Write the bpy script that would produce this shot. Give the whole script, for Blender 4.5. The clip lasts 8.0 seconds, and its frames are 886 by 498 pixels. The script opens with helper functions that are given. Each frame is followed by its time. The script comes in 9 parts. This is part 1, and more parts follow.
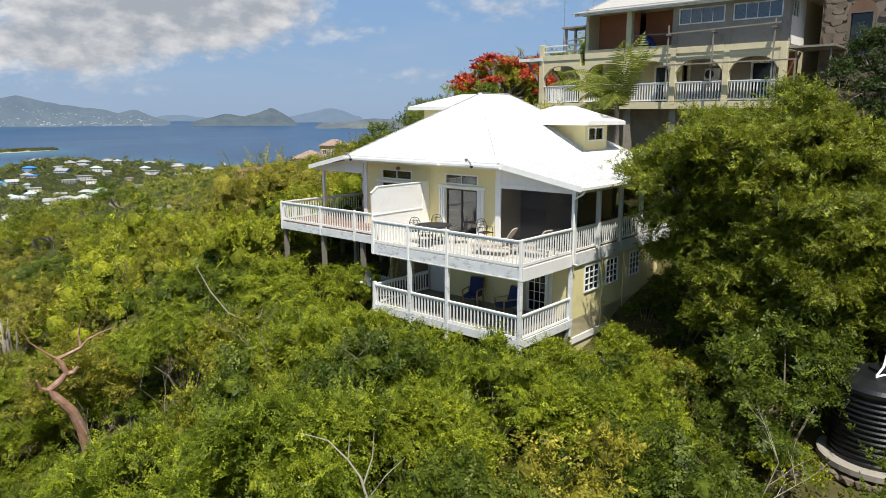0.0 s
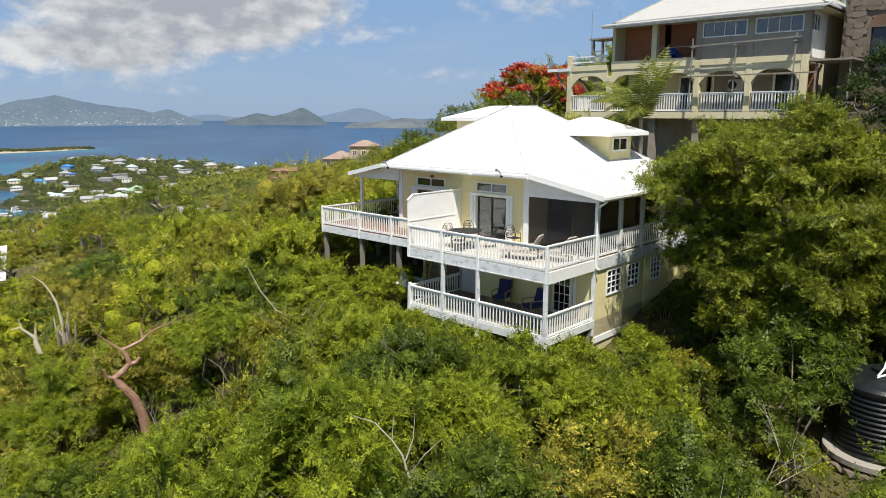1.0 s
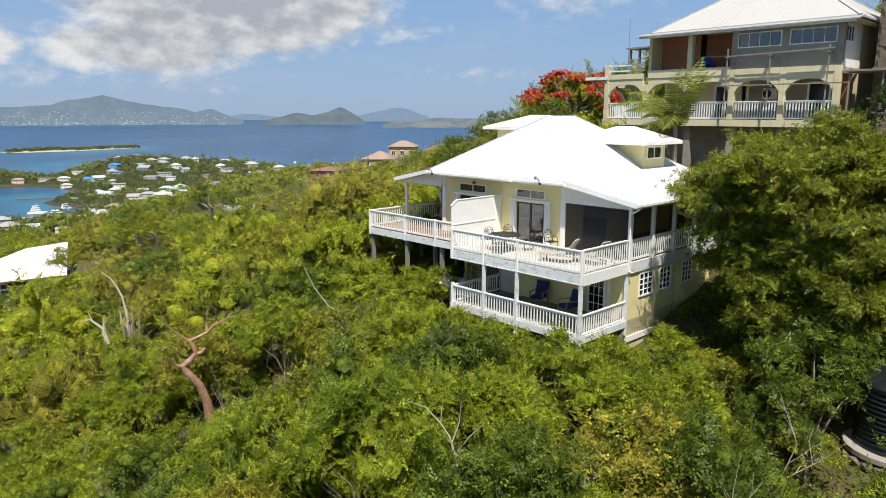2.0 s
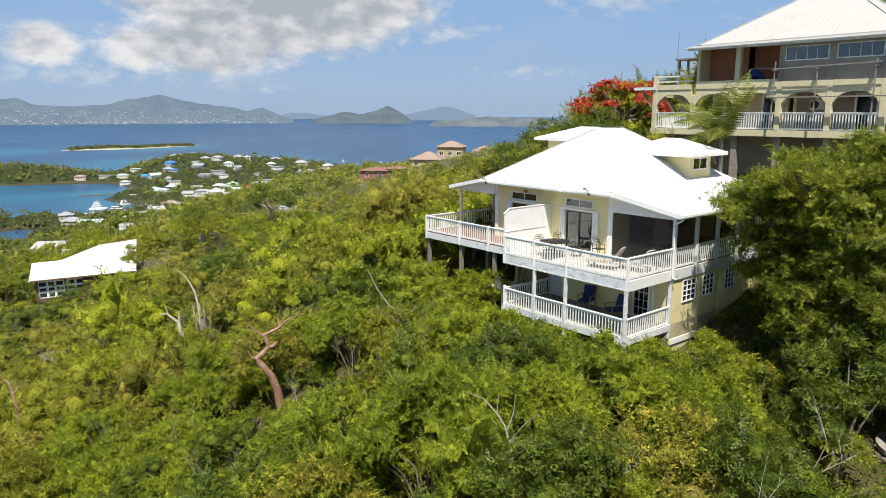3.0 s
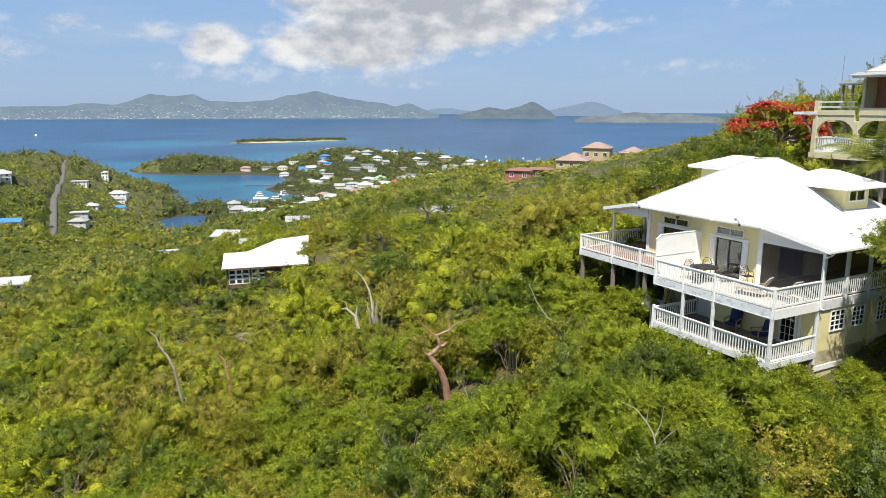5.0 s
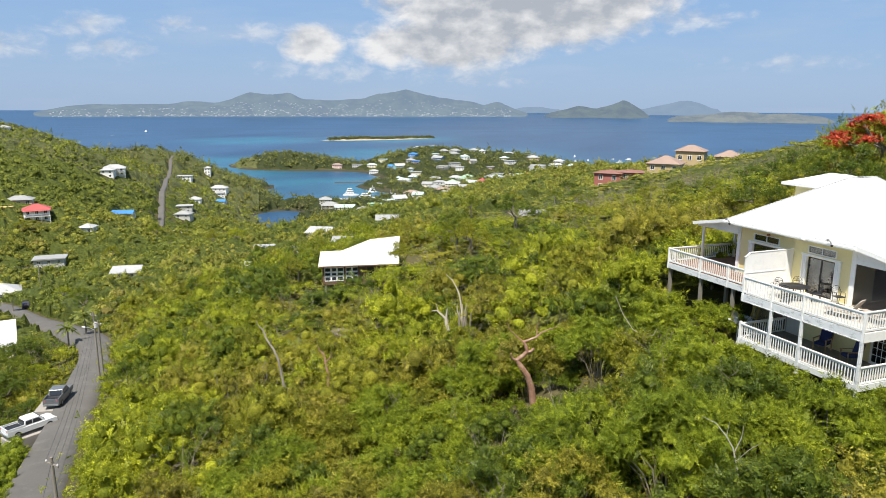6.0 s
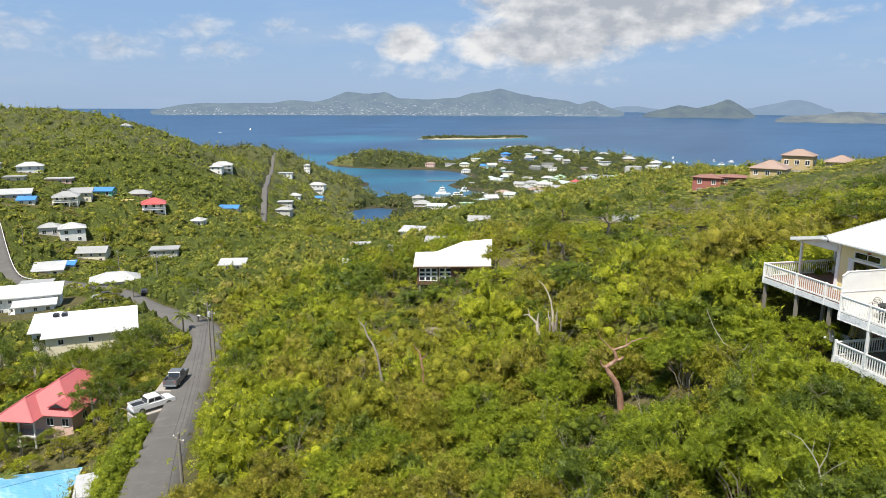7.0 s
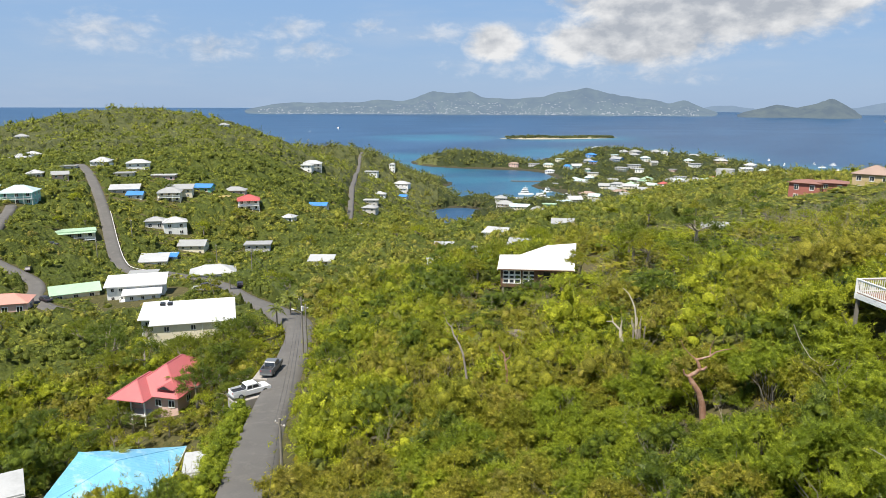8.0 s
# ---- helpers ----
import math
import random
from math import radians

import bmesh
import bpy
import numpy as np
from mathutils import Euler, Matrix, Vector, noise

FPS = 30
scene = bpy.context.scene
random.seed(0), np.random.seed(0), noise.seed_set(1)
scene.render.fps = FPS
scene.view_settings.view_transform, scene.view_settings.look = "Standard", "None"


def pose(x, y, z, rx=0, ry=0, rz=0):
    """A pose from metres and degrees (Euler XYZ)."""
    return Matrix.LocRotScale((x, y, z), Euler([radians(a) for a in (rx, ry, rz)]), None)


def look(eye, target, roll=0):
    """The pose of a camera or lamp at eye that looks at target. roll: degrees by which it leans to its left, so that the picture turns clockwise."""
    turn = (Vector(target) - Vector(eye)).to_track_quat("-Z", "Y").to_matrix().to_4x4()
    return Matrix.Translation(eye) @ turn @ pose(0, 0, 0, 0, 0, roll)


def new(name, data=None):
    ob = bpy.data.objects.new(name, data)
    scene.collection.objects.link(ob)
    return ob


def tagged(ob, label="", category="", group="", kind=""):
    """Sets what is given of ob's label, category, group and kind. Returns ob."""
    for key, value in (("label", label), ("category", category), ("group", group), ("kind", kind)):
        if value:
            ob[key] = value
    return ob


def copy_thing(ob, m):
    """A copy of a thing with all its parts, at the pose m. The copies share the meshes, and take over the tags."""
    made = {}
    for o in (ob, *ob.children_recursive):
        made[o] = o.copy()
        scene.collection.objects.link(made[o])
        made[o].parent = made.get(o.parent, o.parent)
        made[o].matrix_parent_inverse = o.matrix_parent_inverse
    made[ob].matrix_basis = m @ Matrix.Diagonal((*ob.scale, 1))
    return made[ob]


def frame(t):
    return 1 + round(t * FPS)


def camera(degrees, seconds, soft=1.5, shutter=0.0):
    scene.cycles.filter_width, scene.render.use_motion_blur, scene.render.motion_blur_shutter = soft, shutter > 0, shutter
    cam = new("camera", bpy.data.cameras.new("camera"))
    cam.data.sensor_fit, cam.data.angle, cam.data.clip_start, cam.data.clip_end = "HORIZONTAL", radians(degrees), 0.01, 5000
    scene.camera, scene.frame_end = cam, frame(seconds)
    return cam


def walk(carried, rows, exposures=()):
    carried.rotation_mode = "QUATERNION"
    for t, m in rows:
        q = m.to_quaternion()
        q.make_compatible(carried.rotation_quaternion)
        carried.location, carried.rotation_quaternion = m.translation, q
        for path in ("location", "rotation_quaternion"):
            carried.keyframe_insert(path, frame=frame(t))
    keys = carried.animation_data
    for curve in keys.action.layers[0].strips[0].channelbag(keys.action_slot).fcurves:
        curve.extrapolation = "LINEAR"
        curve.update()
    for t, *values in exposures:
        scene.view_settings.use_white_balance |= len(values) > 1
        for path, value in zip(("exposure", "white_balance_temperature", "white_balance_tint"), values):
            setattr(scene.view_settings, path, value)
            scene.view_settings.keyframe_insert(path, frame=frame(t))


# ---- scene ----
cam = camera(65.42, 8.0, soft=0.35)
PATH = [
    (0.0, pose(0.000, 0.000, 94.030, 78.988, 0.033, 0.000)),
    (0.5, pose(-0.081, -0.967, 94.308, 78.975, -0.028, 0.923)),
    (1.0, pose(-0.149, -1.932, 94.582, 78.966, -0.031, 2.344)),
    (1.5, pose(-0.222, -2.871, 94.827, 78.942, -0.040, 3.877)),
    (3.0, pose(-0.484, -6.151, 95.839, 78.812, -0.006, 9.213)),
    (3.5, pose(-0.567, -7.247, 96.322, 78.727, -0.061, 12.007)),
    (4.0, pose(-0.652, -8.366, 96.825, 78.643, -0.106, 15.176)),
    (4.5, pose(-0.701, -9.493, 97.334, 78.520, -0.066, 17.874)),
    (6.0, pose(-0.189, -12.647, 98.972, 78.270, -0.212, 28.063)),
    (6.5, pose(0.189, -13.707, 99.497, 78.197, -0.262, 31.913)),
    (7.0, pose(0.635, -14.784, 99.995, 78.153, -0.272, 35.670)),
    (7.5, pose(1.114, -15.847, 100.482, 78.109, -0.266, 39.125)),
    (8.0, pose(1.596, -16.893, 100.934, 78.060, -0.281, 42.527)),
]
walk(cam, PATH, [(0.0, 0.38), (1.5, 0.44), (3.0, 0.52), (4.5, 0.60), (8.0, 0.58)])

# ---------------------------------------------------------------- sky and sun
SUN_TO = Vector((0.06, -0.45, 0.89)).normalized()      # towards the sun
sun = bpy.data.lights.new("sun", "SUN")
sun.energy, sun.angle, sun.color = 4.8, radians(0.53), (1.0, 0.95, 0.87)
sun_lamp = new("sun", sun)
sun_lamp.matrix_world = look(SUN_TO * 400, (0, 0, 0))

world = bpy.data.worlds.new("sky")
scene.world = world
world.use_nodes = True


class Nodes:
    """A short way to write node trees."""

    def __init__(self, tree):
        self.tree = tree
        tree.nodes.clear()

    def add(self, kind, inputs=()):
        n = self.tree.nodes.new(kind)
        items = inputs.items() if isinstance(inputs, dict) else enumerate(inputs)
        for k, v in items:
            if v is None:
                continue
            if isinstance(v, bpy.types.NodeSocket):
                self.tree.links.new(v, n.inputs[k])
            elif isinstance(v, bpy.types.Node):
                self.tree.links.new(v.outputs[0], n.inputs[k])
            else:
                n.inputs[k].default_value = v
        return n

    def math(self, op, a, b=None, c=None, clamp=False):
        n = self.add("ShaderNodeMath", (a, b, c))
        n.operation, n.use_clamp = op, clamp
        return n.outputs[0]

    def vec(self, op, a, b):
        n = self.add("ShaderNodeVectorMath", (a, b))
        n.operation = op
        return n.outputs[0]

    def dist(self, a, b):
        n = self.add("ShaderNodeVectorMath", (a, b))
        n.operation = "DISTANCE"
        return n.outputs["Value"]

    def span(self, *values, smooth=False):
        n = self.add("ShaderNodeMapRange", values)
        n.interpolation_type = "SMOOTHSTEP" if smooth else "LINEAR"
        return n.outputs[0]

    def ramp(self, fac, *stops):
        n = self.add("ShaderNodeValToRGB", (fac,))
        e = n.color_ramp.elements
        while len(e) < len(stops):
            e.new(0.5)
        for el, (p, c) in zip(e, stops):
            el.position = p
            el.color = (*c, 1) if len(c) == 3 else c
        return n.outputs[0]

    def mix(self, fac, a, b, mode="MIX"):
        n = self.add("ShaderNodeMix")
        n.data_type, n.blend_type = "RGBA", mode
        for i, v in ((0, fac), (6, a), (7, b)):
            if isinstance(v, bpy.types.NodeSocket):
                self.tree.links.new(v, n.inputs[i])
            else:
                n.inputs[i].default_value = v if i == 0 else (*v, 1)
        return n.outputs[2]


def build_sky():
    k = Nodes(world.node_tree)
    up = k.add("ShaderNodeTexCoord").outputs["Generated"]
    sky = k.add("ShaderNodeTexSky")
    sky.sky_type, sky.sun_disc = "NISHITA", False
    sky.sun_elevation, sky.sun_rotation = math.asin(SUN_TO.z), math.atan2(SUN_TO.x, SUN_TO.y)
    sky.altitude, sky.air_density, sky.dust_density, sky.ozone_density = 100, 1.0, 0.6, 2.2
    xyz = k.add("ShaderNodeSeparateXYZ", (up,)).outputs
    az = k.math("MULTIPLY", k.math("ARCTAN2", k.math("MULTIPLY", xyz[0], -1.0), xyz[1]), 57.2958)
    el = k.math("MULTIPLY", k.math("ARCSINE", xyz[2]), 57.2958)
    flat = k.add("ShaderNodeCombineXYZ", (az, k.math("MULTIPLY", el, 1.7), 0.0)).outputs[0]
    fine = k.add("ShaderNodeTexNoise", {"Vector": flat, "Scale": 0.55, "Detail": 7.0, "Roughness": 0.58, "Distortion": 0.25}).outputs[0]
    broad = k.add("ShaderNodeTexNoise", {"Vector": flat, "Scale": 0.12, "Detail": 3.0}).outputs[0]
    def banks(places):
        """Soft heaps of cloud: azimuth and height in degrees, half widths, thickness."""
        total = None
        for a, e, w, h, t in places:
            da = k.math("DIVIDE", k.math("SUBTRACT", az, a), w)
            de = k.math("DIVIDE", k.math("SUBTRACT", el, e), h)
            d = k.math("SQRT", k.math("ADD", k.math("MULTIPLY", da, da), k.math("MULTIPLY", de, de)))
            v = k.math("MULTIPLY", k.math("SUBTRACT", 1.0, d, clamp=True), t)
            total = v if total is None else k.math("MAXIMUM", total, v)
        return total

    field = banks(((21.5, 8.8, 14.0, 5.2, 1.9), (27.5, 5.0, 9.0, 2.8, 1.2), (32.2, 4.6, 3.4, 2.0, 1.1), (38.4, 4.6, 3.0, 1.9, 1.2), (16.0, 6.6, 6.0, 1.6, 0.7)))
    far_banks = k.math("MULTIPLY", k.math("GREATER_THAN", k.math("ABSOLUTE", az), 75.0), k.math("MULTIPLY", k.math("SUBTRACT", broad, 0.5), k.span(el, 3.0, 14.0, 3.0, 0.0)))
    field = k.math("ADD", field, k.math("MAXIMUM", far_banks, 0.0))
    dens = k.math("ADD", k.math("MULTIPLY", field, 1.5), k.math("MULTIPLY", k.math("SUBTRACT", fine, 0.54), 1.5))
    dens = k.math("MULTIPLY", dens, k.span(field, 0.0, 0.12, 0.0, 1.0))
    cover = k.span(dens, -0.05, 0.85, 0.0, 0.97, smooth=True)
    wisps = banks(((42.5, 5.4, 3.5, 1.2, 0.9), (48.5, 5.8, 3.0, 1.1, 0.8), (54.5, 5.6, 4.0, 1.4, 0.9), (53.0, 4.2, 4.2, 1.6, 0.8), (60.5, 4.0, 5.0, 1.8, 0.9), (68.0, 5.0, 6.0, 2.2, 0.9), (9.0, 6.4, 6.0, 1.5, 0.8), (-5.0, 8.4, 8.0, 1.6, 0.9),
                   (37.0, 2.8, 9.0, 1.5, 0.7), (26.0, 2.4, 9.0, 1.2, 0.6), (-18.0, 6.0, 9.0, 2.0, 0.8), (2.0, 3.2, 8.0, 1.0, 0.5)))
    thin = k.math("ADD", k.math("MULTIPLY", wisps, 0.9), k.math("MULTIPLY", k.math("SUBTRACT", fine, 0.55), 1.9))
    thin = k.math("MULTIPLY", k.span(thin, 0.0, 1.0, 0.0, 0.62, smooth=True), k.span(wisps, 0.0, 0.2, 0.0, 1.0))
    cover = k.math("MAXIMUM", cover, thin)
    body = k.add("ShaderNodeTexNoise", {"Vector": k.vec("ADD", flat, (0.35, -0.5, 0.0)), "Scale": 0.5, "Detail": 5.0, "Roughness": 0.5}).outputs[0]
    puff = k.math("MULTIPLY", k.span(k.math("ABSOLUTE", k.math("SUBTRACT", az, 36.0)), 3.0, 6.5, 1.0, 0.0), k.span(el, 5.0, 7.0, 0.45, 0.0))
    lit = k.math("ADD", k.math("MULTIPLY", k.math("SUBTRACT", fine, body), 1.9), k.math("SUBTRACT", 0.66, k.math("MULTIPLY", dens, 0.30)))
    lit = k.math("ADD", lit, puff, clamp=True)
    cloud = k.mix(lit, (4.3, 4.6, 5.1), (8.2, 8.2, 8.2))
    air = k.mix(k.span(el, 0.0, 13.0, 0.0, 1.0), (3.35, 4.75, 7.0), (2.35, 4.4, 7.7))
    clear = k.mix(k.span(el, 10.0, 55.0, 0.85, 0.1), sky.outputs[0], air)
    veil = k.add("ShaderNodeTexNoise", {"Vector": k.vec("MULTIPLY", flat, (0.05, 0.16, 1.0)), "Scale": 1.0, "Detail": 6.0, "Roughness": 0.6}).outputs[0]
    clear = k.mix(k.span(veil, 0.45, 0.75, 0.0, 0.28, smooth=True), clear, (5.4, 6.0, 6.9))
    both = k.mix(cover, clear, cloud)
    bg = k.add("ShaderNodeBackground", (both, 0.07))
    k.add("ShaderNodeOutputWorld", (bg,))


build_sky()

# ---------------------------------------------------------------- materials
def surface(name, col, rough=0.6, vary=0.15, scale=2.0, bump=0.15, metal=0.0, stain=None, stain_amount=0.0, grain=(1, 1, 1), spec=0.4, pieces=0.0):
    """A plain material with coarse and fine variation, relief and stains."""
    m = bpy.data.materials.new(name)
    m.use_nodes = True
    k = Nodes(m.node_tree)
    pos = k.add("ShaderNodeNewGeometry").outputs["Position"]
    at = k.vec("MULTIPLY", pos, grain)
    coarse = k.add("ShaderNodeTexNoise", {"Vector": at, "Scale": scale * 0.35, "Detail": 3.0}).outputs[0]
    fine = k.add("ShaderNodeTexNoise", {"Vector": at, "Scale": scale * 9.0, "Detail": 4.0, "Roughness": 0.6}).outputs[0]
    f = k.math("ADD", k.math("MULTIPLY", coarse, 0.6), k.math("MULTIPLY", fine, 0.4))
    lo = tuple(c * (1 - vary) for c in col)
    hi = tuple(min(1.0, c * (1 + vary)) for c in col)
    c = k.ramp(f, (0.3, lo), (0.7, hi))
    if pieces:
        r = k.add("ShaderNodeObjectInfo").outputs["Random"]
        c = k.mix(1.0, c, k.ramp(r, (0.0, (1 - pieces,) * 3), (1.0, (1, 1, 1))), "MULTIPLY")
    if stain:
        blot = k.add("ShaderNodeTexNoise", {"Vector": at, "Scale": scale * 0.9, "Detail": 6.0, "Roughness": 0.7}).outputs[0]
        amount = k.span(blot, 0.52, 0.72, 0.0, stain_amount)
        c = k.mix(amount, c, stain)
    b = k.add("ShaderNodeBsdfPrincipled", {"Base Color": c, "Roughness": rough, "Metallic": metal, "Specular IOR Level": spec})
    if bump:
        n = k.add("ShaderNodeBump", {"Strength": bump, "Distance": 0.02, "Height": fine})
        m.node_tree.links.new(n.outputs[0], b.inputs["Normal"])
    k.add("ShaderNodeOutputMaterial", (b,))
    return m


LEAF_COLOURS = {}


def foliage(name, dark, light, dry=None, sheen=0.3, glow=0.35, patch=0.22, relief=0.0, lace=0.0):
    """Leaves: colour varies from plant to plant, from patch to patch and from leaf to leaf; some light passes through."""
    LEAF_COLOURS[name] = (dark, light, dry, patch)
    m = bpy.data.materials.new(name)
    m.use_nodes = True
    k = Nodes(m.node_tree)
    g = k.add("ShaderNodeNewGeometry").outputs
    n1 = k.add("ShaderNodeTexNoise", {"Vector": g["Position"], "Scale": patch, "Detail": 4.0, "Roughness": 0.65}).outputs[0]
    f = k.math("ADD", k.math("MULTIPLY", k.math("SUBTRACT", n1, 0.5), 1.1 if relief and relief < 3 else 1.7), k.math("MULTIPLY", g["Random Per Island"], 0.55))
    f = k.math("ADD", f, k.math("MULTIPLY", k.add("ShaderNodeObjectInfo").outputs["Random"], 0.35), clamp=True)
    c = k.mix(f, dark, light)
    if dry:
        n2 = k.add("ShaderNodeTexNoise", {"Vector": g["Position"], "Scale": patch * 2.3, "Detail": 3.0}).outputs[0]
        c = k.mix(k.span(n2, 0.55, 0.72, 0.0, 0.75), c, dry)
    # Random leaf mottle whose dark spots also paint in shaded gaps between clumps.
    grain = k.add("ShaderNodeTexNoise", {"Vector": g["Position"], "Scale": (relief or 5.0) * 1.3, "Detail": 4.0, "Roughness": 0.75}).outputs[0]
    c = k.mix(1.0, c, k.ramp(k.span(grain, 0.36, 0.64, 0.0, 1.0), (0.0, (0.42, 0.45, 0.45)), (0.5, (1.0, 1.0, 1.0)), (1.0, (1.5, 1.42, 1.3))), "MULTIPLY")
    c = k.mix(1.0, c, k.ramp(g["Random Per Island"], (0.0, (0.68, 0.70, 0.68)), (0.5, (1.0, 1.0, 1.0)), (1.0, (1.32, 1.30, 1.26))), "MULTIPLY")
    if lace:
        # small leaflets, each of its own tone
        cells = k.add("ShaderNodeTexVoronoi", {"Vector": g["Position"], "Scale": lace}).outputs
        tone = k.math("FRACT", k.math("MULTIPLY", cells["Color"], 3.7))
        c = k.mix(1.0, c, k.ramp(tone, (0.0, (0.55, 0.58, 0.58)), (0.5, (1.0, 1.0, 1.0)), (1.0, (1.5, 1.46, 1.4))), "MULTIPLY")
    b = k.add("ShaderNodeBsdfPrincipled", {"Base Color": c, "Roughness": 0.5, "Specular IOR Level": sheen})
    if relief:
        rough = k.add("ShaderNodeTexNoise", {"Vector": g["Position"], "Scale": relief, "Detail": 5.0, "Roughness": 0.7}).outputs[0]
        bump = k.add("ShaderNodeBump", {"Strength": 1.0, "Distance": 0.7 / relief, "Height": rough})
        m.node_tree.links.new(bump.outputs[0], b.inputs["Normal"])
    t = k.add("ShaderNodeBsdfTranslucent", {"Color": k.mix(0.5, c, tuple(min(1, v * 1.7) for v in light))})
    leaf = k.add("ShaderNodeMixShader", (glow, b, t))
    if lace:
        # gaps between the leaflets
        leaf = k.add("ShaderNodeMixShader", (k.math("GREATER_THAN", cells["Distance"], 0.5), leaf, k.add("ShaderNodeBsdfTransparent")))
    k.add("ShaderNodeOutputMaterial", (leaf,))
    return m


def pane_glass(name, tint=(0.75, 0.8, 0.82), through_part=0.85):
    m = bpy.data.materials.new(name)
    m.use_nodes = True
    k = Nodes(m.node_tree)
    clear = k.add("ShaderNodeBsdfTransparent", {"Color": (*tint, 1)})
    gloss = k.add("ShaderNodeBsdfGlossy", {"Color": (1, 1, 1, 1), "Roughness": 0.03})
    fac = k.span(k.add("ShaderNodeFresnel", {"IOR": 1.5}).outputs[0], 0.0, 1.0, 1.0 - through_part - 0.08, 1.0)
    k.add("ShaderNodeOutputMaterial", (k.add("ShaderNodeMixShader", (fac, clear, gloss)),))
    return m


def mesh_screen(name, col, open_part):
    m = bpy.data.materials.new(name)
    m.use_nodes = True
    k = Nodes(m.node_tree)
    clear = k.add("ShaderNodeBsdfTransparent")
    weave = k.add("ShaderNodeBsdfPrincipled", {"Base Color": (*col, 1), "Roughness": 0.7})
    k.add("ShaderNodeOutputMaterial", (k.add("ShaderNodeMixShader", (open_part, weave, clear)),))
    return m


M = {}
M["white_paint"] = surface("white_paint", (0.86, 0.85, 0.81), 0.55, 0.05, 2.5, 0.1, stain=(0.55, 0.52, 0.45), stain_amount=0.25)
M["worn_white"] = surface("worn_white", (0.72, 0.73, 0.72), 0.65, 0.1, 3.0, 0.3, stain=(0.25, 0.27, 0.27), stain_amount=0.85, grain=(1, 1, 2.2))
M["roof_white"] = surface("roof_white", (0.64, 0.64, 0.63), 0.45, 0.03, 0.8, 0.04, stain=(0.6, 0.6, 0.57), stain_amount=0.35)
M["roof_cream"] = surface("roof_cream", (0.47, 0.455, 0.42), 0.5, 0.05, 0.8, 0.04, stain=(0.36, 0.35, 0.32), stain_amount=0.4)
M["roof_tin"] = surface("roof_tin", (0.36, 0.355, 0.34), 0.5, 0.1, 1.2, 0.1, stain=(0.25, 0.24, 0.22), stain_amount=0.5)
M["yellow_wall"] = surface("yellow_wall", (0.80, 0.70, 0.36), 0.75, 0.06, 1.5, 0.15, stain=(0.5, 0.43, 0.25), stain_amount=0.3)
M["cream_wall"] = surface("cream_wall", (0.63, 0.56, 0.36), 0.8, 0.1, 1.2, 0.2, stain=(0.36, 0.33, 0.25), stain_amount=0.5)
M["raw_concrete"] = surface("raw_concrete", (0.33, 0.285, 0.235), 0.9, 0.22, 1.4, 0.4, stain=(0.12, 0.115, 0.11), stain_amount=0.6)
M["rust_panel"] = surface("rust_panel", (0.32, 0.13, 0.065), 0.75, 0.2, 2.0, 0.2)
M["deck_red"] = surface("deck_red", (0.27, 0.135, 0.085), 0.75, 0.2, 3.0, 0.3, grain=(1, 1, 1), stain=(0.3, 0.26, 0.22), stain_amount=0.5, pieces=0.3)
M["deck_pale"] = surface("deck_pale", (0.62, 0.57, 0.49), 0.8, 0.12, 3.0, 0.3, stain=(0.4, 0.35, 0.28), stain_amount=0.5, pieces=0.22)
M["grey_wood"] = surface("grey_wood", (0.23, 0.205, 0.17), 0.85, 0.25, 4.0, 0.5, grain=(1, 1, 0.2))
M["brown_wood"] = surface("brown_wood", (0.17, 0.10, 0.06), 0.75, 0.25, 4.0, 0.4, grain=(1, 1, 0.3))
M["dark_room"] = surface("dark_room", (0.16, 0.14, 0.12), 0.9, 0.15, 1.0, 0.1)
M["glass"] = pane_glass("glass", (0.45, 0.48, 0.5))
M["far_glass"] = surface("far_glass", (0.03, 0.035, 0.04), 0.12, 0.3, 1.0, 0.0, spec=0.6)
M["screen"] = mesh_screen("screen", (0.03, 0.03, 0.032), 0.62)
M["black_metal"] = surface("black_metal", (0.018, 0.018, 0.02), 0.45, 0.2, 3.0, 0.05, spec=0.5)
M["grey_metal"] = surface("grey_metal", (0.42, 0.43, 0.44), 0.4, 0.12, 3.0, 0.05, metal=0.7)
M["beige_cloth"] = surface("beige_cloth", (0.42, 0.36, 0.30), 0.9, 0.08, 8.0, 0.2)
M["blue_cloth"] = surface("blue_cloth", (0.028, 0.038, 0.13), 0.9, 0.15, 8.0, 0.2)
M["pale_cloth"] = surface("pale_cloth", (0.66, 0.64, 0.6), 0.9, 0.08, 6.0, 0.1)
M["tan_wood"] = surface("tan_wood", (0.38, 0.25, 0.13), 0.6, 0.2, 5.0, 0.2)
M["yellow_ladder"] = surface("yellow_ladder", (0.62, 0.42, 0.08), 0.5, 0.1, 4.0, 0.05)
M["tank_black"] = surface("tank_black", (0.008, 0.009, 0.010), 0.38, 0.3, 1.5, 0.05, stain=(0.04, 0.04, 0.04), stain_amount=0.4, spec=0.5)
M["stone"] = surface("stone", (0.20, 0.16, 0.12), 0.9, 0.3, 2.6, 0.6, stain=(0.12, 0.1, 0.08), stain_amount=0.7, pieces=0.3)
M["mortar"] = surface("mortar", (0.195, 0.16, 0.122), 0.95, 0.2, 2.0, 0.4)
M["asphalt"] = surface("asphalt", (0.118, 0.110, 0.099), 0.9, 0.16, 0.6, 0.3, stain=(0.2, 0.185, 0.16), stain_amount=0.5)
M["concrete"] = surface("concrete", (0.33, 0.30, 0.26), 0.9, 0.15, 0.8, 0.3, stain=(0.25, 0.23, 0.2), stain_amount=0.5)
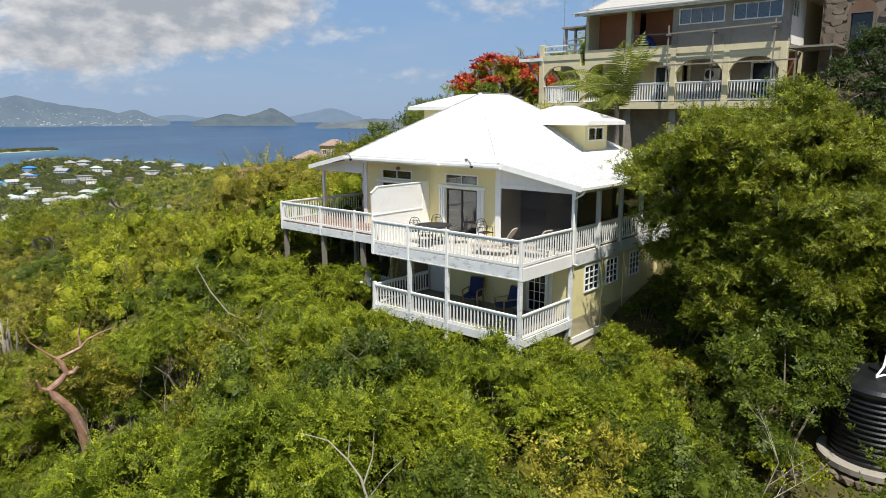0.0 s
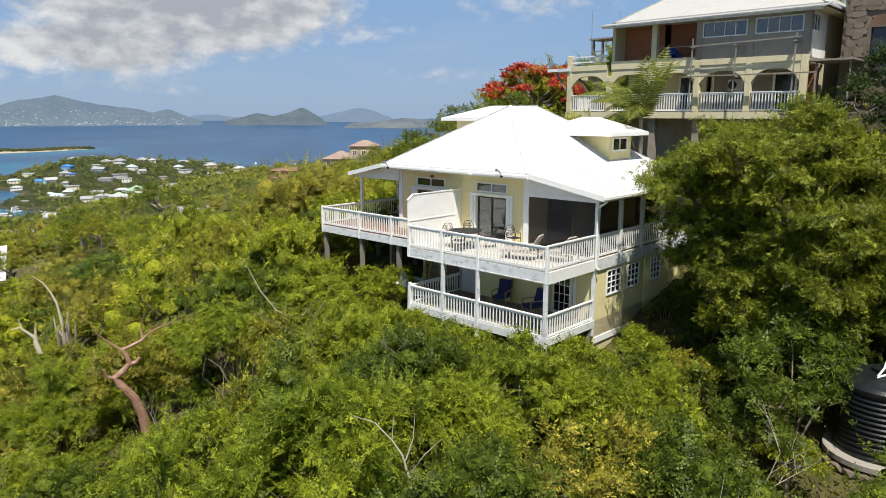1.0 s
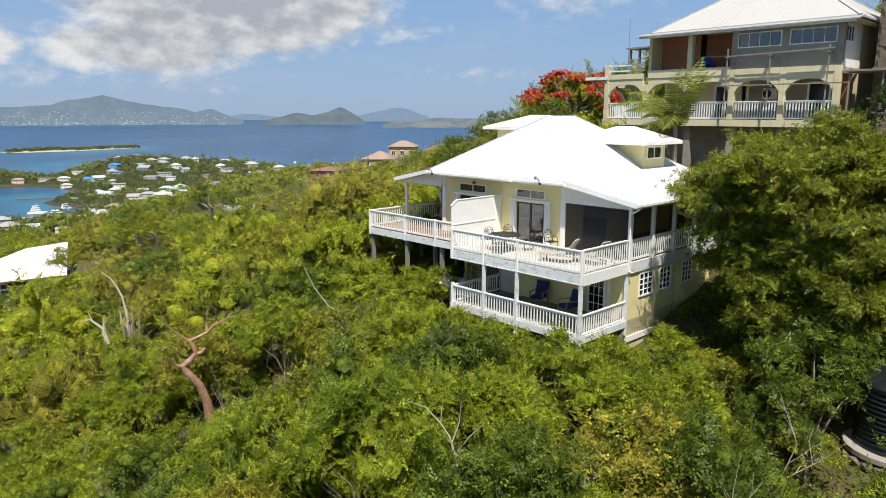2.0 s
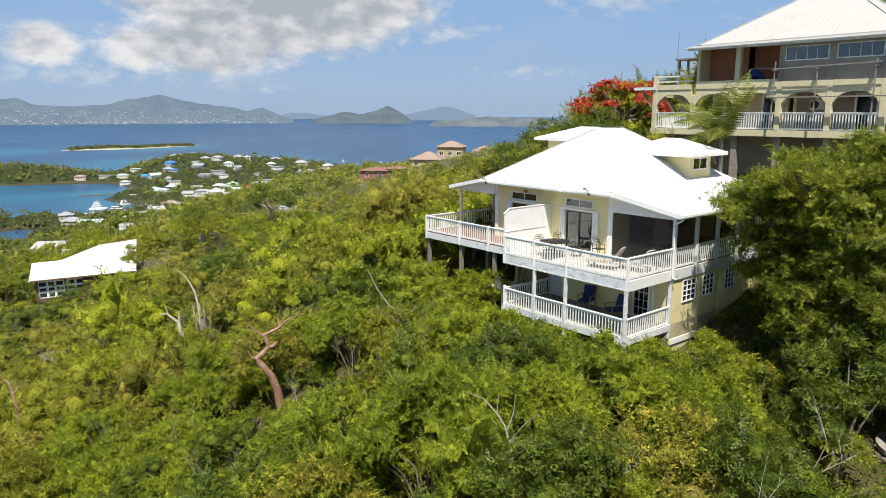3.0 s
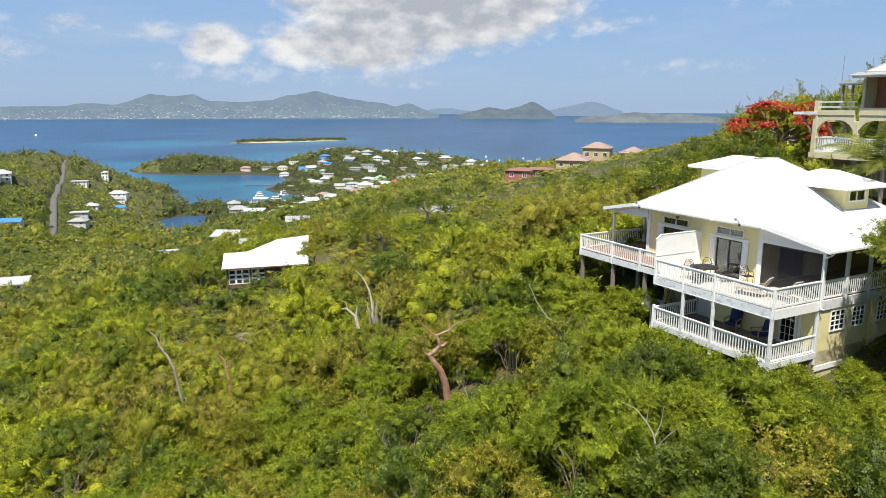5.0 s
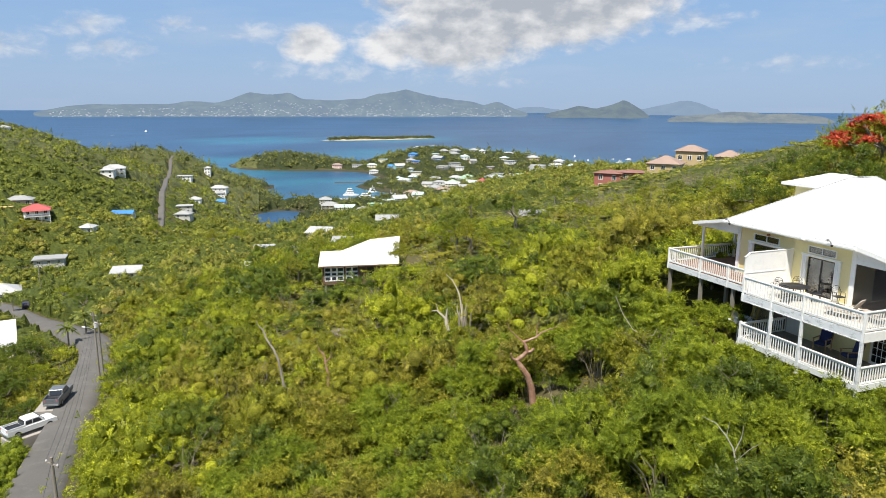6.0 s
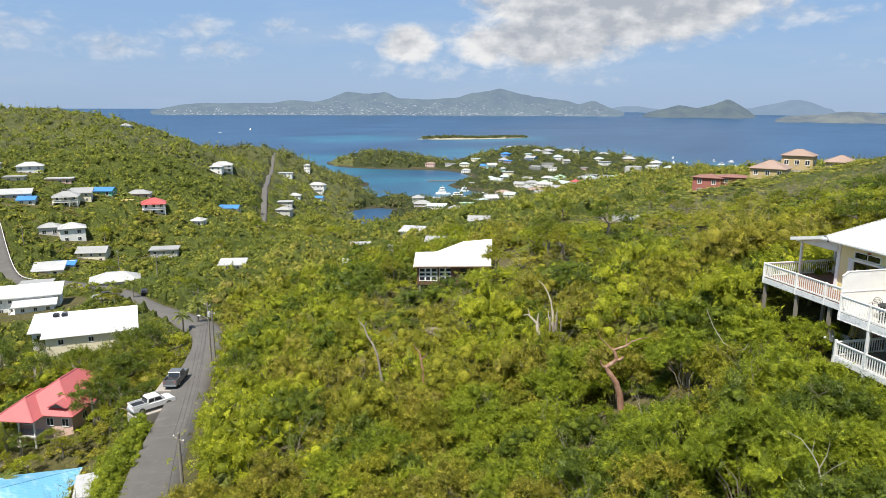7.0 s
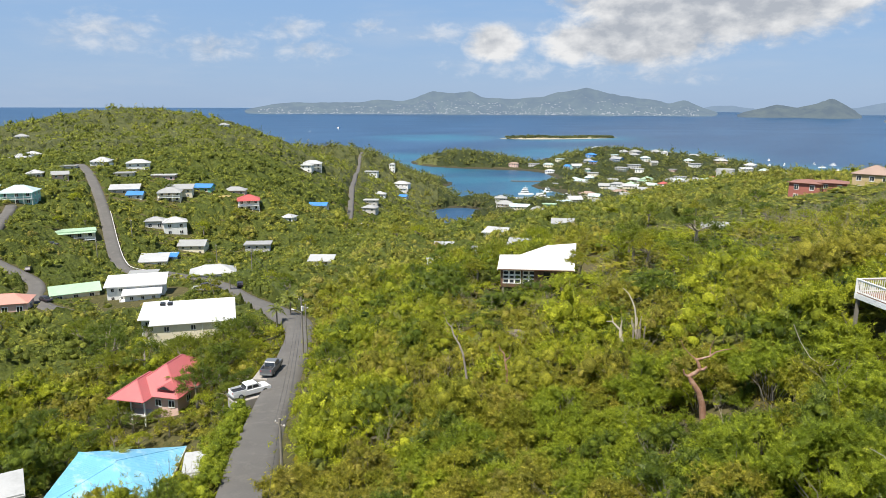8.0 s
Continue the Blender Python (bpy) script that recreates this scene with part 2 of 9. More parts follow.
M["bark_grey"] = surface("bark_grey", (0.25, 0.215, 0.17), 0.9, 0.3, 4.0, 0.6, grain=(1, 1, 0.4))
M["bark_pale"] = surface("bark_pale", (0.40, 0.35, 0.27), 0.85, 0.22, 3.0, 0.4)
M["bark_red"] = surface("bark_red", (0.30, 0.165, 0.11), 0.5, 0.35, 2.2, 0.4, stain=(0.50, 0.38, 0.28), stain_amount=0.8)
M["twig"] = surface("twig", (0.22, 0.19, 0.14), 0.9, 0.25, 3.0, 0.2)
M["twig_pale"] = surface("twig_pale", (0.40, 0.36, 0.30), 0.9, 0.3, 1.0, 0.0)
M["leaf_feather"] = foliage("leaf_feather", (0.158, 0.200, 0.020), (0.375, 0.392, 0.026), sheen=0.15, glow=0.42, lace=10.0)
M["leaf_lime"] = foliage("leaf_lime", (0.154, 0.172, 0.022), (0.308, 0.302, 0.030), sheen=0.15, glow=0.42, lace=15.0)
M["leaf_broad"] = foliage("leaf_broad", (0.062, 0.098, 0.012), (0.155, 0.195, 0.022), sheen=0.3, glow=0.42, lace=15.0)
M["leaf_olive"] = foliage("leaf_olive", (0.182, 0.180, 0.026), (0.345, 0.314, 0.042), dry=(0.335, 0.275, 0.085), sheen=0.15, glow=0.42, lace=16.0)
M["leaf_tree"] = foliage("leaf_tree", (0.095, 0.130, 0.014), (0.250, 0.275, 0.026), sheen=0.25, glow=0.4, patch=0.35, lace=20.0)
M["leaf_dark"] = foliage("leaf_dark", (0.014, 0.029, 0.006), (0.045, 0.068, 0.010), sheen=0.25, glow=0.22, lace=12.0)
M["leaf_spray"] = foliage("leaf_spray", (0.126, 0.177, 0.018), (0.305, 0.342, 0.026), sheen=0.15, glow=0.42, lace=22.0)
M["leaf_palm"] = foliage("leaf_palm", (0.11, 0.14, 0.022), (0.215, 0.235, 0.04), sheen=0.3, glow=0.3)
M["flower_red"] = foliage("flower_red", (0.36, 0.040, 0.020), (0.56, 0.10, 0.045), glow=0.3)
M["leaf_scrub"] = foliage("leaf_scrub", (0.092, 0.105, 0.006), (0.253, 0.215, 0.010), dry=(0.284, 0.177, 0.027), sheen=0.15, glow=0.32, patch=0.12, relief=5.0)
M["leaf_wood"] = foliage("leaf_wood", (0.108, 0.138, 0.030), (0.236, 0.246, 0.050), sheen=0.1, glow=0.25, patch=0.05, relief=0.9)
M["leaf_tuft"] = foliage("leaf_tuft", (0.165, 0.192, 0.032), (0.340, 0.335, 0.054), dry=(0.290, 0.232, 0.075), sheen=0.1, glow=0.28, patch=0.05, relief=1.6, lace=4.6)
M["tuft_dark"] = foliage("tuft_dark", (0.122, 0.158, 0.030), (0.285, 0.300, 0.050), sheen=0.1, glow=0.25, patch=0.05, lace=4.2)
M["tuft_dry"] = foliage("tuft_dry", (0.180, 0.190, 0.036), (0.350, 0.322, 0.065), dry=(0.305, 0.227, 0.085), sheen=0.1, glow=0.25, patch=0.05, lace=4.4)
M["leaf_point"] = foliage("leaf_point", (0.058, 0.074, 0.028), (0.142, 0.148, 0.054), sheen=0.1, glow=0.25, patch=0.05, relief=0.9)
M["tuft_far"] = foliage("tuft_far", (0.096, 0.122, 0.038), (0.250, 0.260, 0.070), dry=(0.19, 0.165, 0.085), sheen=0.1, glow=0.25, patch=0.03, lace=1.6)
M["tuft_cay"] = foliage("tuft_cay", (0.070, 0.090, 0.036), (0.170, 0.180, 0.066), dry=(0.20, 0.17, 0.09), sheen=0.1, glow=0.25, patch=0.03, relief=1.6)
# Clump bodies: the leaf colours darkened, painting in the shade inside the crown.
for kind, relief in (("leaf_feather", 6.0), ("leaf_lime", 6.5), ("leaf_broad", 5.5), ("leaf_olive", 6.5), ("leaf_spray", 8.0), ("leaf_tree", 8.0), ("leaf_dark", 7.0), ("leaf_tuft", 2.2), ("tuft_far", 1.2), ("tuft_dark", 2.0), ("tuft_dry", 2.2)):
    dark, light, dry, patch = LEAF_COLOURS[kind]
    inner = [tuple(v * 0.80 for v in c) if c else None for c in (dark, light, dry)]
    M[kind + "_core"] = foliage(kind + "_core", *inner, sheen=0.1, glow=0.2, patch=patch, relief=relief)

# ---------------------------------------------------------------- ground, sea, roads
MOUNDS = []


def mound(x, y, r, h):
    """One swelling (or hollow) of the land."""
    MOUNDS.append((x, y, r, h))


mound(300, 100, 600, 132.88)
mound(-1603, 1603, 600, 9.13)
mound(321, 534, 320, 30.64)
mound(-647, 1100, 320, 4.99)
mound(107, 855, 320, 24.27)
mound(-1282, 321, 320, 3.02)
mound(-1603, 1603, 320, -8.59)
mound(-552, 211, 180, 87.36)
mound(-369, 374, 180, -5.30)
mound(-748, 321, 180, 45.44)
mound(-527, 660, 180, -17.20)
mound(0, 1175, 180, -8.72)
mound(-160, -21, 100, -29.47)
mound(-374, 0, 100, 28.28)
mound(-71, 251, 100, -13.94)
mound(-427, 962, 100, 26.49)
mound(0, 427, 100, -9.16)
mound(-748, 107, 100, -7.14)
mound(-267, 481, 100, -17.36)
mound(-321, 748, 100, 5.09)
mound(-581, 486, 70, 33.72)
mound(-223, 282, 70, -18.99)
mound(-267, 0, 70, 12.71)
mound(-552, 211, 70, -28.02)
mound(-673, 559, 70, 34.51)
mound(-248, 122, 70, -10.28)
mound(-355, 127, 70, 6.13)
mound(-394, 255, 70, 16.31)
mound(-507, 375, 70, 0.66)
mound(-169, 441, 70, 9.27)
mound(-556, 962, 70, 28.14)
mound(-808, 890, 70, 13.80)
mound(-423, 349, 70, 11.53)
mound(-481, 855, 70, 15.95)
mound(107, 321, 70, -7.85)
mound(-477, 710, 70, 14.61)
mound(-647, 1100, 70, 14.43)
mound(-201, 121, 70, -4.02)
mound(-107, 534, 70, -6.08)
mound(-724, 895, 70, 5.74)
mound(-473, 177, 70, -9.50)
mound(-478, 630, 70, 0.32)
mound(-231, 203, 70, -10.97)
mound(-369, 374, 70, -29.74)
mound(-290, 182, 70, 10.08)
mound(-598, 641, 70, 12.79)
mound(-421, 561, 70, 2.78)
mound(-629, 876, 70, 3.99)
mound(-326, 246, 70, -17.92)
mound(-640, 765, 70, 4.20)
mound(-321, 962, 70, 3.72)
mound(-411, 470, 70, -14.60)
mound(-456, 298, 70, -12.68)
mound(-107, 321, 70, -2.15)
mound(-556, 769, 70, 3.53)
mound(-321, 556, 70, -2.29)
mound(-160, -21, 50, 14.42)
mound(-43, -32, 50, -10.01)
mound(-78, 135, 50, -4.48)
mound(-163, 49, 50, 1.51)
mound(64, 21, 50, -0.14)
mound(-21, 107, 50, -6.05)
mound(-130, 108, 50, -6.79)
mound(-85, 16, 50, -8.78)
mound(53, 160, 50, -3.31)
mound(0, -32, 28, -5.62)
mound(-32, 40, 28, -4.14)
mound(43, -32, 28, -2.35)
mound(9, 13, 14, -5.75)
mound(-32, 25, 14, -0.70)
mound(15, 25, 14, -5.75)
mound(0, 0, 14, -4.47)
mound(-16, 16, 14, -4.17)
mound(11, 43, 14, -2.20)
mound(-6, 13, 14, 2.59)
mound(-15, 50, 14, 0.13)
mound(-5, 29, 14, -1.20)
mound(-53, 19, 14, 0.82)
mound(-82, 15, 11, -4.5)

mound(-345, 340, 30, -7.0)
mound(-425, 458, 27, -8.0)
mound(-292, 300, 34, -5.5)
mound(-464, 496, 22, 3.5)
mound(-440, 520, 20, 6.0)
mound(-412, 516, 24, 6.5)
mound(-384, 460, 22, 7.0)
mound(-58, 66, 8, -3.2)
mound(-366, 500, 40, 11.0)
mound(-330, 480, 46, 5.0)
mound(-760, 860, 55, 13.0)
mound(-700, 890, 45, 6.0)


def ground(x, y):
    """The height of the land over the sea at a place or at arrays of places."""
    x, y = np.asarray(x, float), np.asarray(y, float)
    z = np.full(np.broadcast(x, y).shape, -8.0)
    for mx, my, r, h in MOUNDS:
        z = z + h * np.exp(-((x - mx) ** 2 + (y - my) ** 2) / r ** 2)
    return z


def quad_mesh(name, verts, quads):
    """A mesh from arrays of corners and of four-cornered (or three-cornered) faces."""
    me = bpy.data.meshes.new(name)
    v, q = np.asarray(verts, np.float32), np.asarray(quads, np.int32)
    n = q.shape[1]
    me.vertices.add(len(v))
    me.vertices.foreach_set("co", v.ravel())
    me.loops.add(q.size)
    me.loops.foreach_set("vertex_index", q.ravel())
    me.polygons.add(len(q))
    me.polygons.foreach_set("loop_start", np.arange(0, q.size, n, dtype=np.int32))
    me.update(calc_edges=True)
    me.validate()
    return me


def grid_quads(rows, cols, closed=False):
    i, j = np.meshgrid(np.arange(rows - 1), np.arange(cols if closed else cols - 1), indexing="ij")
    a, b = i * cols + j, i * cols + (j + 1) % cols
    return np.stack([a, b, b + cols, a + cols], -1).reshape(-1, 4)


def sheet(name, verts, quads, material, label, category, kind="structure", smooth=True):
    me = quad_mesh(name, verts, quads)
    me.materials.append(material)
    if smooth:
        me.polygons.foreach_set("use_smooth", np.ones(len(me.polygons), bool))
    return tagged(new(name, me), label, category, kind=kind)


def soil_material():
    m = bpy.data.materials.new("soil")
    m.use_nodes = True
    k = Nodes(m.node_tree)
    pos = k.add("ShaderNodeNewGeometry").outputs["Position"]
    a = k.add("ShaderNodeTexNoise", {"Vector": pos, "Scale": 0.03, "Detail": 5.0}).outputs[0]
    b = k.add("ShaderNodeTexNoise", {"Vector": pos, "Scale": 1.3, "Detail": 6.0, "Roughness": 0.7}).outputs[0]
    c = k.mix(k.span(b, 0.35, 0.65, 0.0, 1.0), (0.045, 0.048, 0.016), (0.11, 0.095, 0.04))
    c = k.mix(k.span(a, 0.5, 0.7, 0.0, 0.5), c, (0.15, 0.12, 0.065))
    height = k.add("ShaderNodeSeparateXYZ", (pos,)).outputs[2]
    c = k.mix(k.span(k.math("ADD", height, k.math("MULTIPLY", b, 3.0)), 2.2, 4.6, 0.9, 0.0), c, (0.055, 0.052, 0.036))
    s = k.add("ShaderNodeBsdfPrincipled", {"Base Color": c, "Roughness": 0.95, "Specular IOR Level": 0.1})
    n = k.add("ShaderNodeBump", {"Strength": 0.7, "Distance": 0.2, "Height": b})
    m.node_tree.links.new(n.outputs[0], s.inputs["Normal"])
    k.add("ShaderNodeOutputMaterial", (s,))
    return m


def sea_material():
    m = bpy.data.materials.new("sea_water")
    m.use_nodes = True
    k = Nodes(m.node_tree)
    pos = k.add("ShaderNodeNewGeometry").outputs["Position"]
    long = k.vec("MULTIPLY", pos, (0.004, 0.0013, 1.0))
    streak = k.add("ShaderNodeTexNoise", {"Vector": long, "Scale": 1.0, "Detail": 5.0, "Roughness": 0.6}).outputs[0]
    c = k.mix(k.span(streak, 0.38, 0.66, 0.0, 1.0), (0.018, 0.051, 0.112), (0.034, 0.089, 0.172))
    # pale shoals round the bay, the point and the cay
    shoal = None
    for x, y, r in ((-830, 850, 330), (-560, 640, 230), (-1130, 1780, 330), (-1400, 1500, 300), (-330, 1140, 220), (-700, 1250, 380)):
        v = k.span(k.dist(pos, (x, y, 0.0)), r * 0.2, r, 1.0, 0.0, smooth=True)
        shoal = v if shoal is None else k.math("MAXIMUM", shoal, v)
    rough = k.add("ShaderNodeTexNoise", {"Vector": k.vec("MULTIPLY", pos, (0.012, 0.009, 1.0)), "Scale": 1.0, "Detail": 4.0}).outputs[0]
    c = k.mix(k.math("MULTIPLY", shoal, k.span(rough, 0.3, 0.75, 0.1, 0.75)), c, (0.03, 0.20, 0.26))
    wave = k.add("ShaderNodeTexNoise", {"Vector": k.vec("MULTIPLY", pos, (0.22, 0.12, 1.0)), "Scale": 1.0, "Detail": 5.0, "Roughness": 0.65}).outputs[0]
    s = k.add("ShaderNodeBsdfPrincipled", {"Base Color": c, "Roughness": 0.32, "Specular IOR Level": 0.42, "IOR": 1.33})
    n = k.add("ShaderNodeBump", {"Strength": 0.5, "Distance": 0.9, "Height": wave})
    m.node_tree.links.new(n.outputs[0], s.inputs["Normal"])
    k.add("ShaderNodeOutputMaterial", (s,))
    return m


def sea_level(r):
    """The sea: flat out to the cay; farther off it closes up to the horizon, since all that lies there is drawn in nearer than it is."""
    return 63.0 * np.clip((np.asarray(r, float) - 2450.0) / 2450.0, 0, 1) ** 2


def lay_land_and_sea():
    turn = np.linspace(0, 2 * np.pi, 321)[:-1]
    r = np.concatenate([np.arange(0.8, 40, 0.8), np.geomspace(40, 1700, 110), [2100, 2600, 3400, 4300, 4900]])
    rr, tt = np.meshgrid(r, turn, indexing="ij")
    x, y = rr * np.cos(tt), rr * np.sin(tt)
    z = ground(x, y)
    z = z + 0.25 * np.sin(x * 0.9) * np.cos(y * 0.7) * (rr < 60)
    soil = soil_material()
    sheet("ground", np.stack([x, y, z], -1).reshape(-1, 3), grid_quads(len(r), len(turn), True), soil,
          "hillside soil under dense green tropical scrub", "ground")
    r = np.concatenate([[60], np.geomspace(200, 4920, 60)])
    rr, tt = np.meshgrid(r, turn[::2], indexing="ij")
    sheet("sea", np.stack([rr * np.cos(tt), rr * np.sin(tt), sea_level(rr)], -1).reshape(-1, 3), grid_quads(len(r), len(turn[::2]), True),
          sea_material(), "deep blue sea with pale turquoise shoals", "sea")


lay_land_and_sea()

ROAD = ((-30, 0), (-43, 8.5), (-58, 19.5), (-68, 27.5), (-76, 34.7), (-85.5, 43), (-94, 51), (-104, 58), (-118, 64), (-134, 70), (-155, 76.5), (-180, 86), (-205, 92), (-225, 88))
HILL_ROAD = ((-222, 88), (-230, 78), (-242, 80), (-269, 89), (-299, 99.5), (-331, 109), (-369, 120), (-395, 126))
FAR_ROAD = ((-291, 225), (-333, 262), (-401, 322), (-514, 422), (-575, 481))


def smooth_line(points, step):
    """A rounded line through plan points."""
    p = np.array(points, float)
    for _ in range(3):
        q = np.empty((2 * len(p) - 2, 2))
        q[0::2], q[1::2] = p[:-1] * 0.75 + p[1:] * 0.25, p[:-1] * 0.25 + p[1:] * 0.75
        p = np.vstack([p[:1], q, p[-1:]])
    s = np.concatenate([[0], np.cumsum(np.hypot(*np.diff(p, axis=0).T))])
    t = np.arange(0, s[-1], step)
    return np.stack([np.interp(t, s, p[:, 0]), np.interp(t, s, p[:, 1])], 1)


def lay_road(name, points, width, label):
    c = smooth_line(points, 1.5)
    d = np.gradient(c, axis=0)
    d /= np.hypot(d[:, 0], d[:, 1])[:, None]
    side = np.stack([-d[:, 1], d[:, 0]], 1)
    across = np.array([-0.62, -0.5, -0.25, 0, 0.25, 0.5, 0.62])
    drop = np.array([-1.2, 0.0, 0.05, 0.08, 0.05, 0.0, -1.2])
    xy = c[:, None, :] + side[:, None, :] * across[None, :, None] * width
    z = np.maximum.reduce([ground(xy[:, a, 0], xy[:, a, 1]) for a in range(7)]) + 0.12
    z = np.convolve(np.pad(z, 4, mode="edge"), np.ones(9) / 9, "valid")
    v = np.concatenate([xy, (z[:, None] + drop[None, :])[:, :, None]], 2)
    sheet(name, v.reshape(-1, 3), grid_quads(len(c), 7), M["asphalt"], label, "road", smooth=False)
    return c


SIDE_ROAD = ((-262, 38), (-243, 44.5), (-228, 49), (-219, 47.5), (-212, 43.5), (-200, 43.5), (-190, 46))
UPPER_ROAD = ((-270, 50), (-286, 57), (-299, 63.7), (-310, 68))
ROAD_LINES = [lay_road("road", ROAD, 4.5, "narrow worn grey asphalt road curving downhill"),
              lay_road("road_2", HILL_ROAD, 4.3, "straight asphalt road climbing the far slope"),
              lay_road("road_3", FAR_ROAD, 3.2, "distant grey road over the wooded headland"),
              lay_road("road_4", SIDE_ROAD, 4.2, "grey asphalt side road between the bungalows"), lay_road("road_5", UPPER_ROAD, 3.6, "short grey side road on the far slope")]

# ---------------------------------------------------------------- building helpers
def thing(name, m, label, category, group=""):
    """An Empty that carries a thing's parts."""
    ob = new(name)
    ob.matrix_world = m
    ob.empty_display_size = 0.2
    return tagged(ob, label, category, group)


def link_part(name, me, material, parent, label=""):
    if material and not me.materials:
        me.materials.append(material)
    ob = new(name, me)
    ob.parent = parent
    return tagged(ob, label)


def part(name, bm, material, parent, label="", bevel=0.0):
    """Links a bmesh as one mesh object under a thing or a part."""
    if bevel:
        bmesh.ops.bevel(bm, geom=list(bm.edges), offset=bevel, segments=1, affect="EDGES")
    me = bpy.data.meshes.new(name)
    bm.normal_update()
    bm.to_mesh(me)
    bm.free()
    return link_part(name, me, material, parent, label)


def box(x0, x1, y0, y1, z0, z1, bm=None, m=None):
    """A block between two corners, in a new bmesh or added to one."""
    bm = bm or bmesh.new()
    v = [bm.verts.new(Vector(p) if m is None else m @ Vector(p)) for p in
         ((x0, y0, z0), (x1, y0, z0), (x1, y1, z0), (x0, y1, z0), (x0, y0, z1), (x1, y0, z1), (x1, y1, z1), (x0, y1, z1))]
    for f in ((0, 3, 2, 1), (4, 5, 6, 7), (0, 1, 5, 4), (1, 2, 6, 5), (2, 3, 7, 6), (3, 0, 4, 7)):
        bm.faces.new([v[i] for i in f])
    return bm


def beam(a, b, w, h, bm=None):
    """A square bar from a to b."""
    a, b = Vector(a), Vector(b)
    d = b - a
    side = d.cross(Vector((0, 0, 1)))
    side = side.normalized() if side.length > 1e-6 else Vector((1, 0, 0))
    up = side.cross(d).normalized()
    m = Matrix((side, d.normalized(), up)).transposed().to_4x4()
    m.translation = a
    return box(-w / 2, w / 2, 0, d.length, -h / 2, h / 2, bm, m)


def tube(points, radii, sides=7, bm=None):
    """A round limb through points, tapering by the radii."""
    bm = bm or bmesh.new()
    pts = [Vector(p) for p in points]
    rings = []
    for i, (p, r) in enumerate(zip(pts, radii)):
        d = (pts[min(i + 1, len(pts) - 1)] - pts[max(i - 1, 0)]).normalized()
        a = d.cross(Vector((0.31, 0.95, 0.12))).normalized()
        b = d.cross(a)
        rings.append([bm.verts.new(p + (a * math.cos(q) + b * math.sin(q)) * r) for q in (2 * math.pi * j / sides for j in range(sides))])
    for lo, hi in zip(rings, rings[1:]):
        for j in range(sides):
            bm.faces.new((lo[j], lo[(j + 1) % sides], hi[(j + 1) % sides], hi[j]))
    bm.faces.new(rings[0][::-1])
    bm.faces.new(rings[-1])
    return bm


def lathe(profile, sides=24, bm=None, at=(0, 0, 0)):
    bm = bm or bmesh.new()
    o = Vector(at)
    rings = [[bm.verts.new(o + Vector((r * math.cos(q), r * math.sin(q), z))) for q in (2 * math.pi * j / sides for j in range(sides))] for r, z in profile]
    for lo, hi in zip(rings, rings[1:]):
        for j in range(sides):
            bm.faces.new((lo[j], lo[(j + 1) % sides], hi[(j + 1) % sides], hi[j]))
    bm.faces.new(rings[0][::-1])
    bm.faces.new(rings[-1])
    return bm


def prism(outline, depth_axis, lo, hi, bm=None):
    """An outline of plane points pushed through along an axis ('x', 'y' or 'z')."""
    bm = bm or bmesh.new()

    def place(u, v, w):
        return {"x": (w, u, v), "y": (u, w, v), "z": (u, v, w)}[depth_axis]
    a = [bm.verts.new(place(u, v, lo)) for u, v in outline]
    b = [bm.verts.new(place(u, v, hi)) for u, v in outline]
    n = len(outline)
    bm.faces.new(a[::-1])
    bm.faces.new(b)
    for i in range(n):
        bm.faces.new((a[i], a[(i + 1) % n], b[(i + 1) % n], b[i]))
    bmesh.ops.recalc_face_normals(bm, faces=bm.faces)
    return bm


def slab(corners, thick, bm=None):
    """A flat plate over its corner points, thickened downwards."""
    bm = bm or bmesh.new()
    a = [bm.verts.new(c) for c in corners]
    b = [bm.verts.new((c[0], c[1], c[2] - thick)) for c in corners]
    n = len(a)
    bm.faces.new(a)
    bm.faces.new(b[::-1])
    for i in range(n):
        bm.faces.new((a[(i + 1) % n], a[i], b[i], b[(i + 1) % n]))
    bmesh.ops.recalc_face_normals(bm, faces=bm.faces)
    return bm


def wall_with_holes(axis, lo, hi, at, thick, z0, z1, holes=()):
    """A wall along 'x' or 'y' with openings (from, to, bottom, top) right through it."""
    us = sorted({lo, hi, *(h[0] for h in holes), *(h[1] for h in holes)})
    zs = sorted({z0, z1, *(h[2] for h in holes), *(h[3] for h in holes)})
    bm = bmesh.new()
    for u0, u1 in zip(us, us[1:]):
        for w0, w1 in zip(zs, zs[1:]):
            uc, wc = (u0 + u1) / 2, (w0 + w1) / 2
            if any(h[0] < uc < h[1] and h[2] < wc < h[3] for h in holes):
                continue
            if axis == "x":
                box(u0, u1, at, at + thick, w0, w1, bm)
            else:
                box(at, at + thick, u0, u1, w0, w1, bm)
    bmesh.ops.remove_doubles(bm, verts=bm.verts, dist=1e-4)
    return bm


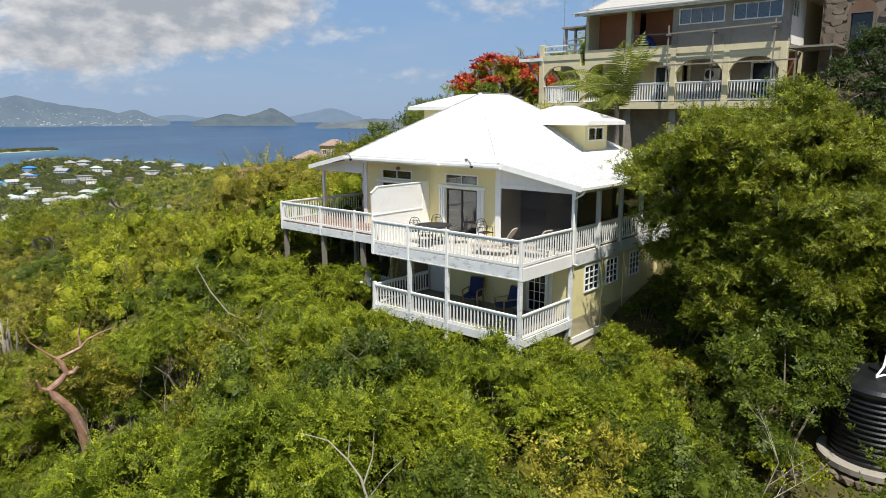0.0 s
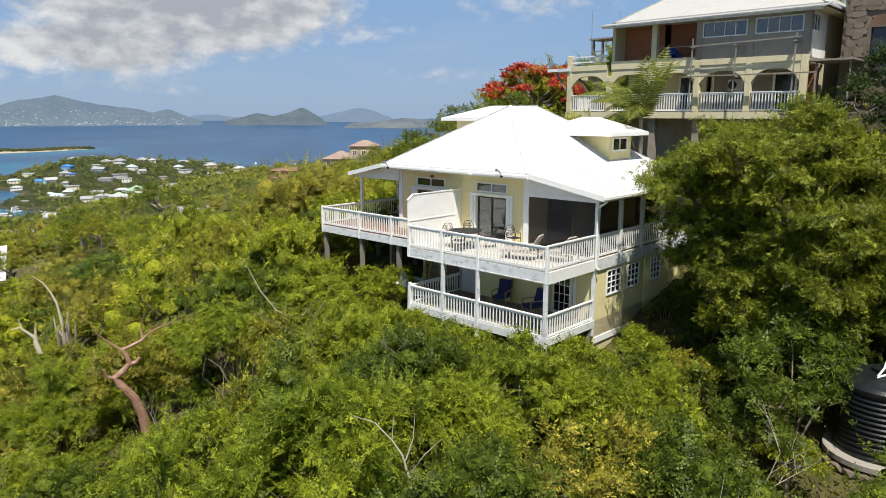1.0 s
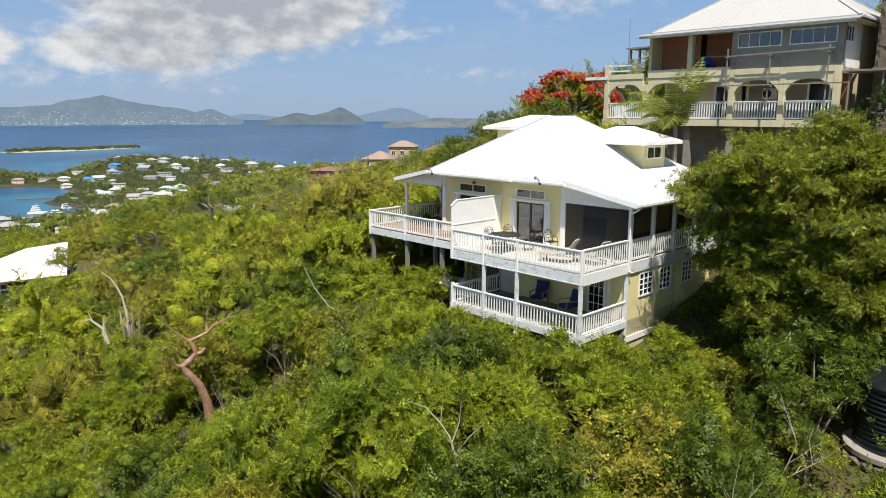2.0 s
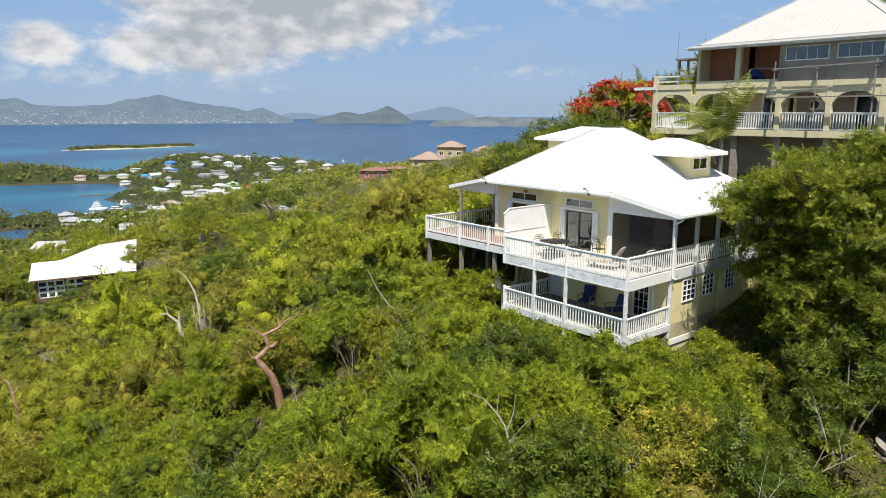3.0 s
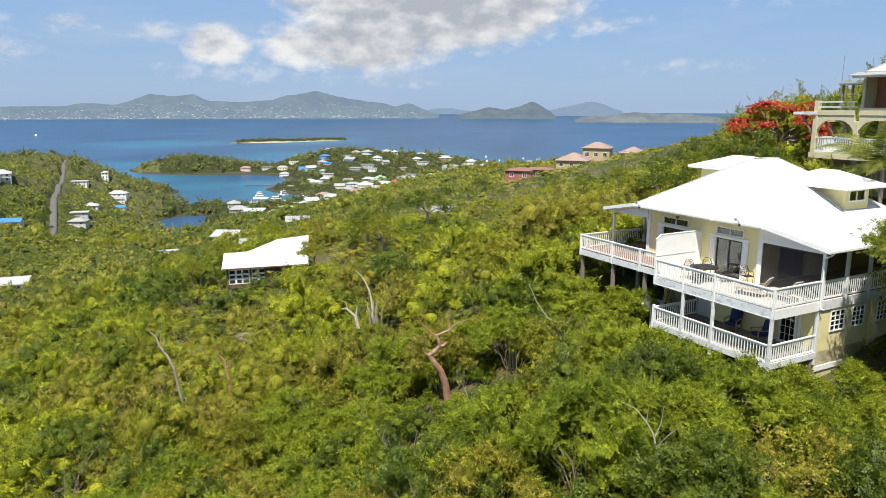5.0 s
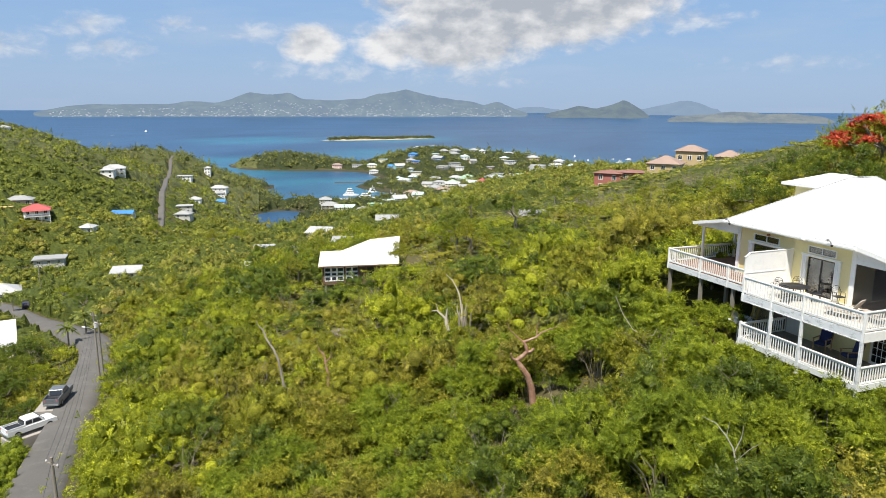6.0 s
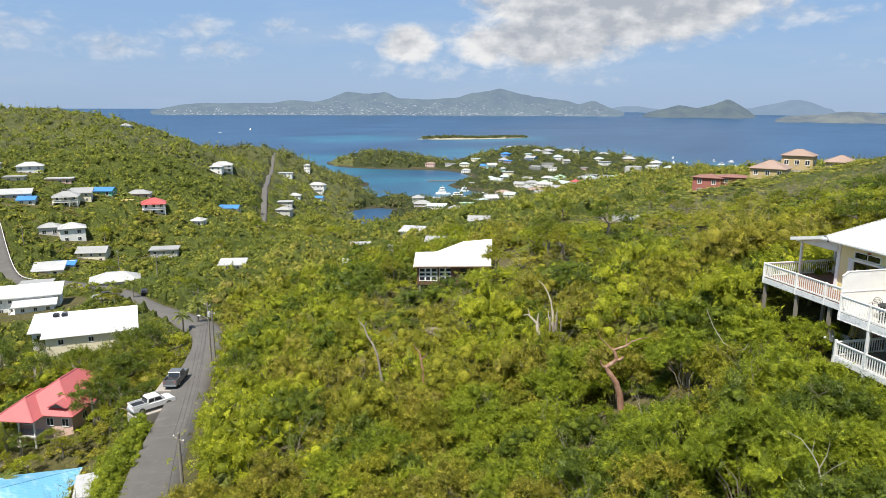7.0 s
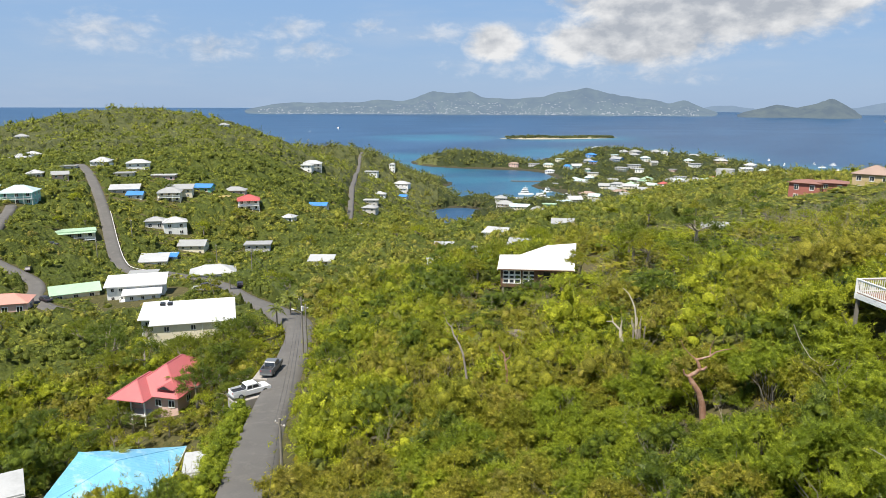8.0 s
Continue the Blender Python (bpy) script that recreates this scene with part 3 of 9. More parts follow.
def window(name, parent, axis, u0, u1, z0, z1, at, out, cols, rows=1, frame_w=0.07, mat="white_paint", glass="glass", bar=0.03):
    """A framed window with panes of its own; out: which way is outside (+1 or -1 along the wall's normal)."""
    def blk(a, b, c, d, near, far, bm=None):
        n0, n1 = sorted((at + out * near, at + out * far))
        return box(a, b, n0, n1, c, d, bm) if axis == "x" else box(n0, n1, a, b, c, d, bm)
    bm = blk(u0 - frame_w, u0, z0 - frame_w, z1 + frame_w, -0.05, 0.035)
    blk(u1, u1 + frame_w, z0 - frame_w, z1 + frame_w, -0.05, 0.035, bm)
    blk(u0, u1, z1, z1 + frame_w, -0.05, 0.035, bm)
    blk(u0, u1, z0 - frame_w, z0, -0.05, 0.05, bm)
    w = part(name, bm, M[mat], parent)
    for i in range(1, cols):
        u = u0 + (u1 - u0) * i / cols
        part("mullion", blk(u - bar / 2, u + bar / 2, z0, z1, -0.04, 0.02), M[mat], w)
    for j in range(1, rows):
        z = z0 + (z1 - z0) * j / rows
        part("glazing_bar", blk(u0, u1, z - bar / 2, z + bar / 2, -0.035, 0.016), M[mat], w)
    for i in range(cols):
        for j in range(rows):
            a, b = u0 + (u1 - u0) * i / cols, u0 + (u1 - u0) * (i + 1) / cols
            c, d = z0 + (z1 - z0) * j / rows, z0 + (z1 - z0) * (j + 1) / rows
            g = part("pane", blk(a, b, c, d, -0.03, -0.022), M[glass], w)
            g.visible_shadow = False
    return w


def railing(parent, points, floor, top, posts, mat="white_paint", gap=0.16, post_up=0.1, post_down=0.0, bal=0.038):
    """A rail of square balusters between posts, along a line of plan points."""
    stick = box(-bal / 2, bal / 2, -bal / 2, bal / 2, 0, top - floor - 0.16)
    stick_me = bpy.data.meshes.new("baluster")
    stick.to_mesh(stick_me)
    stick.free()
    stick_me.materials.append(M[mat])
    for (xa, ya), (xb, yb) in zip(points, points[1:]):
        a, b = Vector((xa, ya, 0)), Vector((xb, yb, 0))
        n = (b - a).length
        up = part("top_rail", beam(a + Vector((0, 0, top - 0.025)), b + Vector((0, 0, top - 0.025)), 0.10, 0.05), M[mat], parent)
        part("rail", beam(a + Vector((0, 0, top - 0.09)), b + Vector((0, 0, top - 0.09)), 0.04, 0.075), M[mat], up)
        part("rail", beam(a + Vector((0, 0, floor + 0.1)), b + Vector((0, 0, floor + 0.1)), 0.045, 0.085), M[mat], up)
        count = max(2, int(n / gap))
        for i in range(1, count):
            p = a + (b - a) * i / count
            s = link_part("baluster", stick_me, None, up)
            s.location = (p.x, p.y, floor + 0.09)
            s.rotation_euler = (0, 0, math.atan2(b.y - a.y, b.x - a.x))
    for x, y in posts:
        part("rail_post", box(x - 0.055, x + 0.055, y - 0.055, y + 0.055, floor - post_down, top + post_up), M[mat], parent, bevel=0.008)


def boards(parent, axis, lo, hi, from_, to, z, mat, wide=0.14, thick=0.03, name="deck_board"):
    """Planks laid side by side with open joints."""
    n = max(1, round((to - from_) / wide))
    w = (to - from_) / n
    bm = box(lo, hi, 0.004, w - 0.004, -thick, 0) if axis == "x" else box(0.004, w - 0.004, lo, hi, -thick, 0)
    me = bpy.data.meshes.new(name)
    bm.to_mesh(me)
    bm.free()
    me.materials.append(M[mat])
    for i in range(n):
        o = link_part(name, me, None, parent)
        o.location = (0, from_ + i * w, z + 0.002 * ((i * 7) % 3)) if axis == "x" else (from_ + i * w, 0, z + 0.002 * ((i * 7) % 3))


def hip_roof(x0, x1, y0, y1, z, rise, along, bm=None, cut=None):
    """Four sloping faces over a rectangle; the ridge runs along 'x' or 'y'."""
    bm = bm or bmesh.new()
    half = min(x1 - x0, y1 - y0) / 2 if cut is None else cut
    if along == "y":
        r = [((x0 + x1) / 2, y0 + half, z + rise), ((x0 + x1) / 2, y1 - half, z + rise)]
    else:
        r = [(x0 + half, (y0 + y1) / 2, z + rise), (x1 - half, (y0 + y1) / 2, z + rise)]
    c = [(x0, y0, z), (x1, y0, z), (x1, y1, z), (x0, y1, z)]
    top = [bm.verts.new(p) for p in c] + [bm.verts.new(p) for p in r]
    low = [bm.verts.new((p[0], p[1], p[2] - 0.1)) for p in c]
    a, b, cc, d, e, f = top
    faces = ((a, b, e), (b, cc, f, e), (cc, d, f), (d, a, e, f)) if along == "y" else ((a, b, f, e), (b, cc, f), (cc, d, e, f), (d, a, e))
    for q in faces:
        bm.faces.new(q)
    for i in range(4):
        bm.faces.new((top[(i + 1) % 4], top[i], low[i], low[(i + 1) % 4]))
    bm.faces.new(low[::-1])
    bmesh.ops.recalc_face_normals(bm, faces=bm.faces)
    return bm, c, r


# ---------------------------------------------------------------- the villa
HOUSE_TURN = -41.15
VILLA = pose(2.618, 22.761, 84.0, 0, 0, HOUSE_TURN)
FL, FU = 2.32, 4.92          # lower and upper floor


def seams(parent, corners, step, mat, name="roof_seam"):
    """Standing seams up a slope: corners low left, low right, top right, top left."""
    a, b, c, d = (Vector(p) for p in corners)
    n = int((b - a).length / step)
    bm = bmesh.new()
    out = (b - a).cross(d - a).normalized() * 0.012
    along = (b - a).normalized()
    up = (((c + d) - (a + b)) / 2)
    up -= along * up.dot(along)
    for i in range(1, n):
        p = a + (b - a) * i / n
        s = (p - a).length
        left, right = (d - a).dot(along), (b - c).dot(along)
        full = (b - a).length
        frac = min(1.0, s / left if left > 1e-3 else 1.0, (full - s) / right if right > 1e-3 else 1.0)
        if frac > 0.05:
            beam(p + out * 0.6, p + up * frac * 0.99 + out * 0.6, 0.016, 0.016, bm)
    return part(name, bm, M[mat], parent)


def build_villa():
    v = thing("villa", VILLA, "pale yellow two-storey villa with white hip roof and white balconies", "house")
    # plinth and lower room
    part("foundation", box(-9.8, 0.0, 3.5, 11.0, -3.0, FL), M["cream_wall"], v)
    part("skirt", box(-0.02, 0.06, 3.5, 10.0, 1.35, 1.6), M["white_paint"], v)
    wins = [(4.3, 5.5), (6.02, 7.1), (8.1, 9.1)]
    part("wall", wall_with_holes("y", 3.42, 11.0, -0.16, 0.16, FL - 0.9, 4.6, [(a, b, 3.2, 4.3) for a, b in wins]), M["yellow_wall"], v)
    for a, b in wins:
        window("window", v, "y", a + 0.07, b - 0.07, 3.27, 4.23, 0.0, 1, 3, 4, 0.055, glass="far_glass", bar=0.035)
    for y in (5.75, 7.6, 9.95):
        part("batten", box(0.0, 0.025, y - 0.04, y + 0.04, FL - 0.9, 4.55), M["yellow_wall"], v)
    part("wall", wall_with_holes("x", -9.8, -0.16, 3.42, 0.14, FL, 4.6, [(-8.2, -6.4, FL, 4.32), (-1.96, -1.12, FL, 4.35)]), M["yellow_wall"], v)
    part("wall", box(-9.8, -9.66, 3.56, 11.0, FL - 1.2, 4.6), M["yellow_wall"], v)
    part("wall", box(-9.66, -0.16, 10.86, 11.0, FL, 4.6), M["yellow_wall"], v)
    part("floor", box(-9.66, -0.16, 3.56, 10.86, FL, FL + 0.04), M["dark_room"], v)
    dd = part("double_door", box(-8.2, -6.4, 3.47, 3.52, FL, 4.32), M["pale_cloth"], v, "pale grey double door")
    for x in (-8.2, -7.31, -7.29, -6.42):
        part("stile", box(x, x + 0.02, 3.44, 3.475, FL, 4.32), M["grey_metal"], dd)
    part("door_knob", lathe(((0.001, 0), (0.035, 0.01), (0.03, 0.05), (0.001, 0.06)), 10, at=(-7.24, 3.42, FL + 0.98)), M["grey_metal"], dd)
    gd = part("glass_door", wall_with_holes("x", -2.02, -1.06, 3.36, 0.08, FL, 4.42, [(-1.92, -1.16, FL + 0.12, 4.32)]), M["white_paint"], v, "white-framed glass door")
    part("pane", box(-1.92, -1.16, 3.40, 3.41, FL + 0.12, 4.32), M["glass"], gd).visible_shadow = False
    for i in (1, 2):
        x = -1.92 + 0.76 * i / 3
        part("glazing_bar", box(x - 0.012, x + 0.012, 3.385, 3.425, FL + 0.12, 4.32), M["white_paint"], gd)
    for i in range(1, 5):
        z = FL + 0.12 + 1.88 * i / 5
        part("glazing_bar", box(-1.92, -1.16, 3.387, 3.423, z - 0.012, z + 0.012), M["white_paint"], gd)
    part("trim", box(-0.98, -0.86, 3.37, 3.42, FL, 4.45), M["white_paint"], v)

    # lower balcony
    fl = part("floor", box(-7.3, 0.0, 0.06, 3.42, FL - 0.22, FL - 0.035), M["grey_wood"], v)
    boards(fl, "x", -7.3, 0.0, 0.06, 3.42, FL, "grey_wood")
    part("fascia", box(-7.36, 0.06, 0.0, 0.05, 2.06, 2.36), M["worn_white"], v, "weathered white timber fascia")
    part("fascia", box(0.005, 0.055, 0.05, 3.42, 2.06, 2.36), M["worn_white"], v)
    railing(v, [(-7.25, 0.05), (-5.25, 0.05), (-3.32, 0.05), (-0.03, 0.05)], FL, 3.22, [])
    railing(v, [(-0.03, 0.05), (-0.03, 3.35)], FL, 3.22, [])
    railing(v, [(-7.25, 3.3), (-7.25, 0.05)], FL, 3.22, [])
    part("rail_post", box(-7.31, -7.19, -0.01, 0.11, 1.8, 3.32), M["white_paint"], v)
    for x, y in ((-5.25, 0.05), (-3.32, 0.05), (-0.03, 0.05), (-0.03, 3.36)):
        part("post", box(x - 0.07, x + 0.07, y - 0.07, y + 0.07, 1.7, 4.5), M["worn_white"], v, bevel=0.01)
    for x in (-7.2, -5.25, -3.3, -0.1):
        for y in (0.2, 3.2):
            part("stilt", box(x - 0.08, x + 0.08, y - 0.08, y + 0.08, -5.0, 1.85), M["grey_wood"], v)

    # upper balcony
    fu = part("floor", box(-7.3, 0.0, 0.06, 3.42, FU - 0.3, FU - 0.035), M["white_paint"], v)
    boards(fu, "x", -7.3, 0.0, 0.06, 3.42, FU, "deck_pale")
    part("fascia", box(-7.36, 0.06, -0.01, 0.055, 4.5, 4.9), M["worn_white"], v, "white timber fascia with peeling paint")
    part("fascia", box(0.004, 0.06, 0.055, 3.42, 4.45, 4.9), M["white_paint"], v)
    bm = bmesh.new()
    for i in range(92):
        x = -7.34 + i * 0.0805
        prism([(x, 4.52), (x + 0.04, 4.465), (x + 0.0805, 4.52)], "y", -0.025, -0.012, bm)
    part("lace_trim", bm, M["white_paint"], v)
    railing(v, [(-7.25, 0.02), (-5.28, 0.02), (-3.3, 0.02), (0.0, 0.02)], FU, 5.87, [(-7.25, 0.02), (-5.28, 0.02), (-3.3, 0.02), (0.0, 0.02)], post_down=0.45, post_up=0.03)
    railing(v, [(0.0, 0.02), (0.0, 3.36)], FU, 5.9, [], post_down=0.4)
    # privacy screen
    scr = part("privacy_screen", prism([(0.0, FU), (3.0, FU), (3.0, 7.16), (0.33, 7.16), (0.0, 6.93)], "x", -7.34, -7.28), M["white_paint"], v, "solid white privacy screen")
    part("cap", beam((-7.31, 0.33, 7.18), (-7.31, 3.02, 7.18), 0.1, 0.04), M["white_paint"], scr)
    part("cap", beam((-7.31, -0.02, 6.94), (-7.31, 0.33, 7.18), 0.1, 0.04), M["white_paint"], scr)
    for z in (6.05,):
        part("batten", box(-7.275, -7.255, 0.02, 2.98, z - 0.02, z + 0.02), M["white_paint"], scr)
    part("screen_end", prism([(3.0, FU), (3.42, FU), (3.42, 7.2), (3.0, 7.16)], "x", -7.36, -7.27), M["white_paint"], scr)

    # main room above
    doors = [(-10.15, -8.35), (-6.27, -4.6)]
    holes = []
    for a, b in doors:
        holes += [(a, b, FU, 6.95), (a, b, 7.2, 7.53)]
    part("wall", wall_with_holes("x", -11.4, -3.5, 3.42, 0.15, 4.6, 8.06, holes), M["yellow_wall"], v)
    part("wall", box(-11.4, -11.25, 3.57, 13.1, 4.6, 8.06), M["yellow_wall"], v)
    part("wall", wall_with_holes("y", 3.57, 13.1, -3.65, 0.15, 4.6, 8.06, [(5.0, 7.2, FU, 6.95), (8.5, 10.2, 5.8, 6.95)]), M["yellow_wall"], v)
    part("wall", box(-11.25, -3.65, 12.95, 13.1, 4.6, 8.06), M["yellow_wall"], v)
    part("floor", box(-11.4, 0.0, 3.42, 13.1, FU - 0.3, FU), M["tan_wood"], v)
    part("ceiling", box(-11.25, -3.65, 3.57, 12.95, 7.98, 8.05), M["pale_cloth"], v)
    for a, b in doors:
        d = part("sliding_door", wall_with_holes("x", a - 0.02, b + 0.02, 3.44, 0.07, FU, 6.97, [(a + 0.06, (a + b) / 2 - 0.03, FU + 0.08, 6.89), ((a + b) / 2 + 0.03, b - 0.06, FU + 0.08, 6.89)]), M["black_metal"], v, "dark-framed sliding glass door")
        for p, q in ((a + 0.06, (a + b) / 2 - 0.03), ((a + b) / 2 + 0.03, b - 0.06)):
            part("pane", box(p, q, 3.47, 3.477, FU + 0.08, 6.89), M["glass"], d).visible_shadow = False
        for x0, x1 in ((a - 0.38, a - 0.03), (b + 0.03, b + 0.38)):
            s = part("shutter", box(x0, x1, 3.36, 3.41, FU + 0.02, 7.0), M["white_paint"], v, "folded white storm shutter")
            for i in range(3):
                part("fold", box(x0 + 0.03 + i * 0.11, x0 + 0.1 + i * 0.11, 3.33, 3.36, FU + 0.03, 6.98), M["white_paint"], s)
        part("door_head", box(a - 0.42, b + 0.42, 3.33, 3.418, 7.0, 7.09), M["white_paint"], v)
        window("transom", v, "x", a, b, 7.2, 7.53, 3.42, -1, 2, 1, 0.05)
    part("corner_trim", box(-3.62, -3.36, 3.36, 3.42, FU, 8.05), M["white_paint"], v)
    part("corner_trim", box(-11.46, -11.22, 3.36, 3.42, FU, 8.05), M["white_paint"], v)
    part("wall_lamp", lathe(((0.02, 0), (0.09, 0.02), (0.11, 0.09), (0.06, 0.15), (0.02, 0.16)), 12, at=(-8.95, 3.2, 7.6)), M["rust_panel"], v)

    # east porch behind insect screens
    part("porch_header", box(-3.36, 0.07, 3.36, 3.48, 7.15, 7.32), M["white_paint"], v)
    part("gable_infill", prism([(-3.36, 7.32), (0.07, 7.32), (0.07, 7.48), (-2.9, 8.02), (-3.36, 8.02)], "y", 3.39, 3.45), M["white_paint"], v)
    ys = (3.42, 5.25, 7.1, 9.0, 10.9, 12.9)
    for y in ys:
        part("porch_post", box(-0.08, 0.08, y - 0.08, y + 0.08, 4.5, 7.35), M["white_paint"], v, bevel=0.01)
    part("porch_header", box(-0.07, 0.07, 3.5, 13.0, 7.15, 7.32), M["white_paint"], v)
    for a, b in zip(ys, ys[1:]):
        railing(v, [(0.0, a + 0.08), (0.0, b - 0.08)], FU, 5.87, [])
        part("insect_screen", box(-0.075, -0.07, a + 0.08, b - 0.08, FU, 7.15), M["screen"], v)
    part("insect_screen", box(-3.36, -0.08, 3.425, 3.43, FU, 7.15), M["screen"], v, "dark insect screen across the porch")
    part("band", box(-0.03, 0.075, 3.5, 13.0, 4.42, 4.9), M["worn_white"], v)
    part("porch_ceiling", box(-3.5, 0.0, 3.48, 13.0, 7.33, 7.37), M["pale_cloth"], v)

    # roofs
    bm, c, r = hip_roof(-11.95, -2.95, 2.7, 13.9, 8.18, 2.85, "y")
    roof = part("roof", bm, M["roof_white"], v, "white painted metal hip roof")
    E1, E2, E3, E4 = c
    R1, R2 = r
    for a, b in ((E1, R1), (E2, R1), (E3, R2), (E4, R2), (R1, R2)):
        up = Vector((0, 0, 0.02))
        part("ridge_cap", beam(Vector(a) + up * 0.4, Vector(b) + up * 0.4, 0.15, 0.014), M["roof_white"], roof)
    seams(roof, (E1, E2, R1, R1), 0.3, "roof_white")
    seams(roof, (E2, E3, R2, R1), 0.3, "roof_white")
    part("fascia", box(-11.98, -2.92, 2.64, 2.69, 7.93, 8.14), M["white_paint"], v)
    part("soffit", box(-11.9, -3.0, 2.7, 3.42, 8.0, 8.06), M["white_paint"], v)
    part("gutter", box(-11.98, -2.92, 2.56, 2.64, 8.0, 8.1), M["white_paint"], v)
    east = part("porch_roof", slab([(-2.95, 2.72, 8.2), (0.5, 2.95, 7.5), (0.5, 13.9, 7.5), (-2.95, 13.9, 8.2)], 0.08), M["roof_white"], v, "low white metal porch roof")
    seams(east, [(0.5, 2.95, 7.51), (0.5, 13.9, 7.51), (-2.95, 13.9, 8.21), (-2.95, 2.72, 8.21)], 0.3, "roof_white")
    part("rake_board", beam((-2.95, 2.72, 8.08), (0.52, 2.95, 7.4), 0.05, 0.22), M["white_paint"], v)
    part("eave_board", box(0.5, 0.54, 2.95, 13.9, 7.3, 7.5), M["white_paint"], v)
    gut = part("gutter", box(0.54, 0.64, 2.95, 13.9, 7.36, 7.46), M["white_paint"], v)
    bm = tube([(0.58, 3.15, 7.36), (0.5, 3.15, 7.22), (0.12, 3.2, 7.0), (0.1, 3.24, 6.8), (0.1, 3.24, 4.9), (0.12, 3.26, 4.55), (0.2, 3.4, 4.5)], [0.04] * 7, 8)
    part("downspout", bm, M["white_paint"], gut)
    west = part("porch_roof", slab([(-11.95, 2.75, 8.2), (-11.95, 8.4, 8.2), (-15.0, 8.4, 7.55), (-15.0, 2.95, 7.55)], 0.08), M["roof_white"], v)
    part("rake_board", beam((-15.02, 2.95, 7.47), (-11.95, 2.74, 8.1), 0.05, 0.2), M["white_paint"], west)
    part("gable_infill", prism([(-14.9, 7.3), (-11.4, 7.3), (-11.4, 8.1), (-14.9, 7.46)], "y", 3.3, 3.36), M["white_paint"], v)
    part("porch_ceiling", box(-14.9, -11.45, 3.36, 8.3, 7.34, 7.38), M["pale_cloth"], v)
    for y in (3.8, 6.5, 8.2):
        part("porch_post", box(-14.97, -14.83, y - 0.07, y + 0.07, FU - 0.3, 7.4), M["white_paint"], v, bevel=0.01)

    # dormers
    part("dormer_wall", wall_with_holes("y", 9.75, 11.85, -3.42, 0.12, 8.1, 9.62, [(10.05, 11.5, 8.86, 9.42)]), M["yellow_wall"], v)
    for y in (9.75, 11.73):
        part("dormer_wall", box(-6.6, -3.42, y, y + 0.12, 8.3, 9.62), M["yellow_wall"], v)
    window("dormer_window", v, "y", 10.1, 11.45, 8.88, 9.4, -3.3, 1, 2, 1, 0.07)
    bm, c, r = hip_roof(-7.4, -2.75, 9.0, 12.6, 9.74, 0.72, "x", cut=1.8)
    dr = part("dormer_roof", bm, M["roof_white"], v)
    seams(dr, (c[0], c[1], r[1], r[0]), 0.3, "roof_white")
    part("fascia", box(-6.4, -2.72, 8.97, 9.0, 9.56, 9.73), M["white_paint"], dr)
    part("fascia", box(-2.75, -2.72, 9.0, 12.6, 9.56, 9.73), M["white_paint"], dr)
    part("dormer_wall", box(-10.9, -9.0, 7.2, 7.32, 8.7, 10.3), M["yellow_wall"], v)
    part("dormer_wall", box(-11.02, -10.9, 7.2, 10.4, 8.7, 10.3), M["yellow_wall"], v)
    bm, c, r = hip_roof(-11.5, -7.0, 6.55, 10.9, 10.42, 0.62, "x", cut=1.6)
    dr = part("dormer_roof", bm, M["roof_white"], v)
    part("fascia", box(-11.53, -8.6, 6.52, 6.55, 10.26, 10.41), M["white_paint"], dr)
    part("fascia", box(-11.53, -11.5, 6.55, 10.9, 10.26, 10.41), M["white_paint"], dr)

    # floodlights and speakers under the eave
    for x in (-4.25, -11.4):
        f = part("floodlight", beam((x, 2.6, 8.05), (x, 2.42, 8.25), 0.05, 0.05), M["grey_metal"], v)
        part("lamp_head", lathe(((0.02, 0), (0.07, 0.05), (0.08, 0.13), (0.01, 0.14)), 10, at=(x - 0.1, 2.4, 8.2)), M["grey_metal"], f)
        part("lamp_head", lathe(((0.02, 0), (0.06, 0.04), (0.07, 0.1), (0.01, 0.11)), 10, at=(x + 0.12, 2.45, 7.95)), M["black_metal"], f)
    part("round_vent", lathe(((0.11, 0), (0.11, 0.05), (0.02, 0.06)), 14, at=(-6.0, 2.6, 7.98)), M["white_paint"], v)

    # west deck on stilts
    wf = part("floor", box(-15.1, -7.4, 1.25, 8.4, FU - 0.25, FU - 0.035), M["grey_wood"], v)
    boards(wf, "x", -15.1, -7.4, 1.25, 8.4, FU, "deck_red")
    part("fascia", box(-15.14, -7.4, 1.2, 1.245, 4.55, 4.9), M["worn_white"], v)
    part("fascia", box(-15.14, -15.1, 1.245, 8.4, 4.55, 4.9), M["worn_white"], v)
    railing(v, [(-15.08, 1.25), (-12.1, 1.25), (-9.75, 1.25), (-7.45, 1.25)], FU, 5.87, [(-15.08, 1.25), (-12.1, 1.25), (-9.75, 1.25), (-7.45, 1.25)], post_down=0.4, post_up=0.03)
    railing(v, [(-15.08, 8.2), (-15.08, 3.85), (-15.08, 1.25)], FU, 5.87, [], post_down=0.4)
    railing(v, [(-11.4, 8.3), (-15.08, 8.3)], FU, 5.87, [])
    for x, y in ((-15.0, 1.4), (-12.1, 1.4), (-11.2, 2.6), (-9.4, 1.4), (-15.0, 5.0), (-12.0, 5.0), (-15.0, 8.2), (-9.4, 4.2)):
        part("stilt", box(x - 0.09, x + 0.09, y - 0.09, y + 0.09, -7.0, 4.66), M["grey_wood"], v, "weathered timber stilt")
    part("brace", beam((-12.1, 1.4, 1.9), (-9.4, 1.4, 2.5), 0.05, 0.12), M["grey_wood"], v)
    bm = bmesh.new()
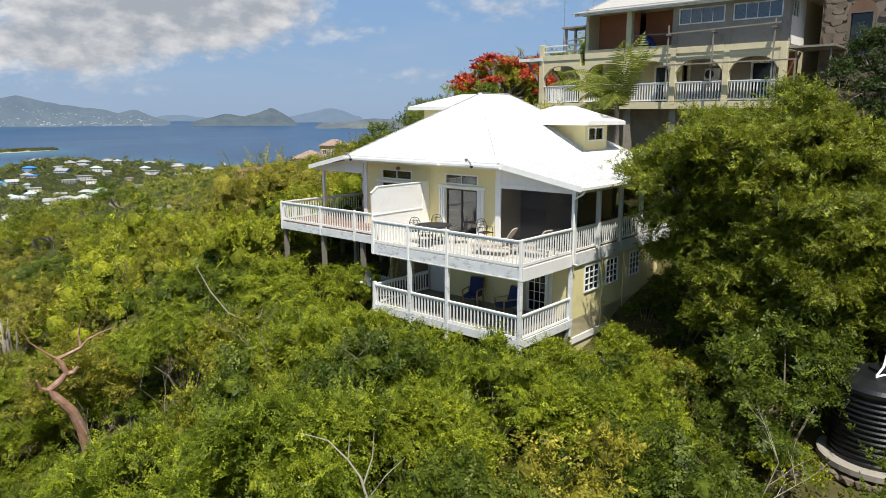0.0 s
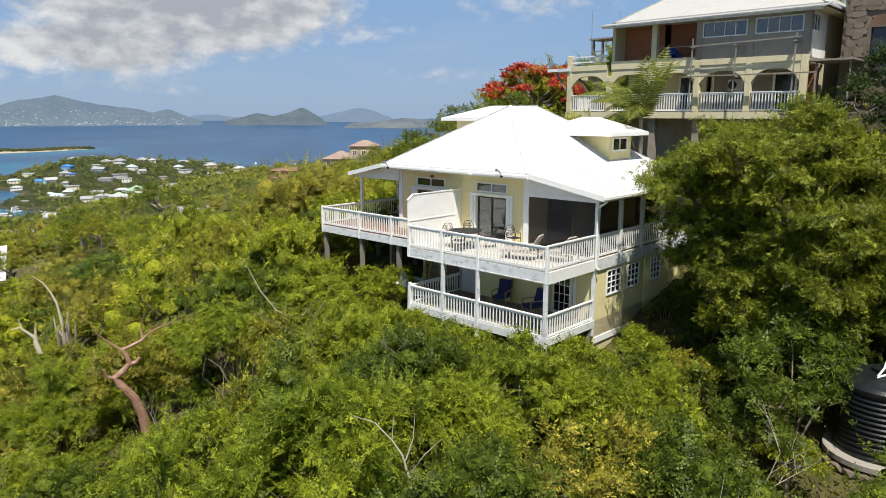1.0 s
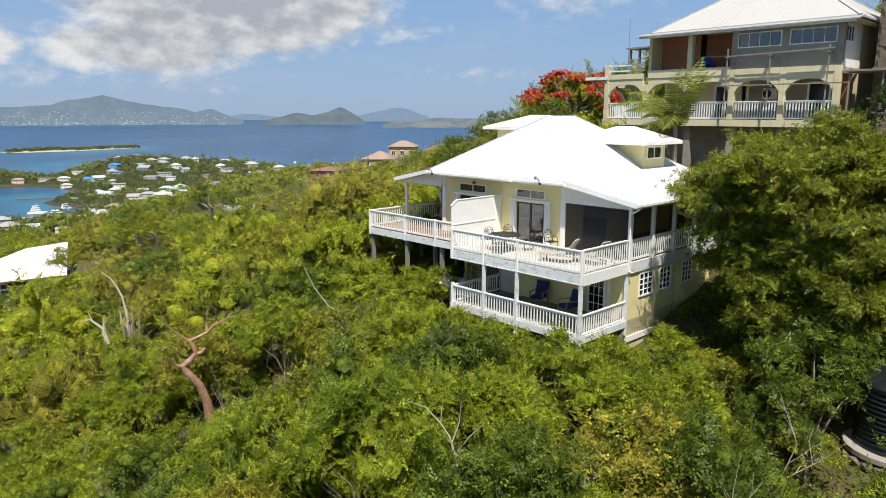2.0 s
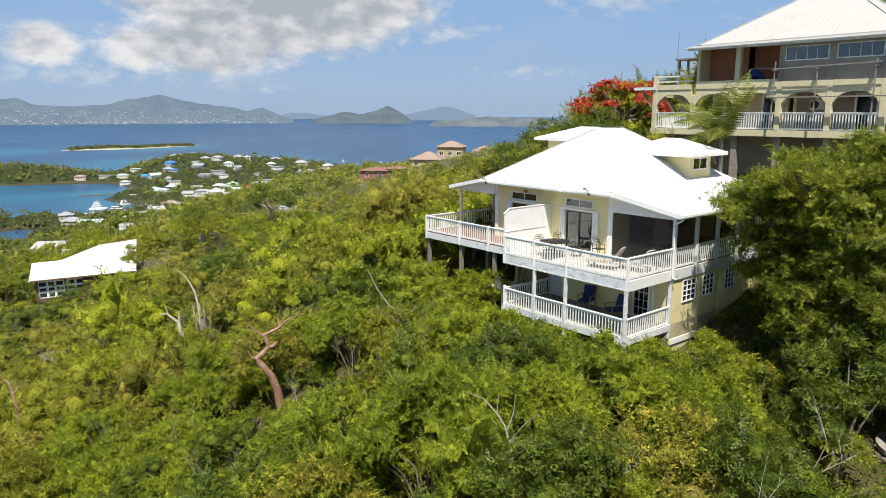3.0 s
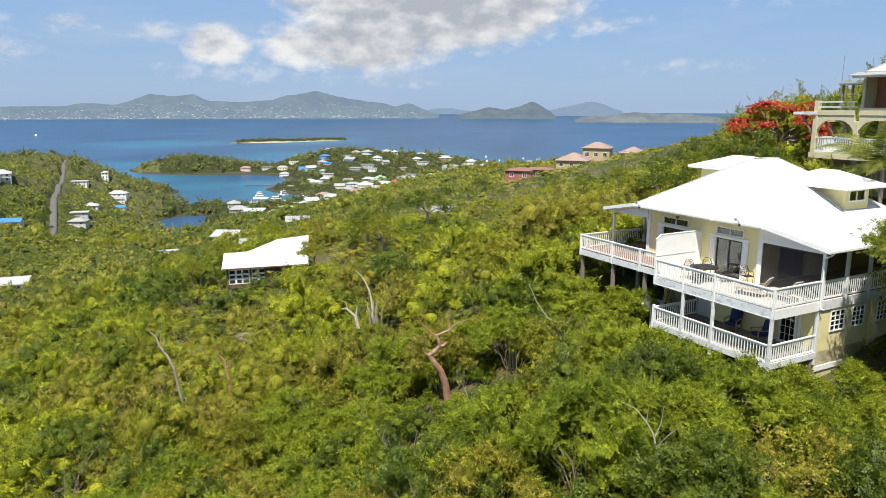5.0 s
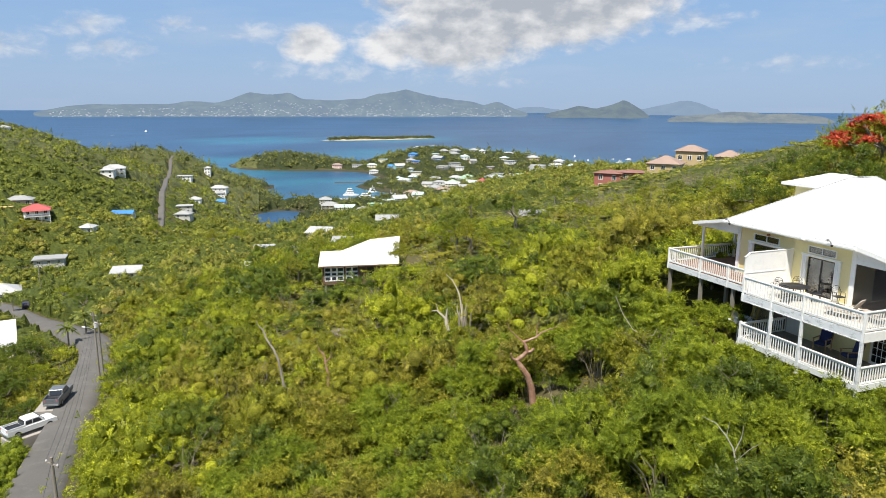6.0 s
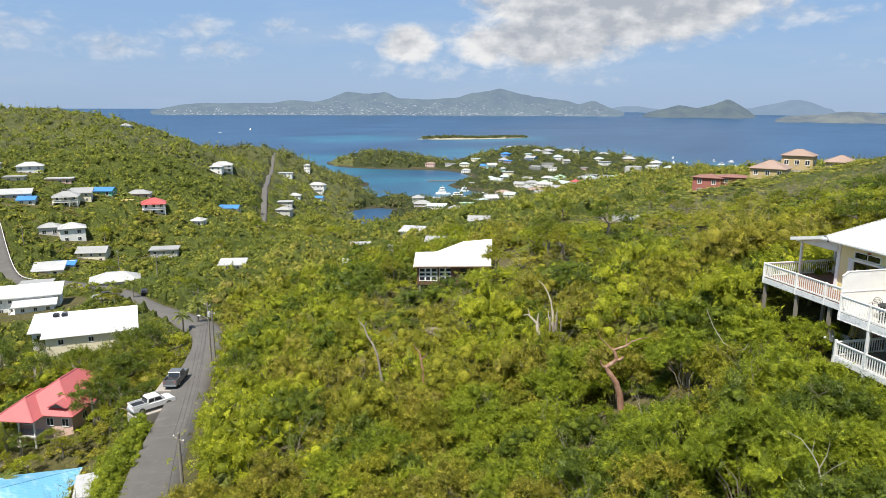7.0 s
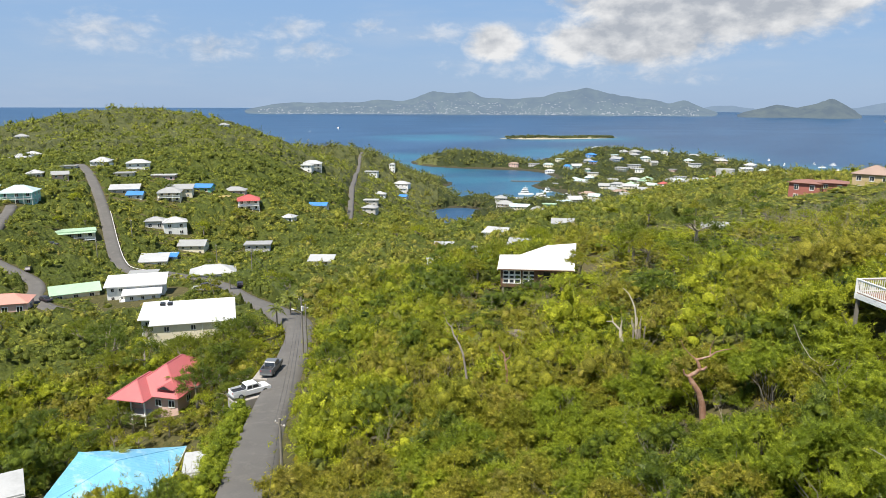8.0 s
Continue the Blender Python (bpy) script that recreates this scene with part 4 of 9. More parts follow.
    for i in range(-8, 9):
        for s in (1, -1):
            x = -9.0 + i * 0.11
            pts = [(x - s * 0.6, 1.3), (x + s * 0.6, 2.9)]
            a, b = pts
            lo, hi = -9.45, -8.55
            t0 = max(0.0, min(1.0, ((lo if s > 0 else hi) - a[0]) / (b[0] - a[0])))
            t1 = max(0.0, min(1.0, ((hi if s > 0 else lo) - a[0]) / (b[0] - a[0])))
            if t1 - t0 > 0.02:
                p = [(a[0] + (b[0] - a[0]) * t, 2.2 + 0.02 * s, a[1] + (b[1] - a[1]) * t) for t in (t0, t1)]
                beam(p[0], p[1], 0.012, 0.035, bm)
    part("lattice", bm, M["worn_white"], v, "white diagonal lattice panel")
    part("wall", box(-9.6, -7.4, 3.42, 3.5, 0.5, 4.5), M["brown_wood"], v, "dark boarded wall under the deck")
    return v


build_villa()


def satellite_dish(m):
    d = thing("satellite_dish", m, "small grey satellite dish on a white pipe mast", "dish")
    mast = part("mast", tube([(0, 0, -2.2), (0, 0, 0.0), (0.05, -0.12, 0.12)], [0.03, 0.03, 0.025], 8), M["white_paint"], d)
    part("brace", tube([(0, 0, -0.6), (1.5, 0.3, -0.35)], [0.022, 0.022], 6), M["white_paint"], mast)
    bowl = bmesh.new()
    rings = []
    for i in range(6):
        q = i / 5
        rings.append([bowl.verts.new((0.34 * q * math.cos(a), -0.16 + 0.12 * (1 - q * q), 0.14 + 0.38 * q * math.sin(a))) for a in (2 * math.pi * k / 20 for k in range(20))])
    for lo, hi in zip(rings[1:], rings[2:]):
        for k in range(20):
            bowl.faces.new((lo[k], lo[(k + 1) % 20], hi[(k + 1) % 20], hi[k]))
    bowl.faces.new(rings[1])
    for v in rings[0]:
        bowl.verts.remove(v)
    bmesh.ops.solidify(bowl, geom=bowl.faces[:], thickness=0.02)
    part("bowl", bowl, M["grey_metal"], d, "grey dish")
    part("feed_arm", tube([(0, -0.1, -0.2), (0, -0.5, 0.0)], [0.015, 0.012], 6), M["grey_metal"], d)
    part("receiver", box(-0.04, 0.04, -0.58, -0.46, -0.03, 0.06), M["pale_cloth"], d, bevel=0.01)


satellite_dish(VILLA @ pose(-8.3, 0.9, 3.0, 0, 0, -20))


def build_garden_stair():
    s = thing("stair", VILLA @ pose(0.9, 10.2, 0.6), "white wooden outside stair beside the villa", "stairs")
    for i in range(9):
        part("step", box(0.0, 1.0, i * 0.27, i * 0.27 + 0.3, 1.2 + i * 0.19, 1.25 + i * 0.19), M["white_paint"], s)
    for x in (-0.03, 1.03):
        part("stringer", beam((x, -0.1, 1.05), (x, 2.6, 2.85), 0.05, 0.26), M["white_paint"], s)
    return s


build_garden_stair()


# ---------------------------------------------------------------- things on the balconies
def patio_chair():
    c = thing("patio_chair", VILLA @ pose(-6.2, 1.2, FU + 0.035, 0, 0, 20), "black cast-metal patio chair on the balcony", "chair", "chairs round the patio table")
    seat = box(-0.24, 0.24, -0.23, 0.23, 0.42, 0.45)
    part("seat", seat, M["black_metal"], c, bevel=0.012)
    for x in (-0.21, 0.21):
        part("leg", tube([(x, -0.2, 0.0), (x * 0.95, -0.19, 0.25), (x, -0.2, 0.43)], [0.014] * 3, 6), M["black_metal"], c)
        part("leg", tube([(x, 0.25, 0.0), (x * 0.95, 0.2, 0.25), (x, 0.21, 0.43)], [0.014] * 3, 6), M["black_metal"], c)
        part("arm", tube([(x * 1.1, 0.2, 0.45), (x * 1.15, 0.18, 0.66), (x * 1.15, -0.12, 0.66), (x * 1.1, -0.18, 0.45)], [0.013] * 4, 6), M["black_metal"], c)
    back = part("backrest", tube([(-0.22, 0.22, 0.44), (-0.24, 0.28, 0.75), (-0.15, 0.31, 0.92), (0, 0.32, 0.95), (0.15, 0.31, 0.92), (0.24, 0.28, 0.75), (0.22, 0.22, 0.44)], [0.015] * 7, 6), M["black_metal"], c)
    for i in range(-3, 4):
        part("bar", tube([(i * 0.055, 0.225, 0.46), (i * 0.06, 0.3, 0.9 - 0.012 * i * i)], [0.009, 0.009], 5), M["black_metal"], back)
    for z in (0.6, 0.72, 0.82):
        part("bar", tube([(-0.22, 0.245 + (z - 0.5) * 0.14, z), (0.22, 0.245 + (z - 0.5) * 0.14, z)], [0.008, 0.008], 5), M["black_metal"], back)
    return c


def patio_table():
    t = thing("patio_table", VILLA @ pose(-5.35, 1.55, FU + 0.035), "dark glass-topped metal patio table", "table")
    part("tabletop", lathe(((0.7, 0.70), (0.74, 0.705), (0.74, 0.725), (0.7, 0.73)), 28), M["black_metal"], t)
    part("column", lathe(((0.05, 0.05), (0.035, 0.2), (0.035, 0.6), (0.12, 0.7)), 12), M["black_metal"], t)
    for i in range(4):
        a = i * math.pi / 2 + 0.4
        part("foot", tube([(0.04 * math.cos(a), 0.04 * math.sin(a), 0.12), (0.3 * math.cos(a), 0.3 * math.sin(a), 0.08), (0.42 * math.cos(a), 0.42 * math.sin(a), 0.0)], [0.02, 0.018, 0.02], 6), M["black_metal"], t)
    return t


def chaise(m, label):
    c = thing("chaise_longue", m, label, "lounger", "loungers on the balcony")
    for x in (-0.3, 0.3):
        part("side_rail", beam((x, -0.95, 0.3), (x, 0.95, 0.3), 0.05, 0.07), M["beige_cloth"], c)
    for x in (-0.28, 0.28):
        for y in (-0.8, 0.75):
            part("leg", box(x - 0.025, x + 0.025, y - 0.025, y + 0.025, 0.0, 0.29), M["beige_cloth"], c)
    part("mattress", box(-0.29, 0.29, -0.93, 0.3, 0.31, 0.38), M["beige_cloth"], c, bevel=0.02)
    bm = prism([(-0.28, 0.0), (0.28, 0.0), (0.31, 0.66), (0.27, 0.77), (0.18, 0.81), (-0.18, 0.81), (-0.27, 0.77), (-0.31, 0.66)], "z", 0.0, 0.045)
    bmesh.ops.transform(bm, matrix=pose(0, 0.28, 0.33, 56), verts=bm.verts)
    part("backrest", bm, M["beige_cloth"], c)
    for x in (-0.34, 0.34):
        part("arm", tube([(x, 0.0, 0.3), (x, -0.02, 0.5), (x, 0.12, 0.55), (x, 0.5, 0.56)], [0.018] * 4, 6), M["beige_cloth"], c)
    return c


def blue_armchair(m):
    c = thing("armchair", m, "wooden armchair with dark blue cushions on the lower balcony", "chair", "armchairs on the lower balcony")
    for x in (-0.32, 0.32):
        part("leg", box(x - 0.025, x + 0.025, -0.34, -0.29, 0, 0.62), M["tan_wood"], c)
        part("leg", box(x - 0.025, x + 0.025, 0.29, 0.34, 0, 0.62), M["tan_wood"], c)
        part("arm", box(x - 0.04, x + 0.04, -0.38, 0.36, 0.62, 0.65), M["tan_wood"], c, bevel=0.008)
    part("seat", box(-0.29, 0.29, -0.34, 0.3, 0.32, 0.46), M["blue_cloth"], c, "dark blue seat cushion", bevel=0.03)
    bm = box(-0.29, 0.29, 0.0, 0.12, 0.0, 0.66)
    bmesh.ops.transform(bm, matrix=pose(0, 0.22, 0.42, -14), verts=bm.verts)
    part("backrest", bm, M["blue_cloth"], c, "dark blue back cushion", bevel=0.03)
    bm = box(-0.32, 0.32, 0.12, 0.15, -0.1, 0.7)
    bmesh.ops.transform(bm, matrix=pose(0, 0.22, 0.42, -14), verts=bm.verts)
    part("back_frame", bm, M["tan_wood"], c)
    return c


def step_ladder():
    s = thing("step_ladder", VILLA @ pose(-9.1, 2.75, FL, 0, 0, 0), "yellow folded step ladder leaning on the wall", "ladder")
    for x in (-0.22, 0.22):
        part("rail", beam((x, 0.0, 0.0), (x * 0.7, 0.55, 1.9), 0.05, 0.07), M["yellow_ladder"], s)
    for i in range(1, 6):
        k = i / 6.0
        part("rung", beam((-0.22 + 0.066 * k, 0.55 * k, 1.9 * k), (0.22 - 0.066 * k, 0.55 * k, 1.9 * k), 0.08, 0.03), M["yellow_ladder"], s)
    part("top_cap", box(-0.2, 0.2, 0.47, 0.63, 1.88, 1.93), M["black_metal"], s)


first = patio_chair()
for x, y, r in ((-5.0, 0.75, 200), (-4.6, 2.3, 320), (-5.9, 2.5, 60), (-3.7, 2.85, 75)):
    copy_thing(first, VILLA @ pose(x, y, FU + 0.035, 0, 0, r))
patio_table()
chaise(VILLA @ pose(-2.0, 1.35, FU + 0.035, 0, 0, -76), "beige chaise longue with a raised back")
chaise(VILLA @ pose(-0.85, 2.0, FU + 0.035, 0, 0, -95), "beige chaise longue standing by the porch screen")
blue_armchair(VILLA @ pose(-4.2, 2.7, FL + 0.035, 0, 0, 15))
blue_armchair(VILLA @ pose(-2.3, 2.4, FL + 0.035, 0, 0, -20))
step_ladder()


def curtain(x0, x1):
    n = 22
    xs = np.linspace(x0, x1, n)
    v = []
    for z in (FU + 0.08, 6.85):
        for i, x in enumerate(xs):
            v.append((x, 3.78 + 0.05 * math.sin(i * 1.7) + 0.02 * math.sin(i * 0.6), z))
    me = quad_mesh("curtain", v, grid_quads(2, n))
    me.materials.append(M["pale_cloth"])
    ob = new("curtain", me)
    ob.matrix_world = VILLA
    ob.modifiers.new("thickness", "SOLIDIFY").thickness = 0.01
    tagged(ob, "pale curtain drawn aside behind a glass door", "curtain")


curtain(-5.9, -5.5)

# ---------------------------------------------------------------- plants
def leaf_blades(p, n, d, length, width, rng):
    """Three-cornered leaves at places p, growing along d, facing n."""
    d = d / np.linalg.norm(d, axis=1)[:, None]
    s = np.cross(n, d)
    s /= np.linalg.norm(s, axis=1)[:, None] + 1e-9
    L = length * rng.uniform(0.6, 1.35, (len(p), 1))
    W = width * rng.uniform(0.7, 1.25, (len(p), 1)) * 0.5
    return np.stack([p - s * W, p + d * L, p + s * W], 1).reshape(-1, 3)


def crown_verts(blobs, per, length, width, rng, up=0.6, inner=0.55, droop=0.0, on_twig=11, reach=1.15):
    """Leafy sprays: from the heart of each clump (centre, radii) twigs run outwards, with leaves along both sides."""
    out = []
    for c, r in blobs:
        k = max(2, int(per * rng.uniform(0.75, 1.25) / on_twig))
        d = rng.normal(size=(k, 3))
        d[:, 2] = np.abs(d[:, 2]) * 0.9 - 0.3 * rng.random(k)
        d /= np.linalg.norm(d, axis=1)[:, None]
        size = rng.uniform(0.55, reach, (k, 1)) * np.asarray(r)
        side = np.cross(d, rng.normal(size=(k, 3)))
        side /= np.linalg.norm(side, axis=1)[:, None]
        bend = rng.normal(size=(k, 3)) * 0.25
        m = on_twig
        f = np.clip(np.linspace(inner * 0.6, 1.0, m)[None] + rng.normal(size=(k, m)) * 0.05, 0.1, 1.1)[..., None]
        p = np.asarray(c) + (d * size)[:, None] * f + (bend * size)[:, None] * f * f
        p[..., 2] -= droop * 2.0 * f[..., 0] ** 2
        p += rng.normal(size=p.shape) * length * 0.25
        sign = np.where(np.arange(m) % 2 == 0, 1.0, -1.0)[None, :, None]
        grow = d[:, None] * 0.55 + side[:, None] * sign * 0.9 + rng.normal(size=(k, m, 3)) * 0.4
        grow[..., 2] -= droop * 4.0
        face = d[:, None] * 1.0 + rng.normal(size=(k, m, 3)) * 0.45
        face[..., 2] += up * 0.7
        out.append(leaf_blades(p.reshape(-1, 3), face.reshape(-1, 3), grow.reshape(-1, 3), length, width, rng))
    return np.concatenate(out)


def round_form(fine):
    """A ball without its underside: corners and three-cornered faces."""
    bm = bmesh.new()
    bmesh.ops.create_icosphere(bm, subdivisions=fine, radius=1.0)
    bmesh.ops.delete(bm, geom=[f for f in bm.faces if f.calc_center_median().z < -0.4], context="FACES")
    bm.verts.index_update()
    v = np.array([tuple(q.co) for q in bm.verts])
    f = np.array([[q.index for q in face.verts] for face in bm.faces])
    bm.free()
    return v, f


ROUND = {1: round_form(1), 2: round_form(2)}


def lumps(blobs, fine, rng, full=0.8):
    """The closed, uneven body of each clump of leaves."""
    v0, f0 = ROUND[fine]
    vs, fs = [], []
    for c, r in blobs:
        o = Vector(rng.uniform(-50, 50, 3))
        puff = np.array([1 + 0.42 * noise.noise(Vector(q) * 1.5 + o) for q in v0])
        vs.append(np.asarray(c) + v0 * puff[:, None] * np.asarray(r) * full)
        fs.append(f0 + len(v0) * (len(vs) - 1))
    return np.concatenate(vs), np.concatenate(fs)


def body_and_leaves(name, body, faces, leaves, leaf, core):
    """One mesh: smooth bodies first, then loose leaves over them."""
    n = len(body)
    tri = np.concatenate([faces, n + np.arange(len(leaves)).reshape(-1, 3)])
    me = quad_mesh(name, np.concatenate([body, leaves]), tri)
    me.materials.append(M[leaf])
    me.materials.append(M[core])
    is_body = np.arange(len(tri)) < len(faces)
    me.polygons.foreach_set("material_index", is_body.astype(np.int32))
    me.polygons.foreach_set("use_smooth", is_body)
    return me


def leaf_mesh(name, verts, material, corners=3):
    me = quad_mesh(name, verts, np.arange(len(verts)).reshape(-1, corners))
    me.materials.append(material)
    return me



# ---------------------------------------------------------------- the big house above
UPPER = pose(2.618, 22.761, 90.0, 0, 0, HOUSE_TURN)


def arch_panel(x0, x1, spring, crown, top, y0, y1, n=14):
    """A beam whose underside is a flat arch."""
    pts = [(x0, top), (x0, spring)]
    for i in range(1, n):
        q = i / n
        pts.append((x0 + (x1 - x0) * q, spring + (crown - spring) * (1 - abs(2 * q - 1) ** 3.2)))
    pts += [(x1, spring), (x1, top)]
    return prism(pts, "y", y0, y1)


def build_upper_house():
    h = thing("hillside_house", UPPER, "large cream concrete house under construction with arched verandas", "house")
    F1, F2 = 4.75, 7.67
    cols = (-12.5, -9.5, -6.5, -3.7, -0.75, 2.1)
    y0 = 20.0
    part("floor_slab", box(-12.75, 2.35, y0, 29.0, 4.36, F1), M["cream_wall"], h)
    part("floor_slab", box(-9.5, 2.1, y0 + 0.3, 29.0, 7.35, F2), M["cream_wall"], h)
    for i, x in enumerate(cols):
        part("column", box(x - 0.17, x + 0.17, y0, y0 + 0.34, F1, 8.4 if i == 0 else 7.0 if i < 2 else 10.15 if i == 2 else 7.72), M["cream_wall"], h, bevel=0.02)
        if i > 2:
            part("upper_column", box(x - 0.17, x + 0.17, y0, y0 + 0.34, 7.72, 10.15), M["raw_concrete"], h, "unpainted cement column", bevel=0.02)
        part("pier", box(x - 0.2, x + 0.2, y0 + 0.3, y0 + 0.7, -5.0, 4.36), M["raw_concrete"], h)
    for a, b in zip(cols, cols[1:]):
        part("arch", arch_panel(a + 0.17, b - 0.17, 6.35, 7.05, 7.4, y0 + 0.03, y0 + 0.3), M["cream_wall"], h)
        part("beam", box(a + 0.17, b - 0.17, y0 - 0.02, y0 + 0.3, 7.4, F2 + 0.06), M["cream_wall"], h)
        railing(h, [(a + 0.17, y0 + 0.12), (b - 0.17, y0 + 0.12)], F1, 5.85, [], gap=0.16, bal=0.05)
    # terrace side, pergola and canopy at the west end
    part("arch", prism([(y0 + 0.34, 7.4), (y0 + 0.34, 6.35), (y0 + 1.0, 6.9), (y0 + 3.0, 6.9), (y0 + 3.6, 6.35), (y0 + 3.6, 7.4)], "x", -12.6, -12.4), M["cream_wall"], h)
    part("column", box(-12.67, -12.33, y0 + 3.6, y0 + 3.94, F1, 7.4), M["cream_wall"], h)
    railing(h, [(-12.5, y0 + 0.34), (-12.5, y0 + 3.6)], F1, 5.85, [], gap=0.16, bal=0.05)
    part("canopy", box(-14.2, -12.4, y0 - 0.1, y0 + 3.5, 7.42, 7.62), M["worn_white"], h)
    for y in (y0 + 0.2, y0 + 3.0):
        part("strut", beam((-13.7, y, 7.4), (-12.6, y, 5.9), 0.09, 0.12), M["grey_wood"], h)
        part("strut", beam((-12.1, y, 7.35), (-10.9, y, 5.6), 0.09, 0.12), M["brown_wood"], h)
    for z in (7.95, 8.3):
        part("guard_rail", beam((-12.4, y0 + 0.1, z), (-9.6, y0 + 0.1, z), 0.04, 0.09), M["worn_white"], h)
    # back walls of the verandas
    yb = y0 + 2.6
    part("wall", wall_with_holes("x", -9.5, -3.7, yb, 0.2, F1, 7.35, [(-8.6, -7.5, F1, 6.9), (-5.9, -5.0, F1, 6.9), (-4.2, -3.9, 5.3, 6.9)]), M["cream_wall"], h)
    part("wall", wall_with_holes("x", -3.7, 2.1, yb, 0.2, F1, 7.35, [(-0.2, 1.0, F1, 6.95)]), M["raw_concrete"], h, "unpainted cement wall")
    part("wall", box(1.2, 2.05, yb - 0.04, yb, F1, 7.3), M["rust_panel"], h, "rust-brown plywood panel")
    for a, b in ((-8.6, -7.5), (-5.9, -5.0), (-0.2, 1.0)):
        d = part("doorway", wall_with_holes("x", a - 0.06, b + 0.06, yb - 0.03, 0.08, F1, 6.98, [(a + 0.06, b - 0.06, F1 + 0.05, 6.85)]), M["white_paint"], h)
        part("pane", box(a + 0.06, b - 0.06, yb + 0.02, yb + 0.03, F1 + 0.05, 6.85), M["far_glass"], d)
    part("wall", box(-9.5, -9.3, yb + 0.2, 28.8, -4.0, 7.35), M["cream_wall"], h)
    part("wall", box(-9.3, 1.9, 28.6, 28.8, -4.0, 7.35), M["cream_wall"], h)
    part("undercroft_wall", box(-12.4, 2.0, y0 + 2.2, y0 + 2.4, -5.0, 4.36), M["raw_concrete"], h)
    # air conditioner on the veranda wall
    ac = part("air_conditioner", box(-2.75, -1.85, yb - 0.32, yb, 6.0, 6.65), M["pale_cloth"], h, "white air conditioner unit", bevel=0.02)
    part("fan_grille", lathe(((0.25, 0), (0.25, 0.02), (0.03, 0.03)), 20, at=(0, 0, 0)), M["black_metal"], ac).matrix_local = pose(-2.45, yb - 0.33, 6.32, 90)
    # upper storey
    part("wall", wall_with_holes("x", -3.55, 1.95, y0 + 0.05, 0.18, F2, 10.15, [(-3.45, -1.05, 8.98, 9.72), (-0.5, 1.85, 8.98, 9.72)]), M["raw_concrete"], h, "unpainted grey cement wall")
    part("lintel", box(-3.55, 1.95, y0 + 0.02, y0 + 0.05, 9.8, 10.15), M["raw_concrete"], h)
    window("window", h, "x", -3.45, -1.05, 8.98, 9.72, y0 + 0.05, -1, 4, 1, 0.06)
    window("window", h, "x", -0.5, 1.85, 8.98, 9.72, y0 + 0.05, -1, 4, 1, 0.06)
    part("parapet", box(-6.4, -3.8, y0 + 0.03, y0 + 0.2, F2, 7.9), M["cream_wall"], h)
    part("back_panel", box(-6.4, -4.6, y0 + 2.0, y0 + 2.1, F2, 10.1), M["rust_panel"], h, "rust-brown plywood back wall")
    part("back_panel", box(-4.6, -3.7, y0 + 2.0, y0 + 2.1, F2, 10.1), M["cream_wall"], h)
    part("back_panel", box(-9.4, -6.6, y0 + 1.6, y0 + 1.7, F2, 10.1), M["rust_panel"], h)
    part("parapet", box(-9.4, -6.6, y0 + 0.03, y0 + 0.2, F2, 7.9), M["cream_wall"], h)
    part("guard_rail", beam((-6.4, y0 + 0.2, 8.55), (-3.8, y0 + 0.2, 8.55), 0.05, 0.06), M["grey_wood"], h)
    part("wall", box(-9.5, -9.3, y0 + 0.3, 28.8, F2, 10.15), M["cream_wall"], h)
    part("wall", box(-9.3, 1.9, 28.6, 28.8, F2, 10.15), M["cream_wall"], h)
    part("wall", wall_with_holes("y", y0 + 0.34, 23.4, 1.92, 0.18, F2 - 0.2, 10.15, [(y0 + 0.7, y0 + 2.1, 9.0, 9.9)]), M["white_paint"], h)
    window("window", h, "y", y0 + 0.75, y0 + 2.05, 9.05, 9.85, 2.1, 1, 3, 1, 0.06)
    part("wall", box(1.9, 2.1, 23.4, 28.8, -4.0, 10.15), M["cream_wall"], h)
    bm, c, r = hip_roof(-9.35, 2.9, y0 + 0.1, 29.6, 10.28, 3.1, "x")
    roof = part("roof", bm, M["roof_cream"], h, "dull white metal hip roof")
    for a, b in ((c[0], r[0]), (c[1], r[1]), (c[2], r[1]), (c[3], r[0]), (r[0], r[1])):
        part("ridge_cap", beam(a, b, 0.2, 0.06), M["roof_cream"], roof)
    seams(roof, (c[0], c[1], r[1], r[0]), 0.32, "roof_cream")
    part("fascia", box(-9.75, 2.95, y0 - 0.62, y0 - 0.57, 9.86, 10.0), M["worn_white"], h)
    part("lower_roof", slab([(-9.95, y0 - 0.75, 10.03), (3.1, y0 - 0.75, 10.03), (3.1, y0 + 0.3, 10.26), (-9.95, y0 + 0.3, 10.26)], 0.06), M["roof_tin"], roof, "grey corrugated eave strip")
    part("soffit", box(-10.1, 2.8, y0 - 0.38, 29.5, 10.06, 10.1), M["cream_wall"], h)
    # antenna masts and tank stand at the west end of the roof
    for x, z in ((-12.3, 11.6), (-10.2, 11.3)):
        part("mast", tube([(x, 22.3, 7.6), (x, 22.3, z)], [0.03, 0.02], 6), M["grey_metal"], h)
    part("roof_stand", box(-12.0, -10.0, 21.5, 23.0, 9.5, 9.6), M["grey_wood"], h)
    for x in (-11.8, -11.1, -10.3):
        part("stand_post", box(x - 0.06, x + 0.06, 21.7, 21.85, 7.6, 9.5), M["grey_wood"], h)
    part("cross_bar", beam((-11.9, 21.7, 8.7), (-10.2, 21.7, 8.9), 0.05, 0.06), M["grey_wood"], h)
    return h


build_upper_house()


